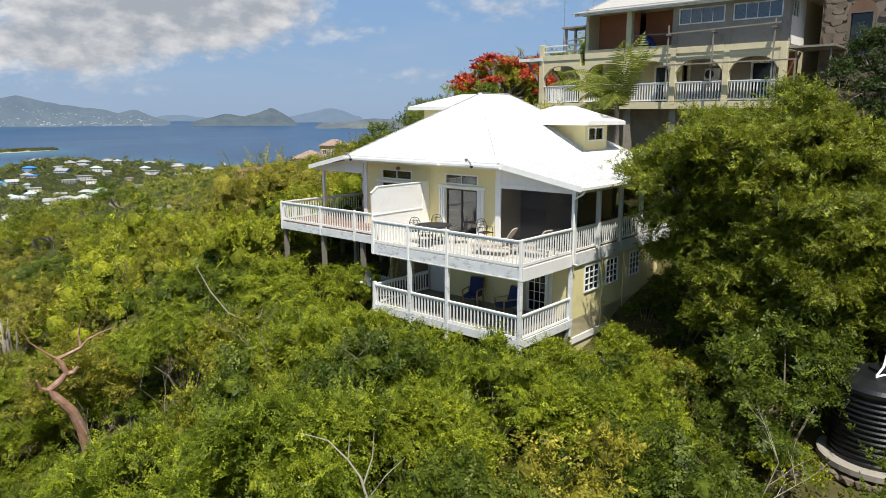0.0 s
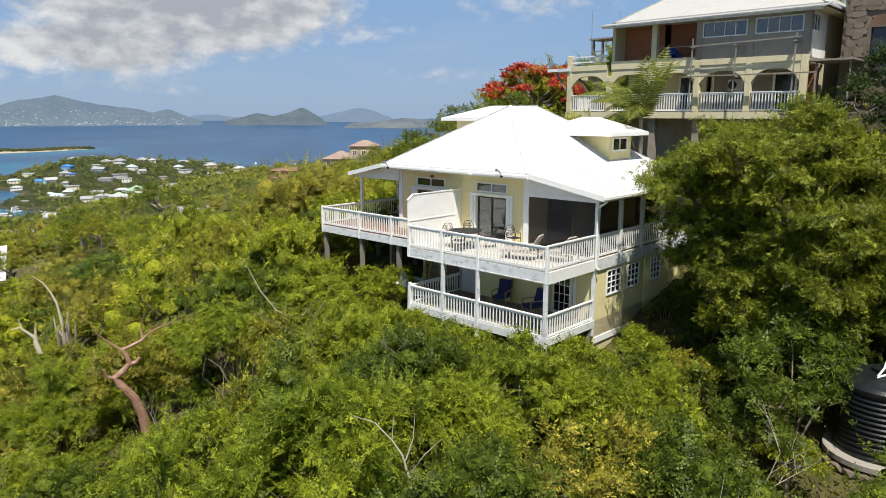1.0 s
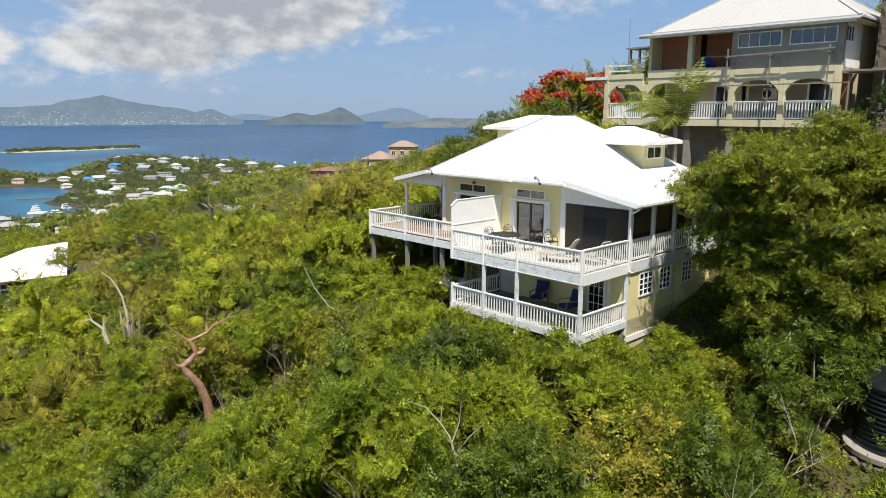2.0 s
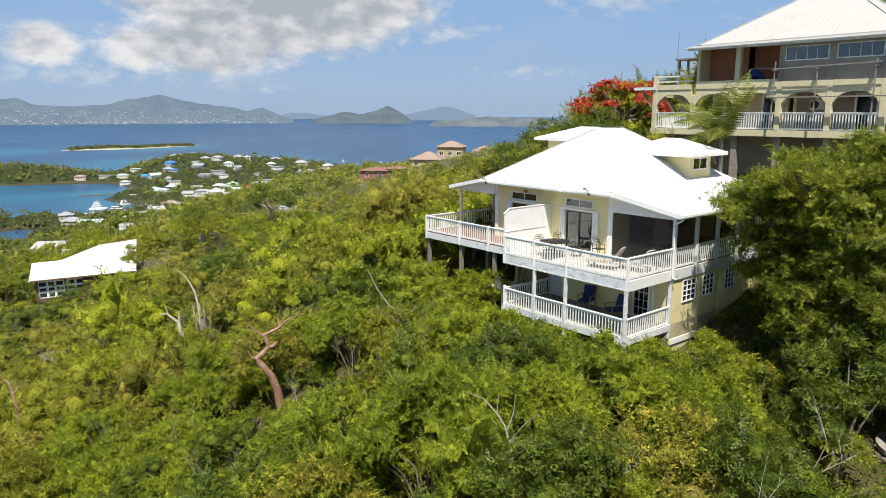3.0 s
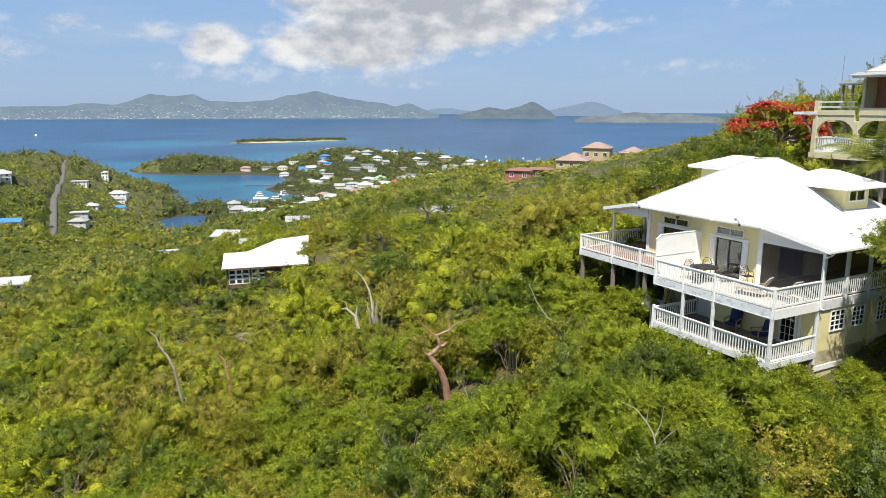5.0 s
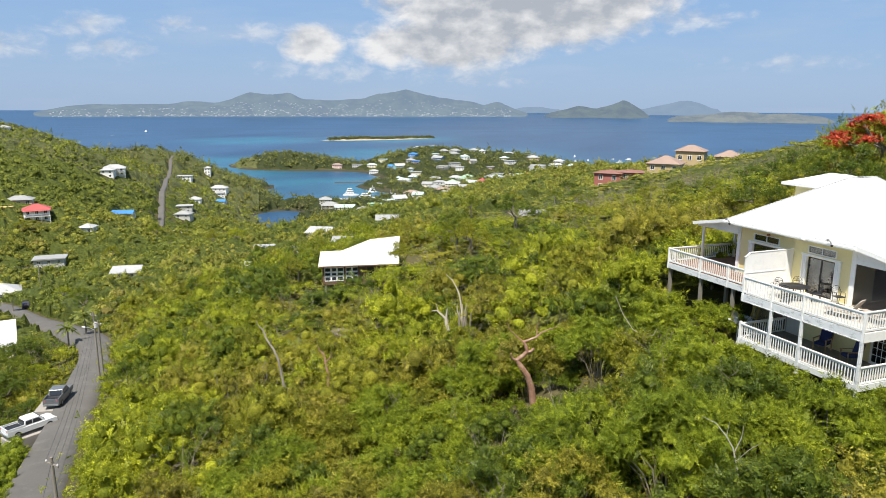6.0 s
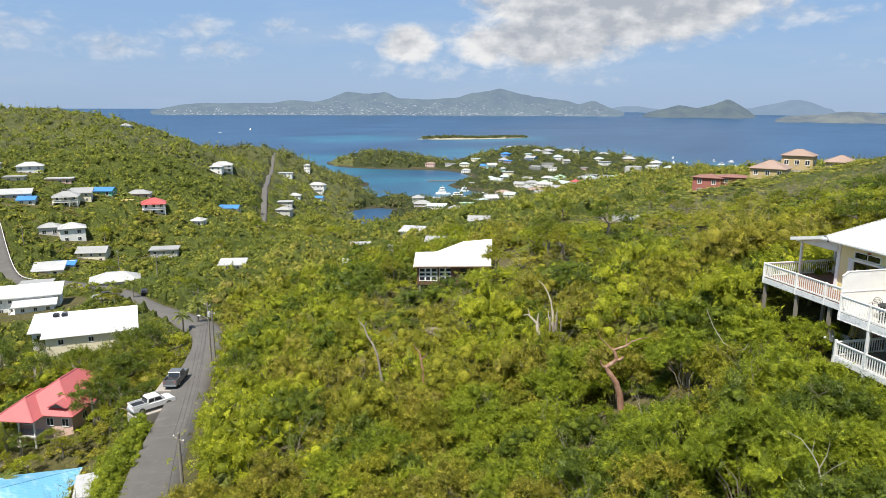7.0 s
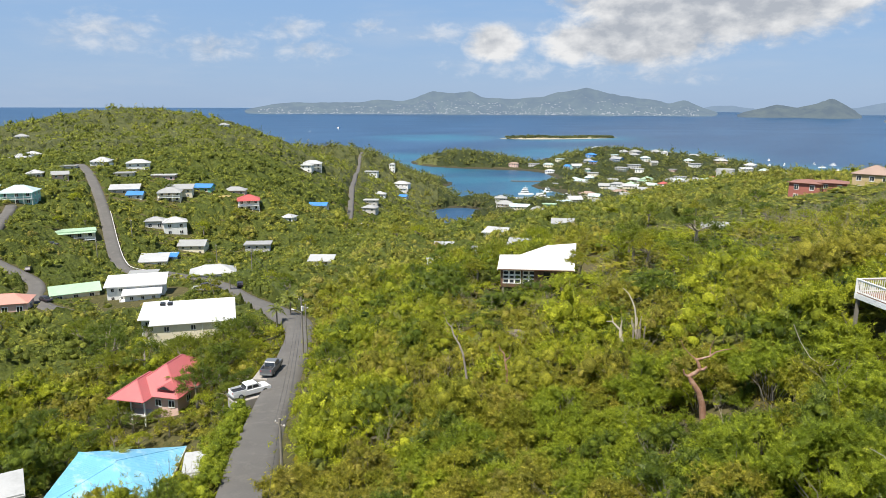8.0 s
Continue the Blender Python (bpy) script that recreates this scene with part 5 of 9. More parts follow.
def build_scaffold():
    s = thing("scaffold", UPPER, "weathered timber scaffold along the unfinished facade", "scaffold")
    for x, z0, z1 in ((-3.9, 5.0, 8.9), (-1.4, 5.5, 8.5), (1.7, 5.0, 8.8)):
        part("pole", beam((x, 19.6, z0), (x + 0.03, 19.6, z1), 0.09, 0.06), M["grey_wood"], s)
    part("plank", box(-4.2, 2.9, 19.45, 19.6, 6.72, 6.79), M["grey_wood"], s)
    part("plank", beam((-3.9, 19.55, 8.45), (2.0, 19.55, 8.6), 0.06, 0.07), M["grey_wood"], s)
    for x in (-3.9, -1.4, 1.7):
        part("bracket", box(x - 0.1, x + 0.1, 19.5, 20.0, 6.64, 6.71), M["grey_wood"], s)
        part("bracket", box(x - 0.1, x + 0.1, 19.5, 20.0, 8.36, 8.43), M["grey_wood"], s)
    part("staging", box(2.2, 4.4, 20.2, 23.0, 7.35, 7.45), M["grey_wood"], s)
    part("staging", box(2.2, 4.2, 20.2, 21.6, 5.15, 5.25), M["grey_wood"], s)
    for x in (2.6, 4.2):
        part("pole", beam((x, 20.4, 1.0), (x, 20.4, 7.5), 0.08, 0.08), M["grey_wood"], s)
    part("brace", beam((2.5, 20.4, 3.9), (4.2, 20.4, 5.1), 0.06, 0.08), M["grey_wood"], s)


build_scaffold()


def build_tarp():
    rng = np.random.default_rng(4)
    v = []
    for i in range(9):
        for j in range(7):
            u, w = i / 8, j / 6
            v.append((-6.2 + 1.5 * u, 20.8 + 0.9 * w + 0.06 * rng.normal(), 7.7 + 0.95 * math.exp(-((u - 0.25) / 0.4) ** 2) * math.sin(math.pi * min(1, w + 0.2)) + 0.06 * rng.normal()))
    me = quad_mesh("tarpaulin", v, grid_quads(9, 7))
    me.materials.append(surface("tarp_blue", (0.03, 0.06, 0.25), 0.5, 0.2, 3.0, 0.2))
    ob = tagged(new("tarpaulin", me), "crumpled blue tarpaulin heaped on the upper veranda", "tarpaulin")
    ob.matrix_world = UPPER


build_tarp()


def build_stone_tower():
    t = thing("stone_tower", UPPER @ pose(3.0, 22.6, 0), "rough brown stone tower with an arched window", "tower")
    part("core", wall_with_holes("x", 0.1, 5.9, 0.1, 0.5, -4.0, 13.0, [(1.4, 2.5, 7.0, 9.6)]), M["mortar"], t)
    part("core", box(0.1, 0.6, 0.6, 6.0, -4.0, 13.0), M["mortar"], t)
    part("core", box(0.6, 5.9, 5.5, 6.0, -4.0, 13.0), M["mortar"], t)
    part("core", box(5.4, 5.9, 0.6, 5.5, -4.0, 13.0), M["mortar"], t)
    win = part("arched_window", wall_with_holes("x", 1.3, 2.6, 0.0, 0.12, 6.9, 9.2, [(1.46, 2.44, 7.05, 9.1)]), M["stone"], t)
    part("pane", box(1.46, 2.44, 0.2, 0.21, 7.05, 9.6), M["far_glass"], win)
    pts = [(1.95 + 0.62 * math.cos(a), 9.2 + 0.55 * math.sin(a)) for a in np.linspace(0, math.pi, 12)]
    part("fanlight", prism(pts, "y", 0.02, 0.14), M["brown_wood"], win)
    rng = np.random.default_rng(12)
    shapes = []
    for i in range(6):
        w, hgt = rng.uniform(0.32, 0.58), rng.uniform(0.2, 0.34)
        pts = []
        for k in range(8):
            a = k * math.pi / 4 + rng.uniform(-0.25, 0.25)
            pts.append((w / 2 * math.copysign(abs(math.cos(a)) ** 0.6, math.cos(a)), hgt / 2 * math.copysign(abs(math.sin(a)) ** 0.6, math.sin(a))))
        bm = prism(pts, "y", -0.05, 0.1)
        me = bpy.data.meshes.new("stone")
        bm.to_mesh(me)
        bm.free()
        me.materials.append(M["stone"])
        shapes.append(me)
    count = 0
    for row in range(34):
        z = 5.2 + row * 0.29
        x = 0.15 + rng.uniform(0, 0.3)
        while x < 5.8 and count < 300:
            if not (1.0 < x < 2.8 and 6.7 < z < 9.9):
                o = link_part("stone", shapes[rng.integers(6)], None, t)
                o.location = (x + 0.15, 0.06 + rng.uniform(-0.03, 0.02), z + rng.uniform(-0.04, 0.04))
                o.rotation_euler = (0, rng.uniform(-0.15, 0.15), 0)
                o.scale = (1.28, 1.0, 1.3)
                count += 1
            x += rng.uniform(0.42, 0.56)


build_stone_tower()


# ---------------------------------------------------------------- water tank on its stone terrace
def build_tank():
    t = thing("water_tank", pose(12.95, 19.1, 84.1), "black ribbed plastic water tank on a stone terrace", "water tank")
    prof = [(1.24, 0.0), (1.3, 0.03)]
    z = 0.1
    while z < 2.05:
        prof += [(1.3, z), (1.262, z + 0.05), (1.262, z + 0.085), (1.3, z + 0.135)]
        z += 0.165
    prof += [(1.33, 2.12), (1.33, 2.22), (1.24, 2.32), (0.9, 2.5), (0.46, 2.58), (0.4, 2.59)]
    part("body", lathe(prof, 80), M["tank_black"], t)
    part("lid", lathe(((0.4, 2.58), (0.44, 2.6), (0.44, 2.68), (0.34, 2.72), (0.02, 2.73)), 24), M["tank_black"], t)
    part("inlet_pipe", tube([(-0.55, -0.4, 2.5), (-0.15, -0.3, 2.6), (0.6, -0.1, 2.75), (1.3, 0.2, 3.1)], [0.05] * 4, 8), M["white_paint"], t, "white plastic inlet pipe")
    part("inlet_pipe", tube([(-0.5, -0.35, 2.56), (-0.3, -0.3, 2.8), (0.0, 0.0, 3.3), (0.3, 0.3, 3.9)], [0.035] * 4, 8), M["white_paint"], t)
    part("sticker", box(-0.13, 0.02, -1.345, -1.33, 1.92, 2.02), M["white_paint"], t)
    wall = thing("stone_terrace", pose(12.9, 19.05, 84.1), "rough stone retaining terrace under the water tank", "retaining wall")
    part("slab", lathe(((1.5, -0.22), (1.56, -0.2), (1.56, -0.03), (1.5, 0.0), (0.02, 0.0)), 30), M["concrete"], wall)
    rng = np.random.default_rng(3)
    for ring in range(6):
        for i in range(22):
            a = 2 * math.pi * (i + 0.5 * (ring % 2)) / 22 + rng.normal() * 0.02
            bm = bmesh.new()
            bmesh.ops.create_icosphere(bm, subdivisions=1, radius=1.0)
            for q in bm.verts:
                q.co *= 1 + rng.normal() * 0.1
            o = part("stone", bm, M["stone"], wall)
            o.location = (1.42 * math.cos(a), 1.42 * math.sin(a), -0.42 - ring * 0.33)
            o.scale = (0.26, 0.3, 0.19)
            o.rotation_euler = (0, 0, a + rng.normal() * 0.2)
    part("core", lathe(((1.38, -2.6), (1.38, -0.22)), 22), M["mortar"], wall)


build_tank()

# ---------------------------------------------------------------- houses down the slope and in the valley
CLEARINGS = [(12.7, 18.9, 2.4), (11.9, 17.3, 1.4), (10.9, 15.8, 0.9), (-13.3, 23.7, 3.0), (-12.5, 22.0, 2.9), (-11.7, 20.4, 2.6), (-13.9, 25.3, 1.4), (-24.9, 35.0, 0.9)]
for key, col in dict(white=(0.86, 0.85, 0.80), cream=(0.80, 0.72, 0.53), pink=(0.70, 0.48, 0.40), grey=(0.55, 0.53, 0.49), teal=(0.36, 0.64, 0.58), green=(0.2, 0.5, 0.34),
                     yellow=(0.62, 0.46, 0.12), ochre=(0.50, 0.38, 0.2), brick=(0.36, 0.13, 0.10), blue=(0.16, 0.33, 0.6), rose=(0.72, 0.4, 0.48)).items():
    M["wall_" + key] = surface("wall_" + key, col, 0.85, 0.1, 0.6, 0.15, stain=tuple(c * 0.55 for c in col), stain_amount=0.4)
for key, col in dict(white=(0.43, 0.43, 0.415), grey=(0.33, 0.33, 0.315), pale=(0.46, 0.56, 0.54), palegreen=(0.36, 0.50, 0.34), red=(0.45, 0.10, 0.09), pink=(0.52, 0.26, 0.2),
                     blue=(0.06, 0.22, 0.52), green=(0.1, 0.35, 0.2), tile=(0.33, 0.235, 0.185), brick=(0.27, 0.135, 0.10), yellow=(0.55, 0.42, 0.15)).items():
    M["roof_far_" + key] = surface("roof_far_" + key, col, 0.6, 0.1, 0.4, 0.05, stain=tuple(c * 0.6 for c in col), stain_amount=0.45)
M["roof_red"] = surface("roof_red", (0.47, 0.125, 0.125), 0.55, 0.1, 0.5, 0.08, stain=(0.36, 0.15, 0.13), stain_amount=0.5)
M["roof_tarp"] = surface("roof_tarp", (0.16, 0.42, 0.60), 0.5, 0.14, 0.35, 0.1, stain=(0.45, 0.62, 0.7), stain_amount=0.8, grain=(1, 2.2, 1))

def far_window_mesh():
    """A window seen from afar: a white frame round two dark panes."""
    bm = bmesh.new()
    xs, zs = (-0.62, -0.53, -0.04, 0.04, 0.53, 0.62), (-0.72, -0.59, 0.59, 0.70)
    v = [[bm.verts.new((x, -0.05, z)) for x in xs] for z in zs]
    cell = {(i, j): bm.faces.new((v[j][i], v[j][i + 1], v[j + 1][i + 1], v[j + 1][i])) for j in range(3) for i in range(5)}
    rim = [e for e in bm.edges if e.is_boundary]
    out = bmesh.ops.extrude_edge_only(bm, edges=rim)["geom"]
    bmesh.ops.translate(bm, verts=[q for q in out if isinstance(q, bmesh.types.BMVert)], vec=(0, 0.09, 0))
    panes = bmesh.ops.extrude_discrete_faces(bm, faces=[cell[1, 1], cell[3, 1]])["faces"]
    for f in panes:
        f.material_index = 1
        bmesh.ops.translate(bm, verts=list(f.verts), vec=(0, 0.06, 0))
    bmesh.ops.recalc_face_normals(bm, faces=list(bm.faces))
    me = bpy.data.meshes.new("window")
    bm.to_mesh(me)
    bm.free()
    me.materials.append(M["white_paint"])
    me.materials.append(M["far_glass"])
    return me


FAR_WINDOW = far_window_mesh()


def far_window(parent, x, y, z, turn, scale=1.0):
    w = link_part("window", FAR_WINDOW, None, parent)
    w.matrix_local = pose(x, y, z, 0, 0, turn) @ Matrix.Scale(scale, 4)


def cottage(x, y, w, d, h, yaw, wall, roof, storeys=1, style="hip", label="", porch=False, overhang=0.6, group="houses in the valley", rise=None, base=None, windows=True):
    """A house with plinth, walls, roof, eaves, windows and, where it has one, a gallery."""
    z = float(ground(x, y)) - 0.9 if base is None else base
    h = h * 0.86
    if math.hypot(x, y) > 200 and group == "houses in the valley" and base is None:
        w, d = w * 0.82, d * 0.82
        z -= 0.6
    CLEARINGS.append((x, y, (w + d) * 0.25 + 1.0))
    if math.hypot(x, y) > 200 and group == "houses in the valley":
        yaw -= 10
    label = label or f"{wall} {'two-storey' if storeys > 1 else 'single-storey'} house with a {roof} roof"
    ob = thing("house", pose(x, y, z, 0, 0, yaw), label, "house", group)
    hx, hy = w / 2, d / 2
    part("plinth", box(-hx + 0.05, hx - 0.05, -hy + 0.05, hy - 0.05, -max(3.0, d * 0.4), 0.1), M["wall_grey"], ob)
    part("wall", box(-hx, hx, -hy, hy, 0.1, h), M["wall_" + wall], ob)
    if style == "flat":
        rf = part("roof", box(-hx - overhang, hx + overhang, -hy - overhang, hy + overhang, h, h + 0.25), M["roof_far_" + roof], ob)
        part("parapet", box(-hx - overhang + 0.2, hx + overhang - 0.2, -hy - overhang + 0.2, -hy - overhang + 0.4, h + 0.25, h + 0.45), M["roof_far_" + roof], rf)
    elif style == "shed":
        part("roof", slab([(-hx - overhang, -hy - overhang, h + 0.1), (hx + overhang, -hy - overhang, h + 0.1), (hx + overhang, hy + overhang, h + 0.22 * d), (-hx - overhang, hy + overhang, h + 0.22 * d)], 0.2), M["roof_far_" + roof], ob)
        part("wall", prism([(-hy, h), (hy, h), (hy, h + 0.2 * d)], "x", -hx, hx), M["wall_" + wall], ob)
    elif style == "gable":
        rise = rise or 0.24 * d
        for s in (-1, 1):
            part("roof_plane", slab([(-hx - overhang, s * (hy + overhang), h - 0.05), (hx + overhang, s * (hy + overhang), h - 0.05), (hx + overhang, 0, h + rise), (-hx - overhang, 0, h + rise)], 0.16), M["roof_far_" + roof], ob)
        part("gable", prism([(-hy, h), (hy, h), (0, h + rise - 0.2)], "x", -hx + 0.02, hx - 0.02), M["wall_" + wall], ob)
    else:
        bm, c, r = hip_roof(-hx - overhang, hx + overhang, -hy - overhang, hy + overhang, h + 0.12, rise or 0.26 * min(w, d), "x" if w >= d else "y")
        rf = part("roof", bm, M["roof_far_" + roof], ob)
        for a, b in ((c[0], r[0]), (c[1], r[1] if w >= d else r[0]), (r[0], r[1])):
            part("ridge_cap", beam(a, b, 0.22, 0.08), M["roof_far_" + roof], rf)
    per = h / storeys
    if windows:
        for s in range(storeys):
            zc = per * s + per * 0.56
            n = max(2, int(w / 3.2))
            for i in range(n):
                far_window(ob, -hx + w * (i + 0.5) / n, -hy - 0.03, zc, 0, min(1.25, per / 2.6))
            m = max(1, int(d / 4.0))
            for i in range(m if windows is True else 0):
                far_window(ob, hx + 0.03, -hy + d * (i + 0.5) / m, zc, 90, min(1.2, per / 2.6))
                far_window(ob, -hx - 0.03, -hy + d * (i + 0.5) / m, zc, -90, min(1.2, per / 2.6))
    if porch:
        zf = per * (storeys - 1)
        gal = part("gallery", box(-hx, hx, -hy - 2.0, -hy - 0.02, zf - 0.12, zf + 0.08), M["wall_white"], ob)
        for i in range(max(3, int(w / 3)) + 1):
            px = -hx + 0.1 + (w - 0.2) * i / max(3, int(w / 3))
            part("post", box(px - 0.09, px + 0.09, -hy - 1.95, -hy - 1.77, -1.5, zf + per - 0.1), M["wall_white"], gal)
        part("rail", box(-hx, hx, -hy - 1.95, -hy - 1.85, zf + 0.85, zf + 0.95), M["wall_white"], gal)
        part("gallery_roof", slab([(-hx - 0.3, -hy - 2.3, zf + per - 0.15), (hx + 0.3, -hy - 2.3, zf + per - 0.15), (hx + 0.3, -hy, zf + per + 0.12), (-hx - 0.3, -hy, zf + per + 0.12)], 0.12), M["roof_far_" + roof], gal)
    return ob


# the slope across the valley
cottage(-443, 112, 11, 9, 3.4, 70, "white", "white", 1)
cottage(-452, 121, 10, 8, 3.2, 84, "white", "white", 1)
cottage(-529, 139, 10, 8, 3.4, 80, "white", "grey", 1)
cottage(-318, 74, 15, 11, 6.2, 66, "teal", "pale", 2, porch=True, label="teal two-storey house with pale roof and gallery")
cottage(-326, 64, 11, 9, 5.4, 80, "teal", "pale", 2, label="teal two-storey house with a pale hip roof")
cottage(-363, 94, 8, 7, 3.2, 75, "cream", "white", 1)
cottage(-351, 101, 8, 7, 4.8, 80, "pink", "grey", 2, "gable")
cottage(-382, 116, 9, 7, 3.0, 70, "grey", "grey", 1, "flat")
cottage(-385, 134, 11, 9, 4.6, 62, "white", "white", 2, porch=True)
cottage(-371, 147, 14, 9, 5.0, 72, "white", "white", 2, "hip")
cottage(-353, 132, 10, 8, 3.2, 64, "cream", "grey", 1, "flat")
cottage(-346, 148, 16, 8, 3.2, 60, "pink", "white", 1, "flat")
cottage(-326, 120, 15, 9, 3.0, 70, "grey", "white", 1, "shed")
cottage(-317, 121, 8, 7, 3.2, 60, "white", "blue", 1, "gable", label="white single-storey house with blue tarpaulin roof")
cottage(-312, 135, 12, 9, 5.4, 66, "cream", "grey", 2, porch=True)
cottage(-316, 142, 14, 9, 5.0, 66, "cream", "grey", 2, "shed")
cottage(-322, 158, 10, 8, 3.5, 50, "green", "blue", 1, "gable")
cottage(-320, 174, 13, 8, 3.2, 58, "pink", "grey", 1, "hip")
cottage(-295, 166, 12, 10, 6.0, 68, "white", "red", 2, porch=True, label="white two-storey house with a red hip roof")
cottage(-307, 160, 5, 5, 2.8, 55, "yellow", "yellow", 1, "flat")
cottage(-277, 119, 11, 9, 6.6, 76, "white", "white", 2, label="white two-storey house with low white hip roof")
cottage(-284, 114, 9, 7, 4.6, 66, "grey", "grey", 1)
cottage(-256, 116, 12, 9, 4.4, 56, "cream", "grey", 2, "gable")
cottage(-277, 79, 17, 9, 3.4, 80, "cream", "palegreen", 1, "flat", porch=True)
cottage(-244, 94, 11, 9, 2.8, 66, "white", "white", 1, "shed")
cottage(-248, 101, 8, 5, 2.8, 62, "white", "blue", 1, "shed", label="low white house with blue tarpaulin roof")
cottage(-276, 176, 7, 7, 3.2, 45, "white", "white", 1)
cottage(-244, 138, 12, 9, 5.0, 60, "grey", "grey", 2, "flat")
cottage(-209, 98, 17, 11, 3.6, 70, "grey", "white", 1, label="low grey house with a white hip roof and carport")
cottage(-209, 54, 15, 9, 3.4, 84, "cream", "palegreen", 1, "gable", label="cream bungalow with a pale green roof")
cottage(-206, 36, 13, 9, 4.2, 70, "pink", "pink", 1, label="pink house with a faded pink hip roof")
cottage(-224, 81, 10, 6, 3.0, 66, "cream", "grey", 1, "flat")
cottage(-325, 231, 13, 8, 3.6, 45, "cream", "blue", 1, "gable", label="cream house with a bright blue roof")
cottage(-383, 271, 15, 9, 5.6, 60, "white", "white", 2, porch=True)
cottage(-377, 262, 9, 8, 5.4, 50, "white", "white", 2)
cottage(-506, 434, 15, 11, 8.4, 48, "white", "white", 3, "flat")
cottage(-493, 462, 19, 12, 6.5, 40, "white", "white", 2)
cottage(-480, 449, 12, 9, 5.0, 56, "white", "grey", 2)
cottage(-533, 487, 7, 7, 10.0, 47, "white", "white", 3)
cottage(-328, 274, 11, 8, 5.6, 40, "grey", "grey", 2)
cottage(-345, 290, 11, 8, 4.6, 52, "grey", "white", 2, "flat")
cottage(-411, 358, 11, 9, 4.6, 48, "white", "white", 1)
cottage(-443, 415, 10, 8, 4.5, 35, "white", "blue", 1, "gable")
cottage(-292, 237, 6, 6, 3.2, 49, "white", "white", 1)
cottage(-470, 250, 9, 8, 4.0, 60, "grey", "grey", 1, "flat")
cottage(-545, 300, 10, 8, 4.0, 60, "white", "grey", 1)
# below the scrub slope
cottage(-132, 154, 8, 6, 3.0, 30, "white", "white", 1, "shed")
cottage(-98, 106, 4.5, 5, 4.6, 38, "white", "white", 2, "flat")
cottage(-106, 100, 5.5, 4.5, 3.0, 46, "white", "white", 1, "shed")
cottage(-136, 134, 5, 4.5, 3.6, 42, "white", "white", 2, "flat")
cottage(-98, 121, 6, 6, 2.8, 30, "white", "grey", 1, "shed")
cottage(-113, 163, 6, 5, 2.6, 33, "cream", "grey", 1, "gable")
cottage(-340, 496, 15, 9, 3.6, 34, "green", "palegreen", 1, "flat")
cottage(-178, 120, 9, 6, 4.2, 52, "white", "white", 2, "shed", label="white house with a low sloping roof")
cottage(-47, 112, 4, 3.6, 2.2, 21, "cream", "grey", 1, "gable")
# on the point and its neck
cottage(-820, 930, 14, 9, 4.5, 40, "white", "white", 1, windows="front")
cottage(-800, 905, 12, 8, 4.0, 40, "teal", "pale", 1, windows="front")
cottage(-760, 900, 14, 9, 4.0, 40, "cream", "grey", 1, windows="front")
cottage(-655, 865, 18, 10, 8.0, 36, "pink", "tile", 2, windows="front")
cottage(-630, 885, 20, 10, 7.0, 36, "grey", "grey", 2, "flat", windows="front")
cottage(-600, 880, 18, 10, 7.0, 36, "cream", "pale", 2, windows="front")
cottage(-570, 840, 16, 10, 6.0, 36, "white", "white", 2, windows="front")
# villas on the ridge
cottage(-64, 236, 9.5, 9, 7.2, 10, "brick", "brick", 2, rise=1.0, base=69.4, label="brick-red villa with a clay tile hip roof")
cottage(-57, 238, 8, 8, 6.4, 22, "brick", "brick", 2, rise=0.8, base=70.5, label="brick-red villa with a low clay tile roof")
cottage(-46, 242, 11, 10, 7.0, 10, "ochre", "tile", 2, base=73.3, label="ochre villa with a clay tile hip roof")
cottage(-40, 258, 10, 8, 6.0, 10, "ochre", "tile", 1, base=77.8, label="ochre villa with a clay tile roof behind trees")
cottage(-26, 250, 9, 8, 4.5, 15, "ochre", "tile", 1, base=78.0, label="small ochre villa with tile roof")
cottage(-41, 225, 7, 5, 3.0, 12, "white", "white", 1, "flat", base=73.5)


def town():
    """Houses on the peninsula, along the harbour and round the bay."""
    rng = np.random.default_rng(21)
    walls = ["white"] * 3 + ["cream", "cream", "cream", "rose", "pink", "teal", "blue", "grey", "grey", "ochre", "cream"]
    roofs = ["white"] * 3 + ["grey", "grey", "grey", "grey", "grey", "grey", "grey", "grey", "grey", "pale", "red", "tile", "pale", "palegreen", "blue"]
    spots = []
    tries = 0
    while len(spots) < 118 and tries < 6000:
        tries += 1
        if rng.random() < 0.62:
            x, y = rng.uniform(-620, -250), rng.uniform(690, 980)
        else:
            x, y = rng.uniform(-420, -120), rng.uniform(470, 760)
        g = float(ground(x, y))
        if g < 2.5 or g > 60 or any((x - a) ** 2 + (y - b) ** 2 < 17.5 ** 2 for a, b in spots):
            continue
        spots.append((x, y))
        w, d = rng.uniform(9, 18), rng.uniform(8, 12)
        two = rng.random() < 0.68
        cottage(x, y, w, d, 5.6 if two else 3.2, 22 + rng.uniform(-35, 35), walls[rng.integers(len(walls))], roofs[rng.integers(len(roofs))], 2 if two else 1,
                ("hip", "gable", "hip", "flat")[rng.integers(4)], group="houses of the harbour town", porch=two and rng.random() < 0.3, windows="front")


town()


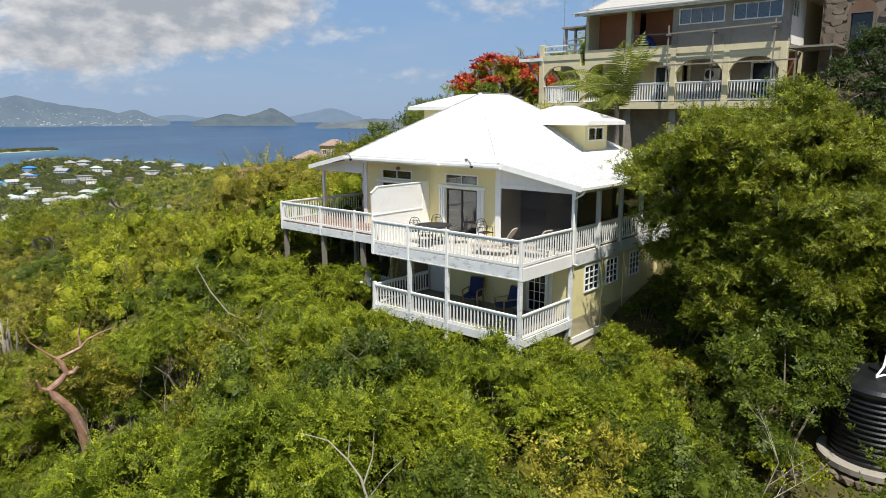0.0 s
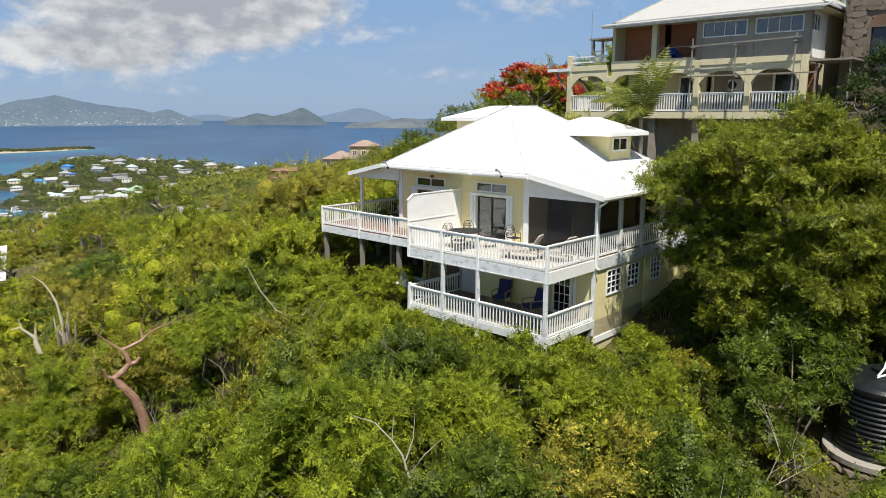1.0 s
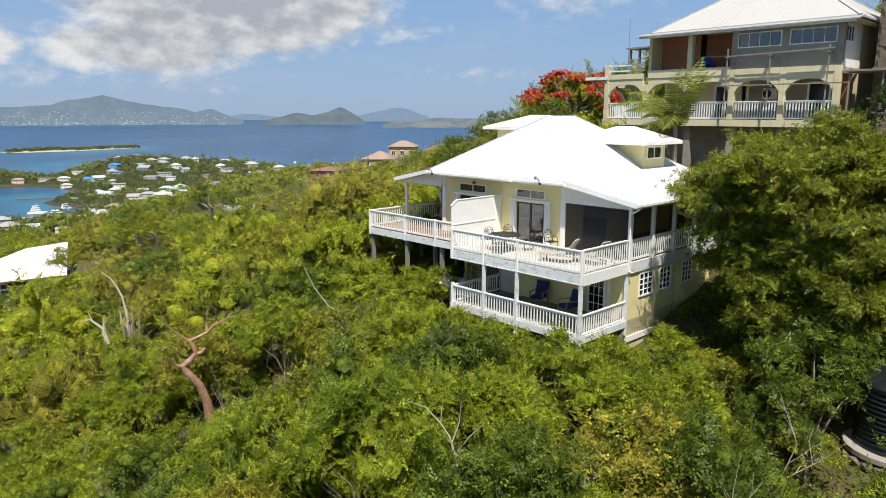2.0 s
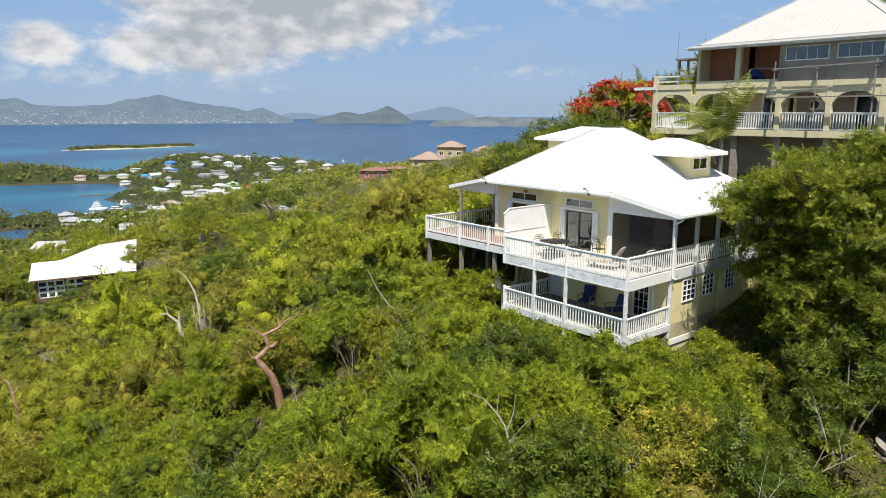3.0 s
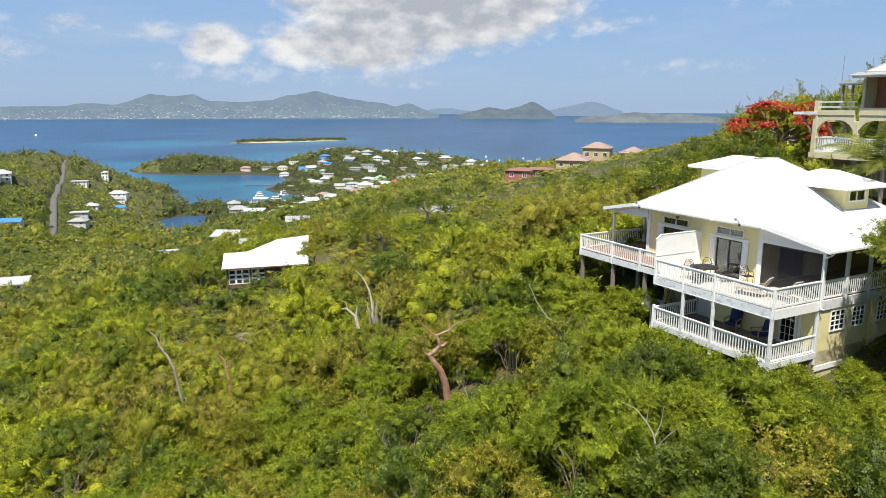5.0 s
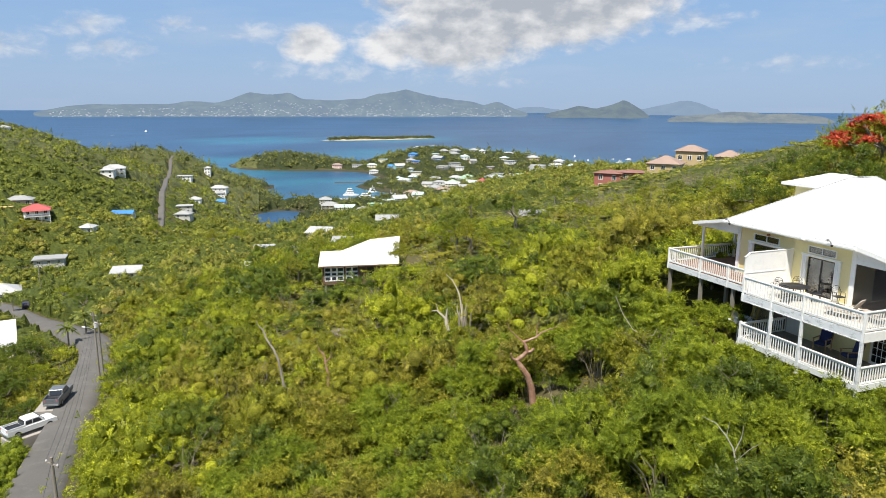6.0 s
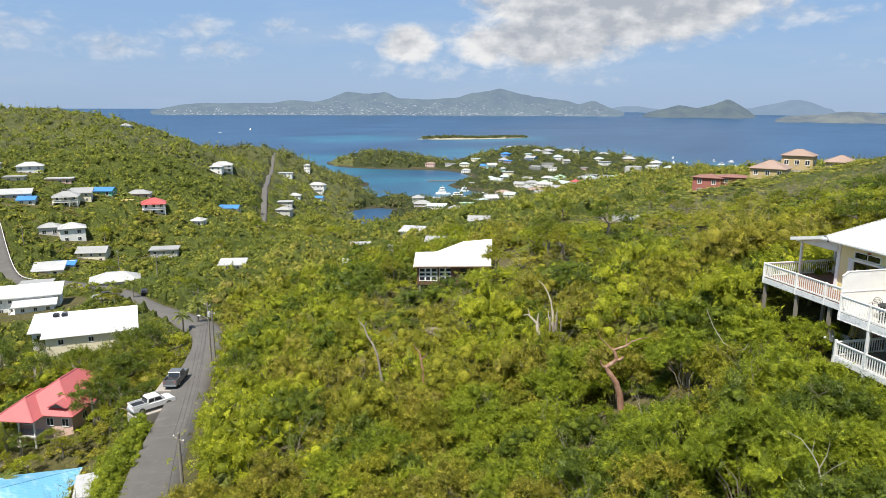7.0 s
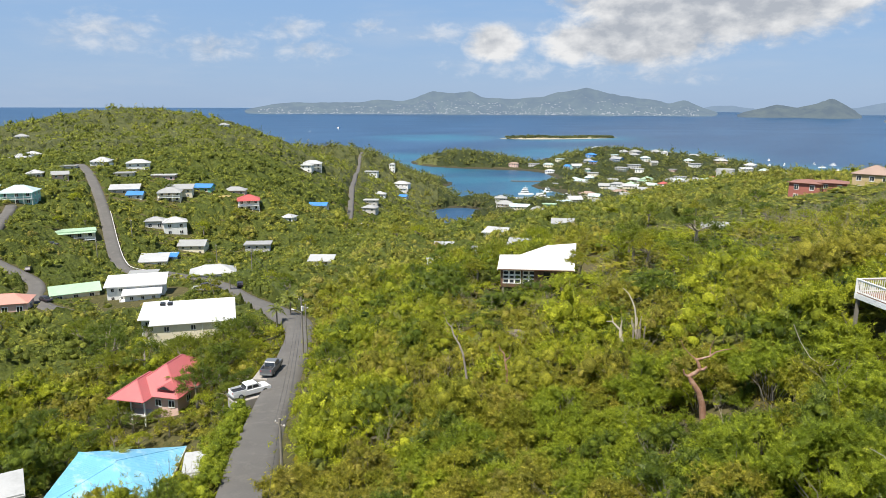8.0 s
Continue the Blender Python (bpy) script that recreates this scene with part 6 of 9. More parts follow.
# ---------------------------------------------------------------- nearer houses
def white_roof_house():
    """The long cream house with a broad white roof by the road, and its white neighbour."""
    h = thing("house", pose(-132.0, 51.0, 52.0, 0, 0, 58) @ Matrix.Scale(0.74, 4), "cream two-storey house with a broad white roof", "house")
    CLEARINGS.extend([(-132, 51, 10), (-138, 45, 8), (-124, 54, 6)])
    part("wall", box(-10.5, 10.5, -5.5, 6.0, -4.0, 6.0), M["wall_cream"], h)
    part("roof", slab([(-11.5, -6.1, 6.0), (11.5, -6.1, 6.0), (11.2, 7.0, 9.0), (-11.2, 7.0, 9.0)], 0.25), M["roof_white"], h, "broad white sloping roof")
    part("gable", prism([(-5.5, 6.0), (6.0, 6.0), (6.0, 8.6)], "x", -10.4, 10.4), M["wall_cream"], h)
    part("roof_wing", slab([(-15.0, -1.5, 6.4), (-9.0, -3.0, 6.6), (-7.5, 9.0, 8.8), (-14.5, 9.0, 8.6)], 0.25), M["roof_white"], h)
    part("wall", box(-14.2, -10.5, 0.0, 8.0, -4.0, 6.3), M["wall_white"], h)
    for x in (-7.0, 0.0, 6.5):
        far_window(h, x, -5.54, 4.4, 0, 1.1)
    for x in (-3.0, 3.5, 8.2):
        far_window(h, x, -5.54, 1.4, 0, 1.0)
    for x in (-12.6,):
        far_window(h, x, -0.04, 4.6, 0, 1.0)
    gut = part("gutter", box(-11.5, 11.5, -6.25, -6.1, 5.75, 5.95), M["wall_white"], h)
    part("downspout", tube([(2.4, -6.15, 5.8), (2.4, -5.6, 5.2), (2.4, -5.6, 0.0)], [0.06] * 3, 7), M["wall_white"], gut)
    for x in (-9.5, -7.5):
        part("solar_heater", box(x, x + 1.3, 4.2, 6.2, 8.6, 9.1), M["black_metal"], h)
    w = thing("house", pose(-193.5, 67.5, 44.8, 0, 0, 60) @ Matrix.Scale(0.72, 4), "white apartment house with flat white roofs and balconies", "house")
    CLEARINGS.extend([(-193, 69, 11), (-196, 62, 8), (-186, 70, 8), (-183, 61, 6), (-186, 55, 6)])
    part("wall", box(-13, 8, -5, 7, -4.0, 7.0), M["wall_white"], w)
    part("roof", slab([(-14, -6.2, 7.0), (9, -6.2, 7.0), (9, 8, 8.6), (-14, 8, 8.6)], 0.3), M["roof_white"], w)
    part("wall", box(-6, 6.5, -11, -5, -5.0, 4.8), M["wall_white"], w)
    part("roof", slab([(-7, -12, 4.8), (7.5, -12, 4.8), (7.5, -5, 5.9), (-7, -5, 5.9)], 0.3), M["roof_white"], w)
    part("wall", box(-5.98, 6.48, -5.2, -5.0, 4.8, 5.6), M["wall_white"], w)
    for x in (-11, -8, 3, 6.5):
        far_window(w, x, -5.05, 5.4, 0, 1.0)
    for x in (-11, -8):
        far_window(w, x, -5.05, 2.0, 0, 1.0)
    for z in (0.0, 3.2):
        for x in (-3.5, 0.5, 4.5):
            far_window(w, x, -11.05, z, 0, 1.0)
        bal = part("balcony", box(-8.0, -6.0, -11.0, -6.5, z - 1.35, z - 1.2), M["wall_white"], w)
        part("rail", box(-8.0, -7.92, -11.0, -6.5, z - 1.2, z - 0.3), M["wall_white"], bal)


white_roof_house()


def seamed_roof(parent, name, bm, c, r, mat, step=0.6):
    rf = part(name, bm, M[mat], parent)
    seams(rf, (c[0], c[1], r[1], r[0]), step, mat)
    seams(rf, (c[1], c[2], r[1], r[1]), step, mat)
    seams(rf, (c[3], c[0], r[0], r[0]), step, mat)
    for a, b in ((c[0], r[0]), (c[1], r[1]), (c[2], r[1]), (c[3], r[0]), (r[0], r[1])):
        part("ridge_cap", beam(a, b, 0.25, 0.1), M[mat], rf)
    return rf


def red_roof_house():
    h = thing("house", pose(-99.9, 29.3, 54.4, 0, 0, 30) @ Matrix.Scale(0.88, 4), "house with a red standing-seam hip roof among trees", "house")
    CLEARINGS.extend([(-99, 26.5, 5.5), (-104, 35.5, 5.5)])
    part("wall", box(-4.8, 4.8, -4.2, 9.6, -4.0, 3.0), M["wall_pink"], h)
    part("veranda_floor", box(-5.6, 0.0, -6.6, -4.2, -0.3, 0.0), M["wall_grey"], h)
    for x in (-5.4, -2.8, -0.2):
        part("veranda_post", box(x - 0.1, x + 0.1, -6.5, -6.3, -3.0, 2.9), M["wall_white"], h)
    bm, c, r = hip_roof(-5.6, 5.6, -5.2, 10.6, 3.0, 3.9, "y", cut=5.5)
    seamed_roof(h, "roof", bm, (c[3], c[0], c[1], c[2]), (r[1], r[0]), "roof_red")
    bm, c, r = hip_roof(-6.5, 0.6, -7.6, 3.0, 2.9, 2.5, "y", cut=3.4)
    seamed_roof(h, "roof_wing", bm, (c[3], c[0], c[1], c[2]), (r[1], r[0]), "roof_red")
    part("roof_gable", prism([(0.9, 4.1), (4.3, 4.1), (2.6, 5.0)], "y", -4.6, -1.0), M["roof_red"], h)
    part("gable_vent", prism([(1.4, 4.15), (3.8, 4.15), (2.6, 4.8)], "y", -4.66, -4.61), M["far_glass"], h)
    for x in (-3.0, 1.0, 3.6):
        far_window(h, x, -4.24, 1.5, 0, 1.0)
    for y in (-1.0, 4.0, 8.0):
        far_window(h, 4.84, y, 1.5, 90, 1.0)


red_roof_house()


def blue_roof_house():
    h = thing("house", pose(-82.5, 13.9, 51.3, 0, 0, 50), "house with a wide pale blue hip roof", "house")
    CLEARINGS.extend([(-82.5, 13.9, 11.5), (-72, 12, 4.5), (-76, 6, 4.5), (-62, 12.5, 3.0)])
    a, b = 7.0, 7.0
    part("wall", box(-a + 1.2, a - 1.2, -b + 1.2, b - 1.2, -4.0, 3.2), M["wall_cream"], h)
    bm, c, r = hip_roof(-a, a, -b, b, 3.2, 2.0, "y", cut=a * 0.95)
    roof = part("roof", bm, M["roof_tarp"], h, "pale blue roof with whitish streaks")
    seams(roof, (c[1], c[2], r[1], r[0]), 0.6, "roof_tarp")
    seams(roof, (c[2], c[3], r[1], r[1]), 0.6, "roof_tarp")
    seams(roof, (c[3], c[0], r[0], r[1]), 0.6, "roof_tarp")
    seams(roof, (c[0], c[1], r[0], r[0]), 0.6, "roof_tarp")
    for p, q in ((c[0], r[0]), (c[1], r[0]), (c[2], r[1]), (c[3], r[1]), (r[0], r[1])):
        part("ridge_cap", beam(p, q, 0.25, 0.08), M["roof_tarp"], roof)
    part("fascia", box(a, a + 0.06, -b, b, 2.9, 3.2), M["wall_white"], h)
    part("fascia", box(-a, a, -b - 0.06, -b, 2.9, 3.2), M["wall_white"], h)
    for y in (-4, 0, 4):
        far_window(h, a - 1.16, y, 1.6, 90, 1.1)
    for x in (-3, 3):
        far_window(h, x, -b + 1.16, 1.6, 0, 1.1)
    cottage(-61.0, 13.8, 1.9, 4.6, 2.0, 58, "white", "white", 1, "flat", base=62.6, overhang=0.2, label="small white flat-roofed shed", windows=False)
    cottage(-88.2, 1.0, 7, 6, 3.4, 75, "white", "white", 1, "flat", base=52.6)


blue_roof_house()


def timber_house():
    """The house on posts in the scrub, with white gridded windows."""
    h = thing("timber_house", pose(-58.3, 69.6, 71.5, 0, 0, 38), "brown timber house on posts with a white roof", "house")
    CLEARINGS.extend([(-58, 69.5, 6.5), (-54, 73, 6), (-55.8, 65.0, 3.6), (-58.0, 62.8, 3.6)])
    zf, ze = 2.4, 5.1
    part("wall", wall_with_holes("x", -5.2, 4.8, -3.2, 0.15, zf, ze, [(-4.8, -2.3, zf + 0.45, ze - 0.45), (-1.8, -0.2, zf + 0.45, ze - 0.45), (1.2, 2.2, zf + 0.9, ze - 0.5)]), M["brown_wood"], h)
    for x in (-5.2, 4.65):
        part("wall", box(x, x + 0.15, -3.05, 5.0, zf, ze), M["brown_wood"], h)
    part("wall", box(-5.05, 4.65, 4.85, 5.0, zf, ze), M["brown_wood"], h)
    part("floor", box(-5.2, 4.8, -3.2, 5.0, zf - 0.25, zf), M["brown_wood"], h)
    for x in (-5.0, -2.0, -0.1, 1.0):
        part("wall_post", box(x - 0.09, x + 0.09, -3.32, -3.2, zf, ze + 0.2), M["brown_wood"], h)
    window("window", h, "x", -4.8, -2.3, zf + 0.45, ze - 0.45, -3.2, -1, 3, 3, 0.12, glass="far_glass", bar=0.24)
    window("window", h, "x", -1.8, -0.2, zf + 0.45, ze - 0.45, -3.2, -1, 2, 3, 0.12, glass="far_glass", bar=0.24)
    window("window", h, "x", 1.2, 2.2, zf + 0.9, ze - 0.5, -3.2, -1, 1, 2, 0.08, mat="brown_wood", glass="far_glass")
    for x in (-4.8, -1.6, 1.5, 4.5):
        for y in (-3.0, 1.0, 4.6):
            part("post", box(x - 0.14, x + 0.14, y - 0.14, y + 0.14, -2.5, zf), M["grey_wood"], h)
    part("roof", slab([(-5.75, -3.75, 5.16), (5.75, -3.75, 5.16), (6.62, 3.06, 7.88), (2.09, 2.41, 7.62), (-2.28, -0.22, 6.57), (-5.4, -0.31, 6.53)], 0.16), M["roof_white"], h, "white sloping metal roof")
    seam_bm = bmesh.new()
    for i in range(14):
        x = -4.9 + i * 0.78
        top = -0.4 if x < -2.4 else min(2.3, -0.3 + (x + 2.28) * 0.6) if x < 2.1 else 2.5
        beam((x, -3.7, 5.2), (x, top, 5.2 + (top + 3.7) * 0.4), 0.04, 0.05, seam_bm)
    part("roof_seam", seam_bm, M["roof_white"], h)
    part("fascia", box(-5.78, 5.78, -3.8, -3.75, 4.92, 5.15), M["white_paint"], h)
    part("gable", prism([(-3.05, ze), (2.2, ze), (2.2, ze + 2.1)], "x", 4.5, 4.62), M["brown_wood"], h)
    part("gutter", box(-5.7, 5.7, -3.92, -3.81, 4.96, 5.08), M["brown_wood"], h)


timber_house()

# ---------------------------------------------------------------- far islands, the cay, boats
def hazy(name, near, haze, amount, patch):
    """Distant land: its own colour, with a blue glow mixed in as painted air haze."""
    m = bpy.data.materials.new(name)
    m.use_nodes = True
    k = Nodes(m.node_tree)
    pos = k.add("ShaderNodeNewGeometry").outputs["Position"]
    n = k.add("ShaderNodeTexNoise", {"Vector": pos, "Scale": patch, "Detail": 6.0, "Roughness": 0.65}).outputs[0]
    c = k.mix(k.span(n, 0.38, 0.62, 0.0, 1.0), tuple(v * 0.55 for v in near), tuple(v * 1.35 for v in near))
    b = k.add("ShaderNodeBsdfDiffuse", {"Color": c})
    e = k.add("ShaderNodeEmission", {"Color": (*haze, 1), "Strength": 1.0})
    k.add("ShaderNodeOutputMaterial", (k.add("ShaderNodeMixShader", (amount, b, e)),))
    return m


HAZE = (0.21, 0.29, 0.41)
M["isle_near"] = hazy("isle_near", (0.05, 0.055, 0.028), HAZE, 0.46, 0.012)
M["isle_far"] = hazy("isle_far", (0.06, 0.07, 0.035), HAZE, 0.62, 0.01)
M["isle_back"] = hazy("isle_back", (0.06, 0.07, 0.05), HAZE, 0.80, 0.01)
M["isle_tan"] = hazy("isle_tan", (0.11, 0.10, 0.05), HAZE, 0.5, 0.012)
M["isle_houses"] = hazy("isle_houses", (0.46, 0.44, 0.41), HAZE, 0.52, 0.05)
EYE_Z = 97.5


def island(name, label, az0, az1, r, peaks, material, depth=300.0, shore=-0.6, rough=0.05, seed=0, end=0.12):
    """A far island as a solid range of hills: peaks are (azimuth, height in degrees)."""
    n, m = 170, 16
    z0 = float(sea_level(r))
    # the summits joined by a rounded ridge line
    at = np.linspace(az0, az1, 400)
    tops = sorted(peaks)
    ridge = np.interp(at, [p[0] for p in tops], [p[1] for p in tops])
    soft = np.exp(-((at[:, None] - at[None]) / 0.2) ** 2)
    line = at, (soft @ ridge) / soft.sum(1)
    verts = []
    for j in range(m):
        q = j / (m - 1)
        for i in range(n):
            u = i / (n - 1)
            az = az0 + (az1 - az0) * u
            e = float(np.interp(az, line[0], line[1]))
            rise = max(0.0, math.tan(radians(e)) * r + EYE_Z - z0)
            rise *= 1 + rough * noise.fractal((az * 1.3, q * 3.0, seed), 0.9, 2.1, 5)
            cover = min(1.0, u / end, (1 - u) / end) ** 0.6 if 0 < u < 1 else 0.0
            back = math.sin(math.pi * min(1.0, 0.01 + q * 0.62)) ** 1.15
            spur = 0.75 + 0.5 * noise.fractal((az * 0.9, q * 1.6, seed + 5.0), 1.0, 2.0, 4) * (1 - q)
            h = rise * cover * back * (spur if q < 0.7 else 1.0)
            rr = r + depth * (q - 0.3) + 40 * noise.noise((az * 0.8, 0.0, seed))
            verts.append((-math.sin(radians(az)) * rr, math.cos(radians(az)) * rr, float(sea_level(rr)) - 2.0 + max(0.0, h)))
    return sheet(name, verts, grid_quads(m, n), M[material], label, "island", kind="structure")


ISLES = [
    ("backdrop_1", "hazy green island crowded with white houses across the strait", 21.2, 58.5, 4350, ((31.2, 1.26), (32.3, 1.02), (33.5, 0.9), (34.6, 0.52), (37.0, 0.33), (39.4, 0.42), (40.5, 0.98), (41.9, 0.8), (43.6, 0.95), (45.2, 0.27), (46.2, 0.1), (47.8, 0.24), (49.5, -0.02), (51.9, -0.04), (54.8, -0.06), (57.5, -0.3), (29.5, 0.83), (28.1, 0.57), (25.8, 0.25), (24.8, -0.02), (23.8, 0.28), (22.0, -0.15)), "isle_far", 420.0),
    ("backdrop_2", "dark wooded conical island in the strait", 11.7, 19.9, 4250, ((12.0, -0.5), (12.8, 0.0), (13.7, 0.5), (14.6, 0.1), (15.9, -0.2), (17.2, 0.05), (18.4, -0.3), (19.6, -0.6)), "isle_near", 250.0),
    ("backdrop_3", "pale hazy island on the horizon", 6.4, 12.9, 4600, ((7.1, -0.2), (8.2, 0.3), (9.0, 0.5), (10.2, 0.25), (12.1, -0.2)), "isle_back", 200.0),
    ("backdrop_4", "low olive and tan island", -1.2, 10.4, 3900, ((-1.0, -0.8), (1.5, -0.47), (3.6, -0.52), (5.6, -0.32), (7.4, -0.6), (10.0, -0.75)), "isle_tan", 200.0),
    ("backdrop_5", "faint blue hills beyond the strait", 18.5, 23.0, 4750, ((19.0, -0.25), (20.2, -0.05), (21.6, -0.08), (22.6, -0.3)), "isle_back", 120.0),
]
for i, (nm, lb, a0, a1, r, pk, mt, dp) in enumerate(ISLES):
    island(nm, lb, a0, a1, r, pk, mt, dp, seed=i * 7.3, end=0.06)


def island_houses():
    """The white specks of the far town: houses past counting."""
    rng = np.random.default_rng(9)
    dep = bpy.context.evaluated_depsgraph_get()
    dep.update()
    verts, faces = [], []
    n = 0
    while n < 760:
        az = rng.uniform(22.5, 57.5)
        rr = 4350 + (rng.uniform(-125, -70) if rng.random() < 0.45 else rng.uniform(-125, 95)) + rng.normal() * 8
        x, y = -math.sin(radians(az)) * rr, math.cos(radians(az)) * rr
        if rng.random() > 0.3 + 0.7 * (0.5 + 0.5 * noise.noise((az * 0.6, rr * 0.012, 2.0))):
            continue
        hit, loc, _, _, ob, _ = scene.ray_cast(dep, (x, y, 900), (0, 0, -1))
        if not hit or not ob.name.startswith("backdrop") or loc.z < float(sea_level(rr)) + 1.0:
            continue
        n += 1
        w, h = rng.uniform(2.0, 5.0), rng.uniform(1.5, 2.6)
        k = len(verts)
        for dz in (-1.0, h):
            for dx, dy in ((-w, -3), (w, -3), (w, 3), (-w, 3)):
                verts.append((x + dx * math.cos(radians(az)) - dy * math.sin(radians(az)), y + dx * math.sin(radians(az)) + dy * math.cos(radians(az)), loc.z + dz))
        faces += [(k, k + 1, k + 5, k + 4), (k + 1, k + 2, k + 6, k + 5), (k + 2, k + 3, k + 7, k + 6), (k + 3, k, k + 4, k + 7), (k + 4, k + 5, k + 6, k + 7)]
    me = quad_mesh("far_town", verts, faces)
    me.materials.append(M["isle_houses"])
    tagged(new("far_town", me), "white houses sprinkled over the far island", "town", kind="stuff")


island_houses()


def cay():
    """The flat sandy cay with its trees."""
    n, m = 60, 9
    verts = []
    for j in range(m):
        for i in range(n):
            u, q = i / (n - 1), j / (m - 1) * 2 - 1
            x = -1260 + 240 * u + 20 * math.sin(u * 5)
            y = 1590 + 330 * u
            half = 34 * math.sin(math.pi * u) ** 0.5 + 3
            h = (1 - abs(q) ** 2.2) * (3.0 + 4.5 * math.exp(-((u - 0.25) / 0.2) ** 2) + 2.0 * math.exp(-((u - 0.7) / 0.2) ** 2)) * min(1, 6 * u, 6 * (1 - u))
            verts.append((x - 0.8 * half * q, y + 0.58 * half * q, -0.5 + h))
    M["sand"] = surface("sand", (0.40, 0.35, 0.25), 0.95, 0.15, 0.05, 0.0)
    sheet("islet", verts, grid_quads(m, n), M["sand"], "low sandy cay with green bushes", "island")
    rng = np.random.default_rng(2)
    u = rng.uniform(0.06, 0.93, 900)
    q = rng.uniform(-0.72, 0.45, 900)
    half = 34 * np.sin(np.pi * u) ** 0.5 + 3
    x = -1260 + 240 * u + 20 * np.sin(u * 5) - 0.8 * half * q
    y = 1590 + 330 * u + 0.58 * half * q
    z = (1 - np.abs(q) ** 2.2) * (3.0 + 4.5 * np.exp(-((u - 0.25) / 0.2) ** 2) + 2.0 * np.exp(-((u - 0.7) / 0.2) ** 2)) + 0.5
    p = np.stack([x, y, z], 1)
    p = np.repeat(p, 6, axis=0) + rng.normal(size=(5400, 3)) * (2.2, 2.2, 1.0)
    nn = rng.normal(size=p.shape) * 0.6
    nn[:, 2] += 1
    me = leaf_mesh("cay_bushes", leaf_blades(p, nn, rng.normal(size=p.shape), 4.4, 3.4, rng), M["tuft_cay"])
    tagged(new("cay_bushes", me), "green bushes on the sandy cay", "bushes", kind="stuff")


def boat(x, y, length, turn, cabin, label):
    b = thing("boat", pose(x, y, 0.0, 0, 0, turn), label, "boat", "boats in the harbour")
    L, W = length / 2, length * 0.14
    pts = [(-L, -W), (L * 0.45, -W), (L * 0.8, -W * 0.55), (L, 0), (L * 0.8, W * 0.55), (L * 0.45, W), (-L, W)]
    part("hull", prism(pts, "z", -0.4, length * 0.09), M["white_paint"], b)
    z = length * 0.09
    for i in range(cabin):
        part("deckhouse", box(-L * (0.7 - 0.12 * i), L * (0.35 - 0.1 * i), -W * 0.75, W * 0.75, z, z + 2.0), M["white_paint"], b)
        part("window_band", box(-L * (0.66 - 0.12 * i), L * (0.35 - 0.1 * i) + 0.05, -W * 0.77, W * 0.77, z + 0.9, z + 1.5), M["far_glass"], b)
        z += 2.0
    part("mast", tube([(-L * 0.1, 0, z), (-L * 0.1, 0, z + length * 0.22)], [0.12, 0.06], 6), M["white_paint"], b)
    return b


for bx, by, bl, bt, bc, lab in ((-454, 620, 24, 30, 3, "white three-decked ferry at the dock"), (-421, 604, 30, 15, 2, "white ferry moored at the dock"), (-398, 612, 26, 200, 2, "white ferry with a dark window band"),
                                (-432, 574, 20, 40, 1, "white motor launch in the harbour"), (-448, 655, 18, 70, 2, "white motor yacht in the harbour"), (-410, 640, 16, 10, 1, "small white boat by the jetty")):
    boat(bx, by, bl * 0.72, bt, bc, lab)
rng_boat = np.random.default_rng(6)
for i in range(22):
    bx, by = rng_boat.uniform(-420, -150), rng_boat.uniform(1130, 1330)
    if float(ground(bx, by)) < -1.0:
        boat(bx, by, rng_boat.uniform(8, 14), rng_boat.uniform(0, 360), 1, "small white boat moored offshore")
ferry = boat(-2177, 1749, 24, 119, 2, "white ferry crossing the sound with a foam wake")
part("wake", prism([(-14, -1.5), (-150, -5), (-290, -3), (-290, 3), (-150, 5), (-14, 1.5)], "z", 0.05, 0.12), M["white_paint"], ferry, "white foam wake")
jet = thing("jetty", pose(-530, 731, 0.0, 0, 0, 35), "low grey stone jetty reaching into the bay", "jetty")
part("causeway", box(-24, 24, -2.5, 2.5, -2.0, 0.8), M["stone"], jet)
dock = thing("dock", pose(-392, 598, 0.0, 0, 0, 20), "grey concrete ferry dock in the harbour", "dock")
part("deck", box(-40, 30, -6, 6, -2.0, 1.2), M["raw_concrete"], dock)
cay()


def storage_tank():
    t = thing("storage_tank", pose(-297, 792, 14.0), "pale grey cylindrical water storage tank above the town", "storage tank")
    part("shell", lathe(((10.0, -4.0), (10.0, 14.0), (9.6, 14.3)), 40), M["wall_grey"], t)
    part("roof", lathe(((10.1, 14.2), (0.3, 15.2)), 40), M["roof_far_grey"], t)
    CLEARINGS.append((-297, 792, 12))


storage_tank()


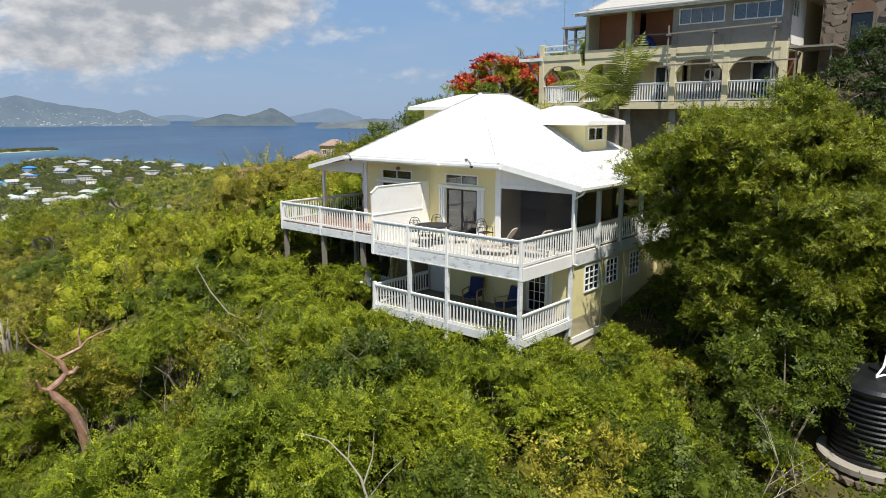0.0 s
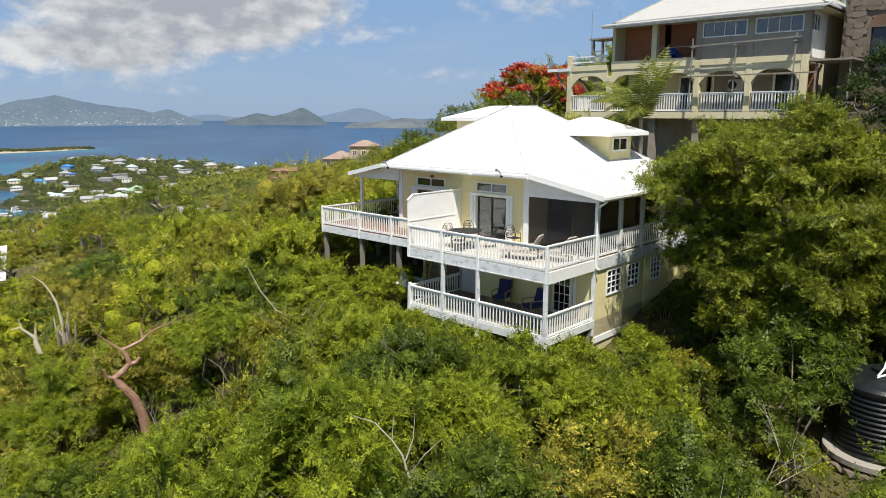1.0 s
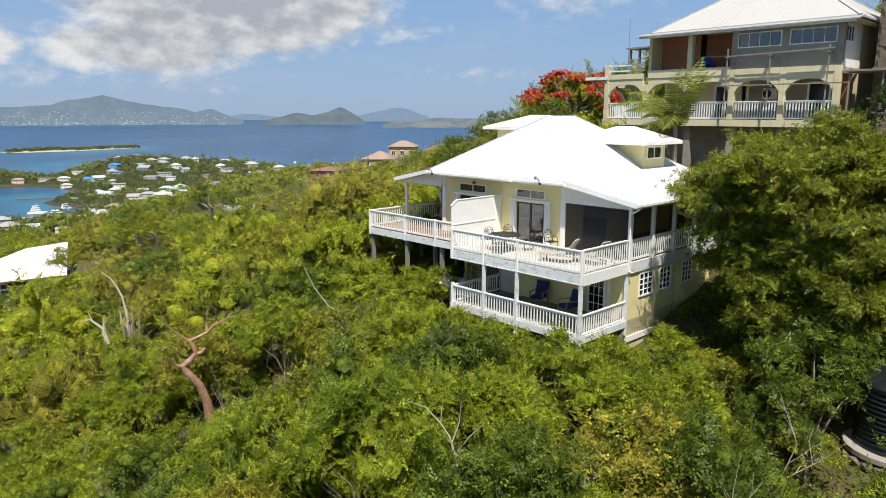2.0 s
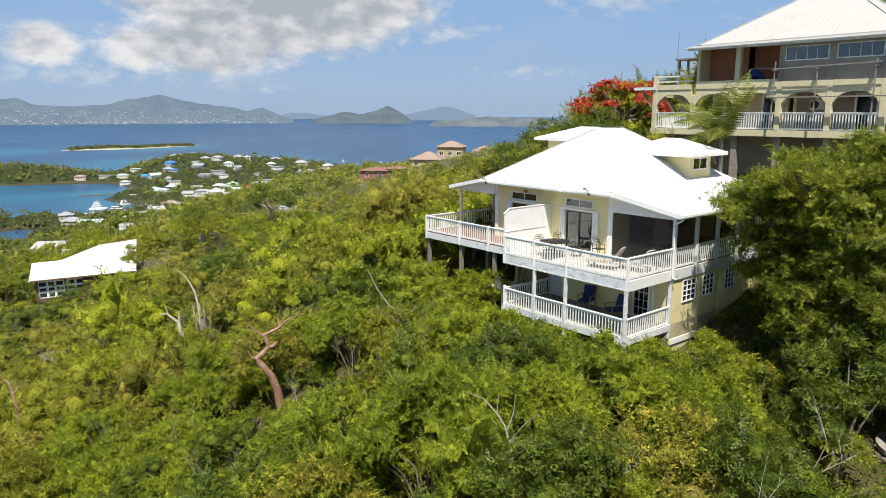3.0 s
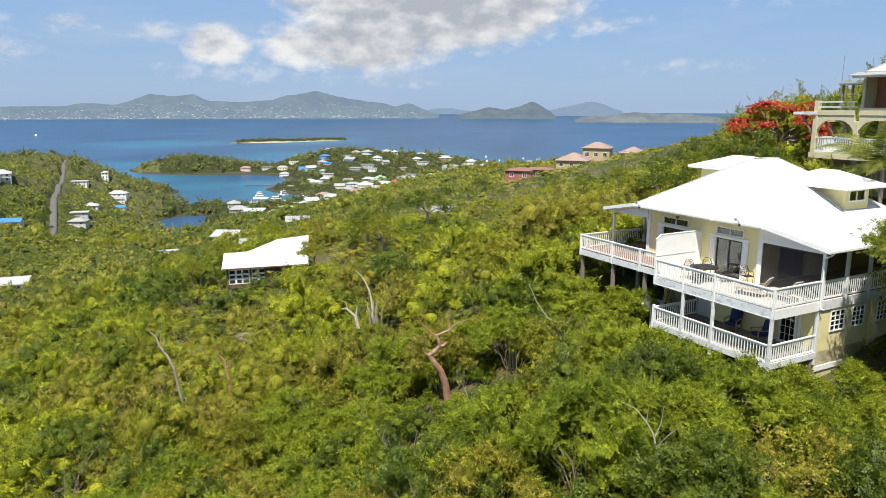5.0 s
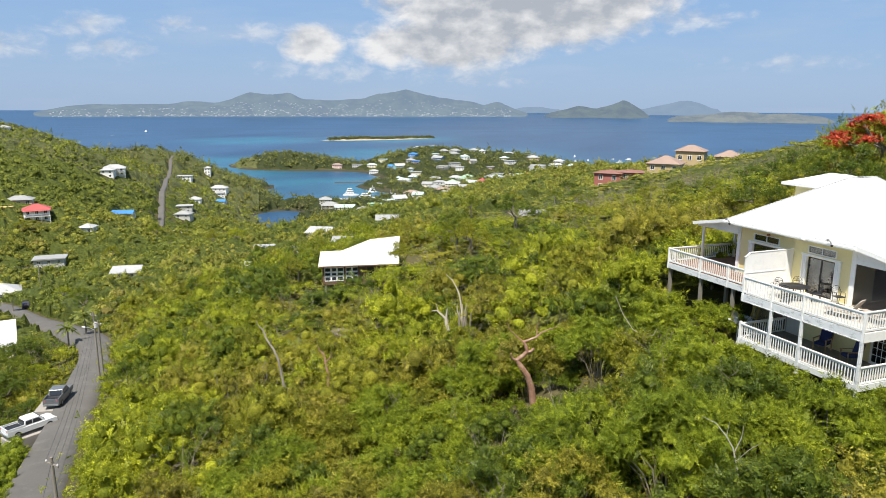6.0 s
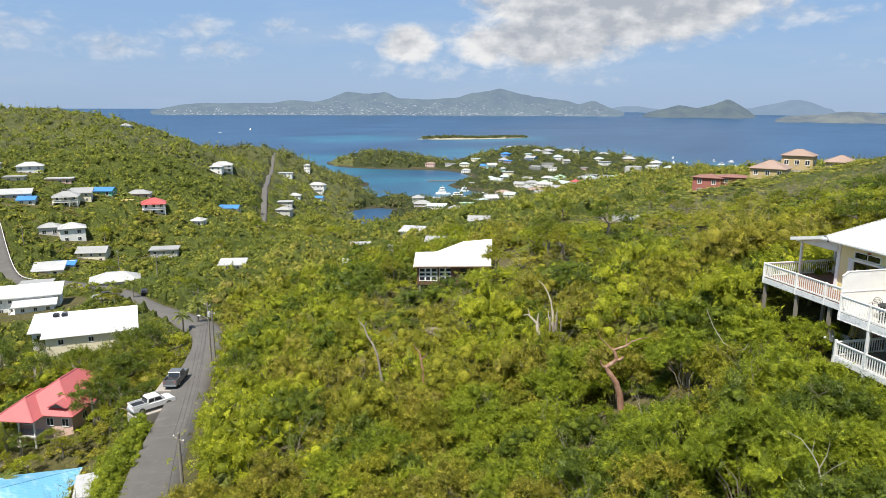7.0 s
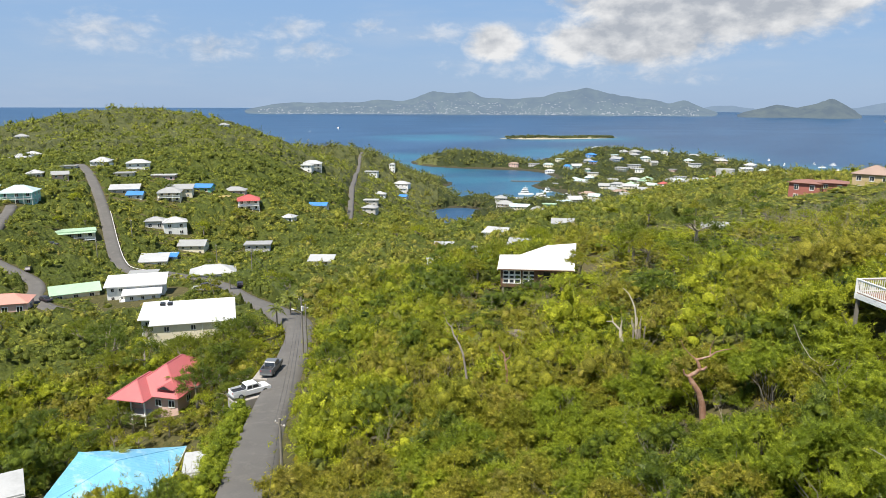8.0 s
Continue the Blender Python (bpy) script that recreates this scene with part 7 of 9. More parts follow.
# ---------------------------------------------------------------- vehicles and poles by the road
def pickup(m, paint, label):
    c = thing("pickup_truck", m, label, "car")
    hw = 0.92
    prof = [(-2.7, 0.45), (-2.7, 1.0), (-2.65, 1.05), (2.3, 1.05), (2.62, 0.92), (2.7, 0.5), (2.2, 0.38), (-2.2, 0.38)]
    part("body", prism(prof, "y", -hw, hw), paint, c, bevel=0.04)
    part("load_bed", box(-2.55, -0.95, -0.78, 0.78, 1.02, 1.065), M["black_metal"], c)
    for y in (-0.9, 0.82):
        part("bed_side", box(-2.68, -0.9, y, y + 0.08, 1.0, 1.28), paint, c)
    part("tailgate", box(-2.7, -2.62, -0.86, 0.86, 1.0, 1.28), paint, c)
    cab = part("cab", prism([(-0.95, 1.04), (-0.75, 1.68), (-0.55, 1.74), (0.75, 1.74), (1.45, 1.08), (1.45, 1.04)], "y", -0.8, 0.8), paint, c, bevel=0.04)
    part("windscreen", prism([(0.86, 1.66), (0.92, 1.66), (1.42, 1.16), (1.36, 1.14)], "y", -0.7, 0.7), M["far_glass"], cab)
    part("rear_window", prism([(-0.97, 1.14), (-0.93, 1.12), (-0.77, 1.62), (-0.81, 1.62)], "y", -0.66, 0.66), M["far_glass"], cab)
    for y in (-0.815, 0.8):
        for x0, x1 in ((-0.72, -0.05), (0.03, 0.72)):
            part("side_window", prism([(x0, 1.15), (x1 + (0.3 if x1 > 0.5 else 0), 1.15), (x1, 1.6), (x0 + 0.06, 1.6)], "y", y, y + 0.015), M["far_glass"], cab)
    for x in (-1.65, 1.75):
        for s in (-1, 1):
            w = part("wheel", lathe(((0.2, -0.11), (0.36, -0.11), (0.38, -0.06), (0.38, 0.06), (0.36, 0.11), (0.2, 0.11)), 20), M["black_metal"], c)
            w.matrix_local = pose(x, s * 0.83, 0.38, 90, 0, 0)
            part("rim", lathe(((0.02, -0.115), (0.21, -0.115), (0.23, 0.0), (0.21, 0.115), (0.02, 0.115)), 14), M["grey_metal"], w)
    for s in (-0.75, 0.62):
        part("tail_lamp", box(-2.72, -2.69, s, s + 0.14, 0.95, 1.2), M["roof_red"], c)
        part("headlight", box(2.6, 2.66, s, s + 0.16, 0.75, 0.9), M["pale_cloth"], c)
    part("bumper", box(-2.82, -2.68, -0.85, 0.85, 0.45, 0.65), M["grey_metal"], c)
    return c


def hatchback(m, paint, label):
    c = thing("parked_car", m, label, "car")
    part("body", prism([(-2.1, 0.4), (-2.1, 0.9), (2.0, 0.85), (2.15, 0.45), (1.8, 0.32), (-1.9, 0.32)], "y", -0.85, 0.85), paint, c, bevel=0.05)
    cab = part("cabin", prism([(-1.9, 0.88), (-1.5, 1.42), (0.4, 1.46), (1.1, 0.88)], "y", -0.74, 0.74), paint, c, bevel=0.05)
    part("windscreen", prism([(0.42, 1.42), (0.5, 1.4), (1.1, 0.93), (1.02, 0.91)], "y", -0.66, 0.66), M["far_glass"], cab)
    part("side_glass", prism([(-1.6, 0.95), (0.85, 0.95), (0.35, 1.38), (-1.4, 1.35)], "y", -0.76, 0.76), M["far_glass"], cab)
    for x in (-1.35, 1.35):
        for s in (-1, 1):
            w = part("wheel", lathe(((0.05, -0.1), (0.3, -0.1), (0.32, 0.0), (0.3, 0.1), (0.05, 0.1)), 16), M["black_metal"], c)
            w.matrix_local = pose(x, s * 0.78, 0.32, 90, 0, 0)
    return c


def on_road(x, y, lift=0.2):
    return float(ground(x, y)) + lift


paint_white = surface("car_white", (0.75, 0.75, 0.74), 0.25, 0.03, 1.0, 0.0, spec=0.6)
paint_grey = surface("car_grey", (0.13, 0.135, 0.14), 0.3, 0.05, 1.0, 0.0, spec=0.6)
paint_dark = surface("car_dark", (0.04, 0.03, 0.035), 0.3, 0.05, 1.0, 0.0, spec=0.6)
paint_silver = surface("car_silver", (0.42, 0.43, 0.44), 0.3, 0.05, 1.0, 0.0, spec=0.6)
pickup(pose(-76.1, 29.7, 62.42, 0, 0, 82), paint_white, "white double-cab pickup parked off the road")
pickup(pose(-80.9, 36.3, 62.5, 0, 0, 129), paint_grey, "grey double-cab pickup parked at the roadside")
hatchback(pose(-173, 86.5, on_road(-173, 86.5), 0, 0, 150), paint_dark, "dark parked estate car at the roadside")
hatchback(pose(-181, 78, on_road(-181, 78), 0, 0, 60), paint_silver, "silver parked car among palms")
hatchback(pose(-184, 82, on_road(-184, 82), 0, 0, 70), paint_dark, "dark red parked car among palms")
hatchback(pose(-236, 50.5, on_road(-236, 50.5), 0, 0, 150), paint_dark, "dark car parked beside the side road")
hatchback(pose(-206, 45.2, on_road(-206, 45.2), 0, 0, 10), paint_dark, "dark blue car parked at a bungalow")
hatchback(pose(-262, 66, on_road(-262, 66), 0, 0, 60), paint_dark, "dark blue car parked beside a bungalow")
def parking_pad(x, y, turn, length, width, z):
    pad = thing("parking_pad", pose(x, y, z, 0, 0, turn), "pale worn concrete parking pad beside the road", "pavement")
    part("slab", box(-length / 2, length / 2, -width / 2, width / 2, -1.3, 0.0), M["concrete"], pad, bevel=0.05)


parking_pad(-75.9, 29.6, 82, 5.4, 2.4, 62.4)
parking_pad(-81.6, 36.0, 131, 6.4, 2.6, 62.46)
CLEARINGS += [(-76.3, 29.7, 3.6), (-74.0, 27.5, 3.0), (-81.0, 36.0, 3.6), (-79.0, 33.5, 3.0), (-173, 86.5, 3), (-181, 78, 3.5), (-262, 66, 3), (-72.5, 27.5, 2.2)]

POLES = []


def utility_pole(x, y, height, lamp=False):
    z = float(ground(x, y))
    p = thing("utility_pole", pose(x, y, z), "weathered wooden utility pole with wires", "utility pole", "poles along the road")
    part("pole", tube([(0, 0, -1.0), (0.03, 0, height * 0.5), (0, 0, height)], [0.16, 0.13, 0.1], 9), M["grey_wood"], p)
    arm = part("crossarm", beam((-0.7, 0.0, height - 0.5), (0.7, 0.0, height - 0.5), 0.1, 0.1), M["grey_wood"], p)
    for q in (-0.6, 0.0, 0.6):
        part("insulator", lathe(((0.05, 0), (0.07, 0.05), (0.04, 0.14), (0.01, 0.15)), 8, at=(q, 0, height - 0.45)), M["pale_cloth"], arm)
    if lamp:
        part("transformer", lathe(((0.2, 0), (0.22, 0.05), (0.22, 0.7), (0.1, 0.78)), 14, at=(0.28, 0, height - 2.2)), M["pale_cloth"], p)
        l = part("lamp_arm", tube([(0, 0, height - 2.6), (-0.8, -0.2, height - 2.3), (-1.6, -0.3, height - 2.3)], [0.04] * 3, 7), M["grey_metal"], p)
        part("lamp_head", box(-2.2, -1.5, -0.42, -0.18, height - 2.42, height - 2.28), M["pale_cloth"], l, bevel=0.03)
    POLES.append(Vector((x, y, z + height)))


def wire(a, b, side, drop, sag):
    o = Vector((side, 0, -drop))
    pts = []
    for i in range(13):
        q = i / 12
        p = a.lerp(b, q) + o
        p.z -= sag * 4 * q * (1 - q)
        pts.append(p)
    me = bpy.data.meshes.new("wire")
    bm = tube(pts, [0.013] * 13, 4)
    bm.to_mesh(me)
    bm.free()
    me.materials.append(M["black_metal"])
    tagged(new("overhead_wire", me), "thin black overhead wire between poles", "wire", "wires between the poles")


for px, py, ph, lamp in ((-42.6, 12.1, 6.6, False), (-80.0, 42.0, 9.5, False), (-84.5, 44.5, 10.0, True), (-180, 95, 10.0, False), (-217, 104, 10.0, False), (-238, 72, 10.0, False), (-266, 96, 10.0, False)):
    utility_pole(px, py, ph, lamp)
for i, j in ((0, 2), (2, 3), (3, 4)):
    for s in (-0.6, 0.0, 0.6):
        wire(POLES[i], POLES[j], s, 0.3, 1.2)
    wire(POLES[i], POLES[j], 0.1, 2.2, 1.4)
wire(POLES[0], POLES[0] + (POLES[0] - POLES[2]) * 0.8, 0.0, 0.3, 0.6)


def dome_blobs(rng, n, radius, height, base, size):
    """Clumps spread over an uneven dome."""
    blobs = []
    for i in range(n):
        a, q = rng.uniform(0, 2 * np.pi), math.sqrt(rng.random())
        x, y = radius * q * math.cos(a), radius * q * math.sin(a)
        z = base + (height - base) * (1 - 0.75 * q * q) * rng.uniform(0.62, 1.0)
        s = size * rng.uniform(0.7, 1.3)
        blobs.append(((x, y, z), (s, s, s * rng.uniform(0.55, 0.8))))
    return blobs


def stems_bmesh(rng, blobs, thick, share=0.6):
    bm = bmesh.new()
    for c, r in blobs:
        if rng.random() > share:
            continue
        c = Vector(c)
        k = Vector((rng.normal() * 0.12, rng.normal() * 0.12, 0))
        mid = Vector((c.x * 0.45, c.y * 0.45, c.z * 0.5)) + k
        tube([Vector((c.x * 0.08, c.y * 0.08, -0.5)), mid, c], [thick, thick * 0.6, thick * 0.25], 5, bm)
    return bm


def shrub_kind(name, label, seed, n, radius, height, base, size, per, length, width, leaf, bark, category="bush", up=1.1, droop=0.0, thick=0.04):
    rng = np.random.default_rng(seed)
    blobs = dome_blobs(rng, n, radius, height, base, size)
    body, faces = lumps(blobs, 1, rng, 0.42)
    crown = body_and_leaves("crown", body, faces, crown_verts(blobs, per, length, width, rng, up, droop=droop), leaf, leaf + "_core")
    bm = stems_bmesh(rng, blobs, thick)
    stems = bpy.data.meshes.new("trunk")
    bm.to_mesh(stems)
    bm.free()
    stems.materials.append(M[bark])
    return dict(name=name, label=label, category=category, crown=crown, trunk=stems)


def plant(kind, x, y, scale, turn, rng, sink=0.1, group="shrubs on the slope"):
    z = float(ground(x, y)) - sink
    ob = thing(kind["name"], Matrix.LocRotScale((x, y, z), Euler((rng.normal() * 0.06, rng.normal() * 0.06, turn)), (scale, scale, scale * rng.uniform(0.85, 1.15))),
               kind["label"], kind["category"], group)
    link_part("crown", kind["crown"], None, ob)
    link_part("trunk", kind["trunk"], None, ob)
    return ob


KINDS = []
for i in range(3):
    KINDS.append(shrub_kind("feathery_shrub", "bright green feathery-leaved shrub on the slope", 10 + i, 22, 1.75, 3.3, 0.7, 0.66, 110, 0.38, 0.21, "leaf_spray", "bark_grey", up=1.1, droop=0.05))
for i in range(2):
    KINDS.append(shrub_kind("lime_shrub", "yellow-green small-leaved shrub on the slope", 20 + i, 20, 1.6, 2.8, 0.6, 0.58, 105, 0.30, 0.2, "leaf_lime", "bark_grey"))
for i in range(2):
    KINDS.append(shrub_kind("broadleaf_shrub", "dark green broad-leaved shrub on the slope", 30 + i, 18, 1.6, 3.4, 0.6, 0.64, 105, 0.30, 0.21, "leaf_broad", "bark_grey"))
for i in range(2):
    KINDS.append(shrub_kind("olive_shrub", "olive-green half-dry thorny shrub with grey twigs", 40 + i, 19, 1.7, 3.0, 0.7, 0.62, 100, 0.30, 0.19, "leaf_olive", "twig", thick=0.03))


def clear_of_buildings(x, y):
    """Which places are free of houses and roads."""
    x, y = np.asarray(x, float), np.asarray(y, float)
    a = radians(HOUSE_TURN)
    u = (x - 2.618) * math.cos(a) + (y - 22.761) * math.sin(a)
    w = -(x - 2.618) * math.sin(a) + (y - 22.761) * math.cos(a)
    free = ~((u > -8.4) & (u < 0.9) & (w > -0.5) & (w < 14.5)) & ~((u > -15.8) & (u < -8) & (w > 1.6) & (w < 14.5))
    free &= ~((u > -14.5) & (u < 10) & (w > 19.2) & (w < 33))
    for line, half in zip(ROAD_LINES, (3.2, 3.2, 2.7, 3.2, 2.8)):
        for cx, cy in line[::2]:
            wide = half + (0.6 if -90 < cx < -44 and half < 3.3 else 0.0)
            free &= (x - cx) ** 2 + (y - cy) ** 2 > wide ** 2
    for cx, cy, r in CLEARINGS:
        free &= (x - cx) ** 2 + (y - cy) ** 2 > r ** 2
    return free


def scatter(rng, step, x0, x1, y0, y1):
    gx, gy = np.meshgrid(np.arange(x0, x1, step), np.arange(y0, y1, step), indexing="ij")
    x = gx.ravel() + rng.uniform(0, step, gx.size)
    y = gy.ravel() + rng.uniform(0, step, gx.size)
    return x, y


def heading(x, y):
    """Degrees left of straight ahead, and the distance, seen from the middle of the flight."""
    return np.degrees(np.arctan2(-x, y + 8.0)), np.hypot(x, y + 8.0)


def on_near_side(x, y):
    """Slopes that face the flight or lie open to it; the rest are thinned."""
    z = ground(x, y) + 4.0
    clear = np.ones(len(x), bool)
    for q in np.linspace(0.08, 0.96, 30):
        px, py = x * q, -8.0 + (y + 8.0) * q
        clear &= ground(px, py) < 98.0 + (z - 98.0) * q + 0.5
    return clear


def shrub_size(x, y, rng):
    """Uneven heights; kept low under the villa's decks."""
    a = radians(HOUSE_TURN)
    u = (x - 2.618) * math.cos(a) + (y - 22.761) * math.sin(a)
    w = -(x - 2.618) * math.sin(a) + (y - 22.761) * math.cos(a)
    s = min(1.4, 0.95 * rng.lognormal(0, 0.25))
    if 0.3 < u < 7.5 and -1.5 < w < 13:
        return min(s, 0.7 if w < 4 else 0.5)
    if -17 < u < 3.5 and -14 < w < 2:
        deck = 86.3 if u > -8.5 else 87.6
        top = deck + 0.42 * max(0.0, -w)
        s = min(s, max(0.45, (top - float(ground(x, y))) / 3.4))
    return s


def plant_slope():
    rng = np.random.default_rng(5)
    x, y = scatter(rng, 2.2, -40, 16, 2, 46)
    az, d = heading(x, y)
    ok = clear_of_buildings(x, y) & (d < 44) & (d > 13) & (az > -44) & (az < 78)
    x, y = x[ok], y[ok]
    order = np.argsort(heading(x, y)[1])
    tone = np.array([noise.noise((a * 0.11, b * 0.11, 3.0)) for a, b in zip(x, y)])
    reach = 0.0
    for n in order[:300]:
        a, b = float(x[n]), float(y[n])
        t = tone[n] + rng.normal() * 0.22
        kinds = (5, 6) if t < -0.25 else (0, 1, 2) if t < 0.12 else (3, 4, 0) if t < 0.3 else (7, 8, 3)
        if -13 < a <= 3.5 and b > 11 and rng.random() < 0.7:
            kinds = (0, 1, 2, 5, 6)
        if a > 3.5:
            kinds = (5, 6, 5, 6, 0) if t < 0.45 else (0, 7, 8)
        if b < 12.5 and rng.random() < 0.75:
            kinds = (7, 8)
        k = KINDS[kinds[rng.integers(len(kinds))]]
        plant(k, a, b, shrub_size(a, b, rng), rng.uniform(0, 6.28), rng)
        reach = max(reach, heading(a, b)[1])
    return reach


def low_growth(x, y):
    """Shorter growth on the dry ridge and round the houses than in the valley."""
    f = np.where((x > -75) & (y > 95) & (y < 262) & (x < 30), 0.28, 1.0)
    f = np.minimum(f, np.where((x > -46) & (x < 2) & (y > 44), np.clip(1.0 - (y - 44) / 22.0, 0.4, 1.0), 1.0))
    f = np.minimum(f, np.where((x > -64) & (x < -46) & (y > 48) & (y < 66), 0.5, 1.0))
    for cx, cy, r in CLEARINGS:
        if r > 3.4 and math.hypot(cx, cy) > 90:
            f = np.minimum(f, np.clip((np.hypot(x - cx * 0.98, y - cy * 0.98) - r) / 16.0 + 0.3, 0.3, 1.0))
    return f


def room_for(x, y):
    """How far a plant may spread before it reaches a road or a building."""
    room = np.full(len(x), 50.0)
    for line, half in zip(ROAD_LINES, (2.5, 2.4, 1.9, 2.4, 2.1)):
        for cx, cy in line[::3]:
            room = np.minimum(room, np.hypot(x - cx, y - cy) - half)
    for cx, cy, r in CLEARINGS:
        room = np.minimum(room, np.hypot(x - cx, y - cy) - r * 0.85)
    return room


def joined_scrub(name, label, x, y, seed, count, fine, lump, per, size, length, width, mat, squash=1.0, uneven=0.36):
    """Bushes past counting in one mesh: each a heap of lumps with leaves standing out of them."""
    rng = np.random.default_rng(seed)
    kinds = 8
    protos = []
    for i in range(kinds):
        blobs = dome_blobs(rng, count, 1.0, 1.5, 0.35, lump)
        body, faces = lumps(blobs, fine, rng, 0.5)
        protos.append((body, faces, crown_verts(blobs, per / count, length, width, rng, 1.1, inner=0.95, on_twig=3, reach=1.25)))
    z = ground(x, y)
    which = rng.integers(0, kinds, len(x))
    turn = rng.uniform(0, 2 * np.pi, len(x))
    s = np.minimum(size * np.clip(rng.lognormal(0, uneven, len(x)), 0.5, 1.7), np.maximum(0.7, room_for(x, y) / 1.25))
    tall = s * rng.uniform(0.75, 1.4, len(x)) * squash
    tall = tall * (1 + 0.12 * np.exp(-((x + 28) / 13) ** 2 - ((y - 33) / 12) ** 2)) * np.clip(low_growth(x, y) * 1.2, 0.3, 1.0)

    def spread(p, j):
        c, q = np.cos(turn[j])[:, None], np.sin(turn[j])[:, None]
        p = p[None]
        return np.stack([x[j][:, None] + (p[..., 0] * c - p[..., 1] * q) * s[j][:, None],
                         y[j][:, None] + (p[..., 0] * q + p[..., 1] * c) * s[j][:, None],
                         z[j][:, None] - 0.25 * s[j][:, None] + p[..., 2] * tall[j][:, None]], -1).reshape(-1, 3)
    bodies, faces, leaves, n = [], [], [], 0
    for i in range(kinds):
        j = np.where(which == i)[0]
        b, f, l = protos[i]
        bodies.append(spread(b, j))
        leaves.append(spread(l, j))
        faces.append((f[None] + (n + len(b) * np.arange(len(j)))[:, None, None]).reshape(-1, 3))
        n += len(b) * len(j)
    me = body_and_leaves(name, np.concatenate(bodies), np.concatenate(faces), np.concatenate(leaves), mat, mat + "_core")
    return tagged(new(name, me), label, "scrub", kind="stuff")


def dry_brush(x, y, seed):
    """Grey leafless twigs sticking out of the scrub, past counting."""
    rng = np.random.default_rng(seed)
    m = 20
    base = np.stack([x, y, ground(x, y) + 1.5], 1)
    base = np.repeat(base, m, axis=0) + rng.normal(size=(len(x) * m, 3)) * (0.8, 0.8, 0.5)
    d = rng.normal(size=base.shape) * 0.55
    d[:, 2] = np.abs(d[:, 2]) + 0.75
    d /= np.linalg.norm(d, axis=1)[:, None]
    s = np.cross(d, rng.normal(size=base.shape))
    s /= np.linalg.norm(s, axis=1)[:, None]
    n = rng.uniform(0.8, 2.1, (len(base), 1))
    w = 0.015
    v = np.stack([base - s * w, base + s * w, base + d * n + s * w * 0.3, base + d * n - s * w * 0.3], 1).reshape(-1, 3)
    tagged(new("dry_brush", leaf_mesh("dry_brush", v, M["twig"], 4)), "grey leafless twigs standing in the scrub", "brush", kind="stuff")


def crowns(x, y, step, height, seed):
    """The uneven top of a closed wood: domes of many sizes, one to a cell."""
    ix, iy = np.floor(x / step), np.floor(y / step)
    top, tone = np.zeros(x.shape), np.zeros(x.shape)
    for dx in (-1, 0, 1):
        for dy in (-1, 0, 1):
            cx, cy = ix + dx, iy + dy
            h = lambda k: np.mod(np.sin(cx * 127.1 + cy * 311.7 + k * 74.7 + seed) * 43758.5453, 1.0)
            px, py = (cx + 0.15 + 0.7 * h(1)) * step, (cy + 0.15 + 0.7 * h(2)) * step
            r = step * (0.44 + 0.36 * h(3))
            d2 = ((x - px) ** 2 + (y - py) ** 2) / r ** 2
            dome = height * (0.5 + 0.7 * h(4)) * np.sqrt(np.clip(1 - d2, 0, 1))
            tone = np.where(dome > top, h(5), tone)
            top = np.maximum(top, dome)
    return top, tone


def canopy(name, label, r0, r1, dr, az0, az1, da, step, height, mats, seed, rag, sink=0.0):
    """The shaded lower growth of closed woods over the land."""
    rng = np.random.default_rng(seed)
    r = np.exp(np.arange(math.log(r0), math.log(r1), dr))
    az = np.radians(np.arange(az0, az1, math.degrees(da)))
    rr, aa = np.meshgrid(r, az, indexing="ij")
    cell = rr * da
    x, y = -np.sin(aa) * rr, -8.0 + np.cos(aa) * rr
    x = x + rng.normal(size=x.shape) * cell * 0.25
    y = y + rng.normal(size=x.shape) * cell * 0.25
    g = ground(x, y)
    free = clear_of_buildings(x.ravel(), y.ravel()).reshape(x.shape) & (g > 1.7)
    top, tone = crowns(x, y, step, height, seed)
    tall = (top + 0.7 * crowns(x, y, step * 0.37, height * 0.5, seed + 3.0)[0]) * low_growth(x, y)
    tall = tall + rng.normal(size=x.shape) * np.minimum(1.1, cell * rag)
    edge = np.clip(np.minimum(rr / r0 - 1.0, r1 / rr - 1.0) / 0.09, 0.0, 1.0)
    z = g + np.where(free, (tall - sink) * edge - 0.3 * (1 - edge), -1.5)
    verts = np.stack([x, y, z], -1).reshape(-1, 3)
    quads = grid_quads(len(r), len(az))
    shown = free.ravel()[quads].any(1)
    me = quad_mesh(name, verts, quads[shown])
    me.polygons.foreach_set("use_smooth", np.zeros(len(me.polygons), bool))
    sort = np.digitize(tone.ravel() + rng.normal(size=tone.size) * 0.06, (0.3, 0.55, 0.8)).astype(np.int32)
    for m in mats:
        me.materials.append(M[m])
    me.polygons.foreach_set("material_index", sort[quads[shown][:, 0]])
    tagged(new(name, me), label, "scrub", kind="stuff")


def undergrowth():
    """Low leaves and dry stalks between the shrubs nearest the villa."""
    rng = np.random.default_rng(70)
    x, y = scatter(rng, 0.62, -40, 17, 1, 46)
    az, d = heading(x, y)
    ok = clear_of_buildings(x, y) & (d < 46) & (d > 11) & (az > -44) & (az < 80)
    x, y = x[ok], y[ok]
    z = ground(x, y)
    blobs_z = z + 0.25 + 0.5 * rng.random(len(x))
    m = 15
    c = np.repeat(np.stack([x, y, blobs_z], 1), m, 0)
    o = rng.normal(size=c.shape)
    p = c + o * (0.36, 0.36, 0.3)
    n = rng.normal(size=p.shape) * 0.5
    n[:, 2] += 0.8
    me = leaf_mesh("undergrowth", leaf_blades(p, n, rng.normal(size=p.shape), 0.15, 0.075, rng), M["leaf_scrub"])
    tagged(new("undergrowth", me), "low green undergrowth between the shrubs", "undergrowth", kind="stuff")


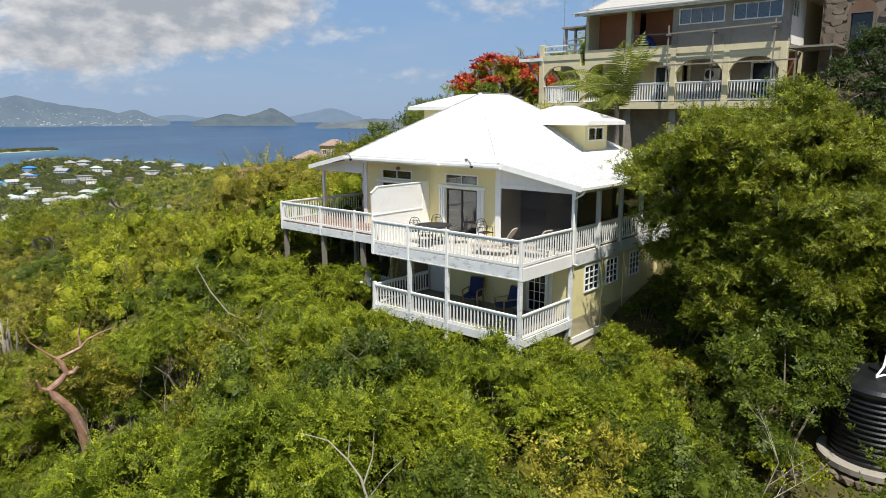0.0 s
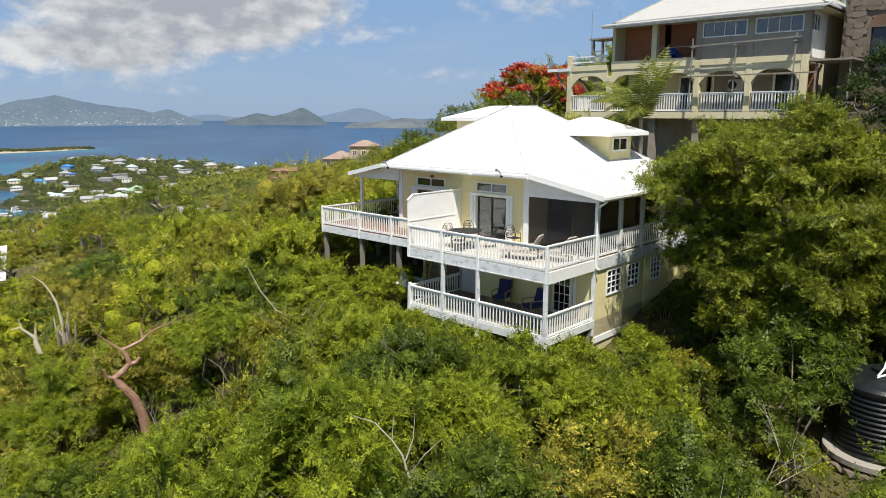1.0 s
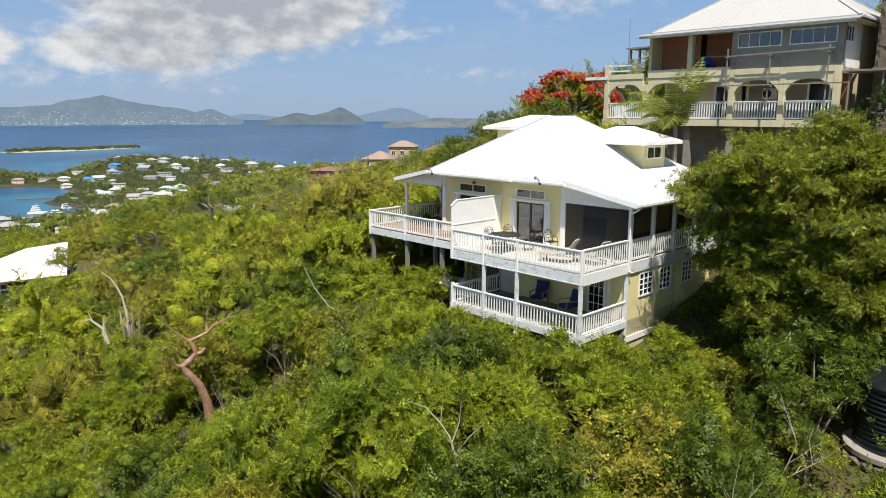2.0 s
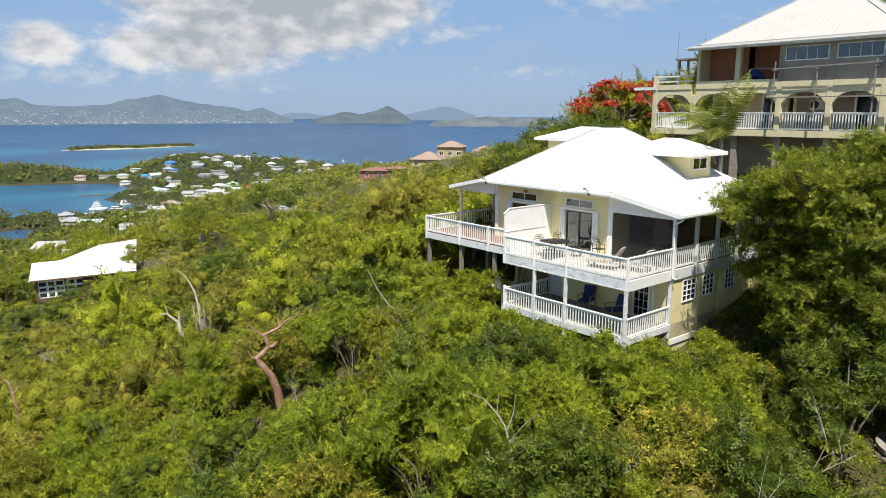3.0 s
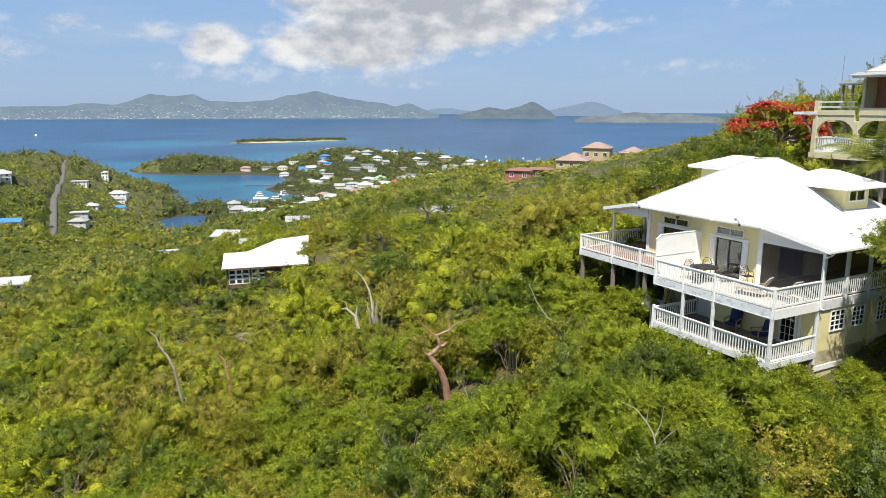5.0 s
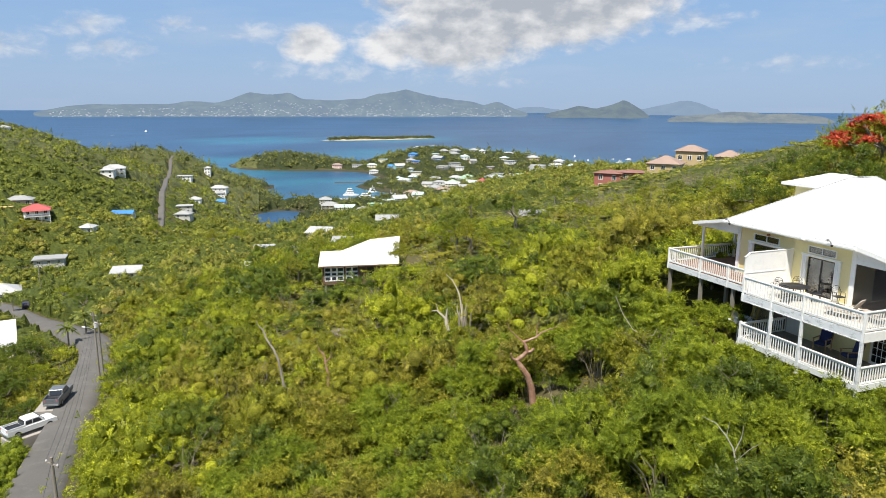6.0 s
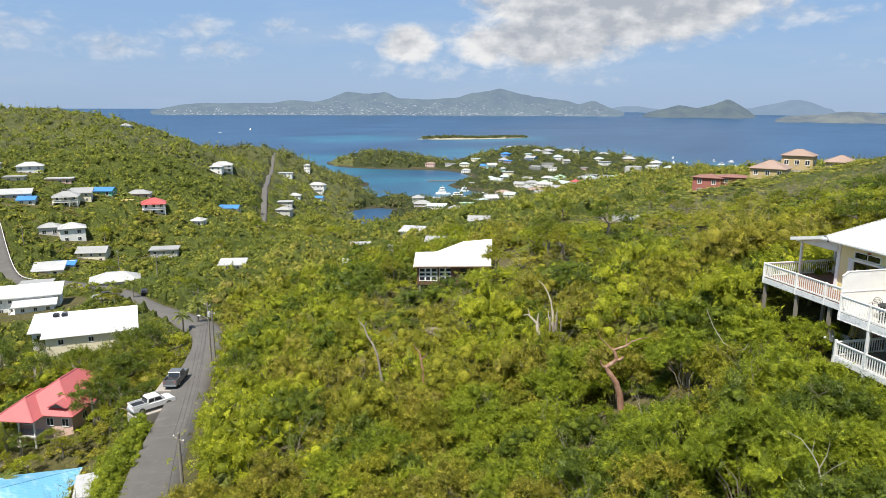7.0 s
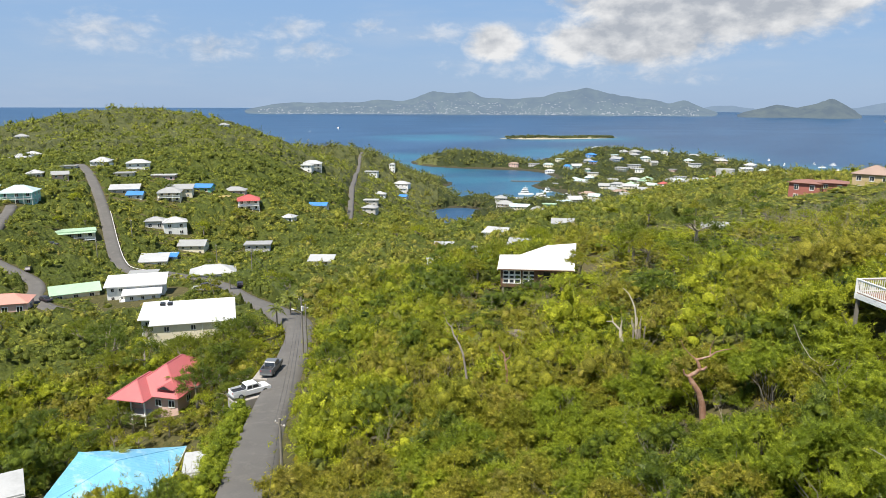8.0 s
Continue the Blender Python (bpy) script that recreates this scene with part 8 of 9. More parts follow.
def plant_under_decks():
    """Low feathery growth against the foot of the villa."""
    rng = np.random.default_rng(6)
    a = radians(HOUSE_TURN)
    for u, w, k in ((0.6, -0.9, 0), (-0.9, -1.1, 1), (-2.4, -0.9, 2), (-3.9, -1.2, 0), (-5.4, -0.8, 1), (-6.9, -1.1, 2), (-8.4, -0.6, 0), (1.9, 0.6, 1), (2.4, 2.4, 5), (2.1, 4.4, 0), (1.7, -1.9, 2), (-1.6, -2.5, 1), (-4.8, -2.6, 2), (-7.8, -2.4, 1), (-9.6, 0.6, 0), (-11.4, 0.7, 2), (-13.2, 0.5, 1), (3.0, 0.2, 5), (3.6, 3.4, 1), (3.2, 6.0, 6), (4.4, 5.0, 2), (4.9, 2.2, 5), (2.3, 7.4, 5), (4.2, 8.0, 6), (3.2, -1.6, 0), (4.6, -0.4, 2)):
        x, y = 2.618 + u * math.cos(a) - w * math.sin(a), 22.761 + u * math.sin(a) + w * math.cos(a)
        top = 86.1 if u > -8.5 else 87.2
        s = min(1.1, max(0.4, (top + 0.35 * max(0.0, -w) - float(ground(x, y))) / 3.4))
        plant(KINDS[k], x, y, s, rng.uniform(0, 6.28), rng)
    for x, y, s, k in ((-13.0, 27.4, 0.4, 0), (-12.2, 27.0, 0.45, 5), (-13.6, 26.6, 0.4, 2), (-11.9, 26.0, 0.4, 1), (-12.8, 26.3, 0.35, 5), (-24.7, 34.0, 0.5, 3), (-23.7, 34.6, 0.6, 0), (-25.9, 34.6, 0.5, 4), (-24.5, 36.5, 0.8, 0), (-23.8, 36.0, 0.75, 4), (-25.6, 36.9, 0.7, 3), (-36.0, 26.0, 0.8, 0), (-36.9, 26.3, 0.75, 4), (-35.4, 26.8, 0.8, 3), (-31.9, 27.2, 0.8, 0), (-13.2, 22.4, 0.42, 5), (-12.2, 21.6, 0.45, 0), (-11.4, 19.8, 0.5, 1), (-13.9, 21.2, 0.5, 5), (-12.7, 23.6, 0.38, 1), (-14.9, 23.9, 0.5, 2), (-11.6, 22.9, 0.5, 5), (-54.0, 64.6, 0.45, 1), (-58.4, 60.4, 0.5, 3),
                       (-52.0, 67.0, 0.7, 0), (-60.2, 62.0, 0.5, 2), (-55.4, 60.4, 0.5, 4), (-61.4, 60.0, 0.6, 0), (-78.6, 27.0, 0.85, 3), (-79.4, 29.0, 0.85, 0), (-79.0, 31.6, 0.8, 4), (-76.6, 25.2, 0.7, 1), (-82.6, 33.6, 0.9, 0), (-84.2, 36.0, 0.9, 3), (-80.6, 31.2, 0.9, 2), (-74.6, 23.6, 0.9, 4), (-72.4, 22.0, 0.9, 0)):
        plant(KINDS[k], x, y, s, rng.uniform(0, 6.28), rng)


def plant_far(reach):
    rng = np.random.default_rng(8)
    # middle distance: four kinds of bush by patches, and grey dry brush between
    x, y = scatter(rng, 3.25, -150, 60, -10, 150)
    az, d = heading(x, y)
    ok = clear_of_buildings(x, y) & (d >= reach - 1.5) & (d < 135) & (az > -40) & (az < 84)
    ok &= on_near_side(x, y) | (rng.random(len(x)) < 0.2)
    x, y = x[ok], y[ok]
    tone = np.array([noise.noise((p * 0.06, q * 0.06, 7.0)) for p, q in zip(x, y)]) + rng.normal(size=len(x)) * 0.3
    for n, (lo, hi, mat, words, wide) in enumerate(((-9, -0.46, "leaf_broad", "dark green broad-leaved bushes on the hillside", 2.3), (-0.46, 0.02, "leaf_feather", "feathery green bushes covering the hillside", 2.1),
                                                    (0.02, 0.34, "leaf_lime", "yellow-green bushes covering the hillside", 1.95), (0.34, 9, "leaf_olive", "dry olive-green bushes on the hillside", 1.85))):
        j = (tone >= lo) & (tone < hi)
        far = heading(x, y)[1] > 68
        joined_scrub("scrub", words, x[j & ~far], y[j & ~far], 40 + n, 18, 1, 0.36, 480, wide * 1.0, 0.20, 0.15, mat, squash=1.02, uneven=0.4)
        joined_scrub("scrub", words, x[j & far], y[j & far], 50 + n, 11, 1, 0.40, 200, wide * 1.08, 0.27, 0.20, mat, squash=1.02, uneven=0.4)
    j = rng.random(len(x)) < 0.42
    dry_brush(x[j] + 0.9, y[j] + 0.6, 60)
    # beside and behind the flight
    x, y = scatter(rng, 3.0, -70, 80, -70, 90)
    az, d = heading(x, y)
    ok = clear_of_buildings(x, y) & (d < 50) & ((az <= -40) | (az >= 80) | (d <= 14))
    joined_scrub("scrub", "green scrub on the slope", x[ok], y[ok], 2, 14, 1, 0.36, 110, 2.4, 0.30, 0.22, "leaf_feather", uneven=0.4)
    # closed growth between the bushes, on the far slopes and headlands
    canopy("scrub", "dense green scrub covering the hillside", 44, 140, 0.0105, -40, 84, 0.0080, 3.4, 1.1, ("leaf_wood", "leaf_wood", "leaf_wood", "leaf_scrub"), 71, 0.2, sink=0.5)
    canopy("far_woods", "low green woods on the slopes of the valley", 127, 490, 0.0075, -12, 86, 0.0062, 6.0, 3.0, ("leaf_wood",) * 4, 72, 0.25, sink=0.6)
    canopy("far_woods", "distant dull green growth on the point", 470, 1400, 0.0080, -10, 43.5, 0.0050, 8.0, 4.2, ("leaf_point",) * 4, 73, 0.25, sink=0.4)
    canopy("far_woods", "distant green woods on the headland", 440, 1400, 0.0080, 43.3, 88, 0.0050, 8.0, 4.2, ("leaf_point",) * 4, 74, 0.25, sink=0.4)
    for r0, r1, step, size, per, leaf, seed in ((126, 300, 3.9, 2.1, 36, 0.43, 81), (300, 500, 4.9, 2.45, 21, 0.52, 82), (500, 720, 6.6, 2.9, 15, 0.57, 83), (720, 1400, 8.8, 3.6, 12, 0.64, 84)):
        x, y = scatter(rng, step, -1100, 120, -60, 1250)
        az, d = heading(x, y)
        ok = (d >= r0) & (d < r1) & (az > -9) & (az < 85) & (ground(x, y) > np.where((x < -350) & (x > -640) & (y < 600), 0.9, 2.6))
        x, y = x[ok], y[ok]
        ok = clear_of_buildings(x, y) & on_near_side(x, y)
        x, y = x[ok], y[ok]
        tone = np.array([noise.noise((p * 0.02, q * 0.02, 4.0)) for p, q in zip(x, y)]) + rng.normal(size=len(x)) * 0.3
        point = ((heading(x, y)[0] < 43.5) & (heading(x, y)[1] > 480)) | (heading(x, y)[1] > 700)
        tone = tone - np.where((x < -330) & (y < 430), 0.8, 0.0)
        if point.any():
            joined_scrub("far_woods", "dull green trees among the houses of the point", x[point], y[point], seed + 50, 4, 1, 0.55, per, size, leaf, leaf * 0.75, "tuft_far", uneven=0.32)
        for n, (lo, hi, mat, words) in enumerate(((-9, -0.2, "tuft_dark", "dark green trees closing over the valley slopes"), (-0.2, 0.5, "leaf_tuft", "green tree crowns covering the valley slopes"), (0.5, 9, "tuft_dry", "dry yellow-green tree crowns on the valley slopes"))):
            j = (tone >= lo) & (tone < hi) & ~point
            joined_scrub("far_woods", words, x[j], y[j], seed + 10 * n, 5 if r0 < 200 else 4, 1, 0.55, per, size, leaf, leaf * 0.75, mat, uneven=0.32)


plant_far(plant_slope())
plant_under_decks()
undergrowth()

# ---------------------------------------------------------------- single trees
def limb_path(rng, a, b, wobble, n=4):
    a, b = Vector(a), Vector(b)
    pts = []
    for i in range(n + 1):
        q = i / n
        s = math.sin(math.pi * q)
        pts.append(a.lerp(b, q) + Vector((rng.normal(), rng.normal(), rng.normal() * 0.5)) * wobble * s)
    return pts


def leafy_tree(name, x, y, z, label, seed, trunk_h, lobes, per_lobe, leaf, length, width, mat, bark="bark_grey", thick=0.2, size=0.8, spread=0.95, category="tree", group="", dense=9):
    """A tree: a forked trunk, limbs to each lobe, and a crown of many clumps; lobes are (centre, radius)."""
    rng = np.random.default_rng(seed)
    t = thing(name, pose(x, y, z), label, category, group)
    fork = Vector((rng.normal() * 0.2, rng.normal() * 0.2, trunk_h))
    tr = part("trunk", tube([(0, 0, -1.0), (0.05, 0.0, trunk_h * 0.5), fork], [thick * 1.25, thick, thick * 0.8], 9), M[bark], t)
    clumps = []
    for c, r in lobes:
        part("limb", tube(limb_path(rng, fork, c, 0.25), [thick * 0.6, thick * 0.5, thick * 0.38, thick * 0.25, thick * 0.1], 6), M[bark], tr)
        n = max(5, int(dense * r))
        for i in range(n):
            d = rng.normal(size=3)
            d[2] = abs(d[2]) * 0.9 - 0.25
            d /= np.linalg.norm(d)
            p = np.array(c) + d * r * spread * rng.uniform(0.6, 1.0)
            s = size * rng.uniform(0.6, 1.2)
            clumps.append((p, (s, s, s * 0.62)))
            if i % 4 == 0:
                part("branch", tube(limb_path(rng, c, p, 0.12, 3), [thick * 0.16, thick * 0.13, thick * 0.09, thick * 0.04], 5), M[bark], tr)
    body, faces = lumps(clumps, 1, rng, 0.24)
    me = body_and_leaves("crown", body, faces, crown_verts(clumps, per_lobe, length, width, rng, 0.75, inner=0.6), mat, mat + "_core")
    link_part("crown", me, None, t)
    return t


# the broad tree beside the villa
lobes = (((-2.9, -0.4, 6.4), 1.4), ((-1.5, -1.6, 7.2), 1.7), ((0.6, -1.2, 7.8), 1.8), ((2.4, -1.6, 7.0), 1.7), ((3.8, -0.8, 5.8), 1.6), ((0.2, -2.6, 5.8), 1.7),
         ((2.2, -3.0, 5.0), 1.6), ((-0.6, 1.2, 7.4), 1.8), ((2.2, 1.0, 7.0), 1.8), ((-2.2, 1.6, 6.4), 1.4), ((0.6, -3.0, 3.8), 1.3), ((3.6, -2.6, 3.6), 1.5), ((1.2, -3.2, 3.4), 1.3), ((4.6, 0.6, 4.4), 1.5), ((0.4, -1.8, 4.2), 1.6), ((2.6, -2.4, 2.2), 1.5), ((1.4, -2.4, 2.2), 1.4), ((4.4, -1.6, 2.0), 1.5), ((-1.2, -0.8, 6.2), 1.4), ((4.9, -0.4, 3.2), 1.4), ((-0.5, -1.5, 2.9), 1.3), ((0.7, -1.9, 1.2), 1.3), ((-0.6, -1.0, 4.4), 1.4), ((1.9, -1.2, 3.6), 1.4), ((-2.4, -0.4, 4.8), 1.2), ((-2.0, 0.4, 3.4), 1.0), ((-0.7, -1.7, 1.7), 1.3), ((-1.0, -1.4, 3.3), 1.2))
leafy_tree("broad_tree", 10.7, 24.6, 85.4, "broad dark-green shade tree standing close to the villa", 51, 3.2, lobes, 150, None, 0.30, 0.20, "leaf_tree", thick=0.24, size=0.78, dense=15)
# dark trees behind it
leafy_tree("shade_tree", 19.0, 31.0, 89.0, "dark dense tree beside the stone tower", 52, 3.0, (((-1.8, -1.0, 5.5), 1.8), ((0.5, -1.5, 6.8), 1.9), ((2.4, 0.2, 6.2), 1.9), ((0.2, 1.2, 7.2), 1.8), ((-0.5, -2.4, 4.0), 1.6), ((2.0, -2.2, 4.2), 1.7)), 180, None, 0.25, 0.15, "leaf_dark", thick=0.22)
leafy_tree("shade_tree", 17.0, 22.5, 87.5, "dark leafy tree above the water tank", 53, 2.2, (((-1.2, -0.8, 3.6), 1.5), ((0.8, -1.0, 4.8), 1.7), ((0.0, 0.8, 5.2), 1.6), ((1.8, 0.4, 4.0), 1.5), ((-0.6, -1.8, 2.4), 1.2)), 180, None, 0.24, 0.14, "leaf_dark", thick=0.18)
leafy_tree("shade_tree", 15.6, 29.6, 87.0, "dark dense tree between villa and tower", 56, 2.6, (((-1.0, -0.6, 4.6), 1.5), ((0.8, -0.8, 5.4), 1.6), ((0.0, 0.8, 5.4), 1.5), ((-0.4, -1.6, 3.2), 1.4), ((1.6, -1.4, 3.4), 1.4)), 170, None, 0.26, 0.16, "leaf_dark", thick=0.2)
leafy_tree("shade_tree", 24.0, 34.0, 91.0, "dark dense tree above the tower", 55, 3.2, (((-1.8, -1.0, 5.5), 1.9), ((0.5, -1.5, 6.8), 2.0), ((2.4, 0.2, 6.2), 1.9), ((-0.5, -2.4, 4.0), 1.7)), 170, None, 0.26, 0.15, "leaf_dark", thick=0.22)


def bare_tree(name, label, trunk, radii, forks, bark, group=""):
    """A leafless trunk through given places, with forks."""
    base = Vector(trunk[0])
    t = thing(name, Matrix.Translation(base), label, "tree", group)
    tr = part("trunk", tube([Vector(p) - base for p in trunk], radii, 10), M[bark], t)
    for pts, r0, r1 in forks:
        n = len(pts)
        part("limb", tube([Vector(p) - base for p in pts], [r0 + (r1 - r0) * i / (n - 1) for i in range(n)], 7), M[bark], tr)
    return t


# the red-barked twisted tree
bare_tree("red_barked_tree", "leaning tree with smooth coppery red bark and twisted limbs",
          [(-13.75, 25.1, 80.3), (-13.92, 25.05, 81.1), (-14.03, 24.99, 82.0), (-14.26, 24.88, 82.8), (-14.7, 24.65, 83.5), (-14.85, 24.6, 83.85), (-14.5, 24.75, 84.15), (-14.32, 24.85, 84.4), (-14.42, 24.8, 84.75), (-14.54, 24.74, 85.03)],
          [0.25, 0.23, 0.21, 0.19, 0.17, 0.15, 0.13, 0.12, 0.10, 0.09],
          [([(-14.54, 24.74, 85.0), (-14.25, 24.89, 85.12), (-13.83, 25.1, 85.32), (-13.56, 25.22, 85.62), (-13.2, 25.4, 85.8), (-12.7, 25.5, 86.0)], 0.08, 0.02),
           ([(-14.32, 24.85, 84.36), (-14.1, 24.94, 84.4), (-13.95, 25.0, 84.6)], 0.11, 0.07),
           ([(-14.54, 24.74, 85.0), (-14.9, 24.6, 85.3), (-15.3, 24.4, 85.75), (-15.5, 24.3, 86.3)], 0.05, 0.012),
           ([(-14.85, 24.6, 83.8), (-15.1, 24.4, 83.95), (-15.15, 24.3, 84.3)], 0.08, 0.05),
           ([(-13.83, 25.1, 85.3), (-13.9, 25.2, 85.8), (-13.7, 25.1, 86.4)], 0.05, 0.015)], "bark_red")
# pale bare trunks in the scrub
bare_tree("bare_tree", "pale grey leafless forked trunk in the scrub", [(-25.0, 35.7, 78.2), (-25.26, 35.83, 79.97), (-25.41, 35.87, 80.4), (-25.72, 35.96, 81.25), (-25.78, 36.03, 81.68)], [0.17, 0.17, 0.16, 0.145, 0.12],
          [([(-25.78, 36.03, 81.6), (-26.26, 35.94, 82.02), (-26.57, 35.9, 82.27), (-27.0, 35.7, 82.2)], 0.11, 0.03), ([(-25.78, 36.03, 81.6), (-25.76, 36.1, 82.1), (-25.7, 36.1, 82.5)], 0.1, 0.04), ([(-26.4, 35.9, 82.1), (-26.7, 36.0, 82.8)], 0.05, 0.02)], "bark_pale")
bare_tree("bare_tree", "tall pale leaning dead trunk in the scrub", [(-25.0, 37.6, 79.0), (-25.15, 37.79, 81.22), (-25.35, 37.96, 82.32), (-25.57, 38.07, 83.2), (-25.91, 38.1, 83.86), (-26.29, 38.1, 84.43), (-26.83, 38.02, 84.86)], [0.09, 0.08, 0.075, 0.07, 0.06, 0.045, 0.02],
          [([(-25.15, 37.79, 81.2), (-24.8, 37.7, 82.0), (-24.7, 37.7, 82.7)], 0.09, 0.04), ([(-25.15, 37.79, 81.0), (-25.5, 37.6, 81.8), (-25.55, 37.6, 82.4)], 0.08, 0.04), ([(-25.1, 37.8, 81.0), (-24.95, 37.5, 81.9), (-24.98, 37.5, 82.6)], 0.07, 0.03)], "bark_pale")
bare_tree("red_barked_tree", "small coppery-barked forked tree in the scrub", [(-32.3, 28.4, 75.5), (-32.36, 28.52, 77.4), (-32.48, 28.65, 78.18), (-32.76, 28.73, 78.97), (-32.96, 28.81, 79.63)], [0.12, 0.11, 0.105, 0.09, 0.06],
          [([(-32.76, 28.73, 78.95), (-32.41, 28.93, 79.36), (-32.3, 29.0, 79.8)], 0.08, 0.03), ([(-32.96, 28.81, 79.6), (-33.3, 28.7, 79.9), (-33.4, 28.6, 80.4)], 0.06, 0.02)], "bark_red")
bare_tree("leaning_tree", "brown leaning half-bare trunk in the scrub", [(-36.0, 27.6, 76.0), (-36.61, 27.62, 78.83), (-37.12, 27.64, 79.69), (-37.74, 27.59, 80.4), (-38.1, 27.64, 81.15), (-37.93, 27.77, 81.5)], [0.11, 0.1, 0.09, 0.08, 0.065, 0.035],
          [([(-38.1, 27.64, 81.1), (-38.5, 27.5, 81.5), (-38.6, 27.4, 82.0)], 0.06, 0.02), ([(-37.4, 27.6, 80.0), (-37.2, 27.5, 80.6)], 0.06, 0.03)], "bark_grey")
bare_tree("bare_tree", "thin pale dead sapling with bare twigs", [(-1.3, 13.45, 82.6), (-1.46, 13.41, 85.3), (-1.62, 13.4, 86.0), (-1.75, 13.4, 86.5)], [0.045, 0.038, 0.03, 0.026],
          [([(-1.75, 13.4, 86.5), (-2.0, 13.39, 86.9), (-2.4, 13.36, 87.36), (-2.9, 13.2, 87.6)], 0.024, 0.007), ([(-1.7, 13.4, 86.3), (-1.5, 13.5, 86.9), (-1.45, 13.5, 87.5)], 0.02, 0.006), ([(-1.6, 13.4, 86.0), (-1.2, 13.3, 86.6), (-0.8, 13.3, 87.0)], 0.018, 0.006), ([(-2.0, 13.39, 86.9), (-1.95, 13.4, 87.5)], 0.014, 0.005)], "twig_pale")


def dead_cactus():
    """A clump of dry columns standing close together."""
    rng = np.random.default_rng(33)
    x, y = -24.85, 37.45
    z = float(ground(x, y))
    t = thing("columnar_cactus", pose(x, y, z), "grey dried clump of columnar cactus in the scrub", "cactus")
    for i in range(11):
        a, q = i * 2.4, 0.14 + 0.06 * i
        p = Vector((q * math.cos(a) * 0.75, q * math.sin(a) * 0.75, -0.3))
        h = rng.uniform(2.0, 3.5)
        b = p + Vector((p.x * 0.3 + rng.normal() * 0.08, p.y * 0.3 + rng.normal() * 0.08, h))
        m = p.lerp(b, 0.5) + Vector((rng.normal() * 0.06, rng.normal() * 0.06, 0))
        part("column", tube([p, m, b, b + Vector((0, 0, 0.12))], [0.075, 0.08, 0.07, 0.02], 7), M["bark_grey"], t)


dead_cactus()


def twiggy(x, y, h, seed, lean, bark, label):
    """A small leafless tree of fine curved twigs."""
    rng = np.random.default_rng(seed)
    z = float(ground(x, y))
    t = thing("bare_shrub", pose(x, y, z - 0.2), label, "tree", "bare shrubs on the slope")
    bm = bmesh.new()
    tips = [(Vector((0, 0, 0)), Vector((lean, rng.normal() * 0.2, 1)).normalized(), h * 0.45, 0.03)]
    level = 0
    while tips and level < 4:
        nxt = []
        for p, d, n, r in tips:
            k = Vector((rng.normal(), rng.normal(), rng.normal() * 0.6)) * 0.22
            q = p + d * n * 0.5 + k * n * 0.3
            e = p + d * n + k * n * 0.5
            tube([p, q, e], [r, r * 0.8, r * 0.6], 5, bm)
            for i in range(3 if level < 3 else 0):
                a = Vector((rng.normal(), rng.normal(), abs(rng.normal()) * 0.7)).normalized()
                nxt.append((e if i else q, (d * 0.6 + a * 0.7).normalized(), n * rng.uniform(0.5, 0.75), r * 0.55))
        tips, level = nxt, level + 1
    part("branchwork", bm, M[bark], t)


rng_twig = np.random.default_rng(17)
for x, y in ((-4.2, 9.5), (-9.5, 11.0), (-7.2, 18.0), (-3.4, 20.2), (-6.0, 22.0), (-10.5, 21.0), (-17.5, 20.0), (-19.0, 27.0), (-22.0, 24.0), (-28.0, 29.0), (-31.0, 40.0), (-35.0, 33.0), (-16.0, 33.0), (-20.0, 40.0), (-9.0, 33.5), (-27.0, 18.0),
             (-12.5, 15.0), (-15.0, 10.0), (3.0, 12.0), (6.5, 15.5), (-34.0, 24.0), (-38.0, 40.0), (-42.0, 48.0), (-30.0, 50.0), (-22.0, 52.0), (-46.0, 36.0), (-23.0, 33.0), (-26.5, 33.5), (-30.0, 35.5), (-33.5, 37.0), (-28.5, 43.0), (-37.0, 45.0), (-40.0, 34.0), (-43.0, 42.0), (-18.5, 36.5), (-12.0, 30.0), (-24.0, 45.0), (-50.0, 50.0), (-33.0, 57.0)):
    twiggy(x + rng_twig.normal() * 0.5, y + rng_twig.normal() * 0.5, rng_twig.uniform(3.6, 5.2), int(rng_twig.integers(1000)), rng_twig.normal() * 0.4,
           "twig" if rng_twig.random() < 0.8 else "bark_pale", "grey leafless shrub with fine crooked twigs")


def creeper(points, r, label):
    base = Vector(points[0])
    t = thing("dead_branch", Matrix.Translation(base), label, "branch", "dead branches in the scrub")
    part("wood", tube([Vector(p) - base for p in points], [r] * (len(points) - 1) + [r * 0.4], 6), M["bark_pale"], t)


creeper([(-5.54, 24.16, 83.2), (-5.71, 24.14, 84.64), (-5.75, 24.11, 85.3), (-5.9, 24.11, 85.7), (-6.04, 24.09, 86.2)], 0.03, "pale dead branch hanging in the shrubs")
creeper([(-9.3, 25.4, 88.4), (-8.9, 25.59, 87.4), (-8.3, 25.73, 86.5), (-7.6, 25.88, 86.1), (-7.15, 25.93, 86.3), (-7.0, 25.93, 86.7)], 0.022, "curved pale dead branch over the shrubs")
creeper([(-3.6, 25.6, 85.4), (-3.3, 25.5, 85.9), (-2.9, 25.4, 86.1), (-2.75, 25.4, 86.5)], 0.035, "forked pale dead branch under the deck")


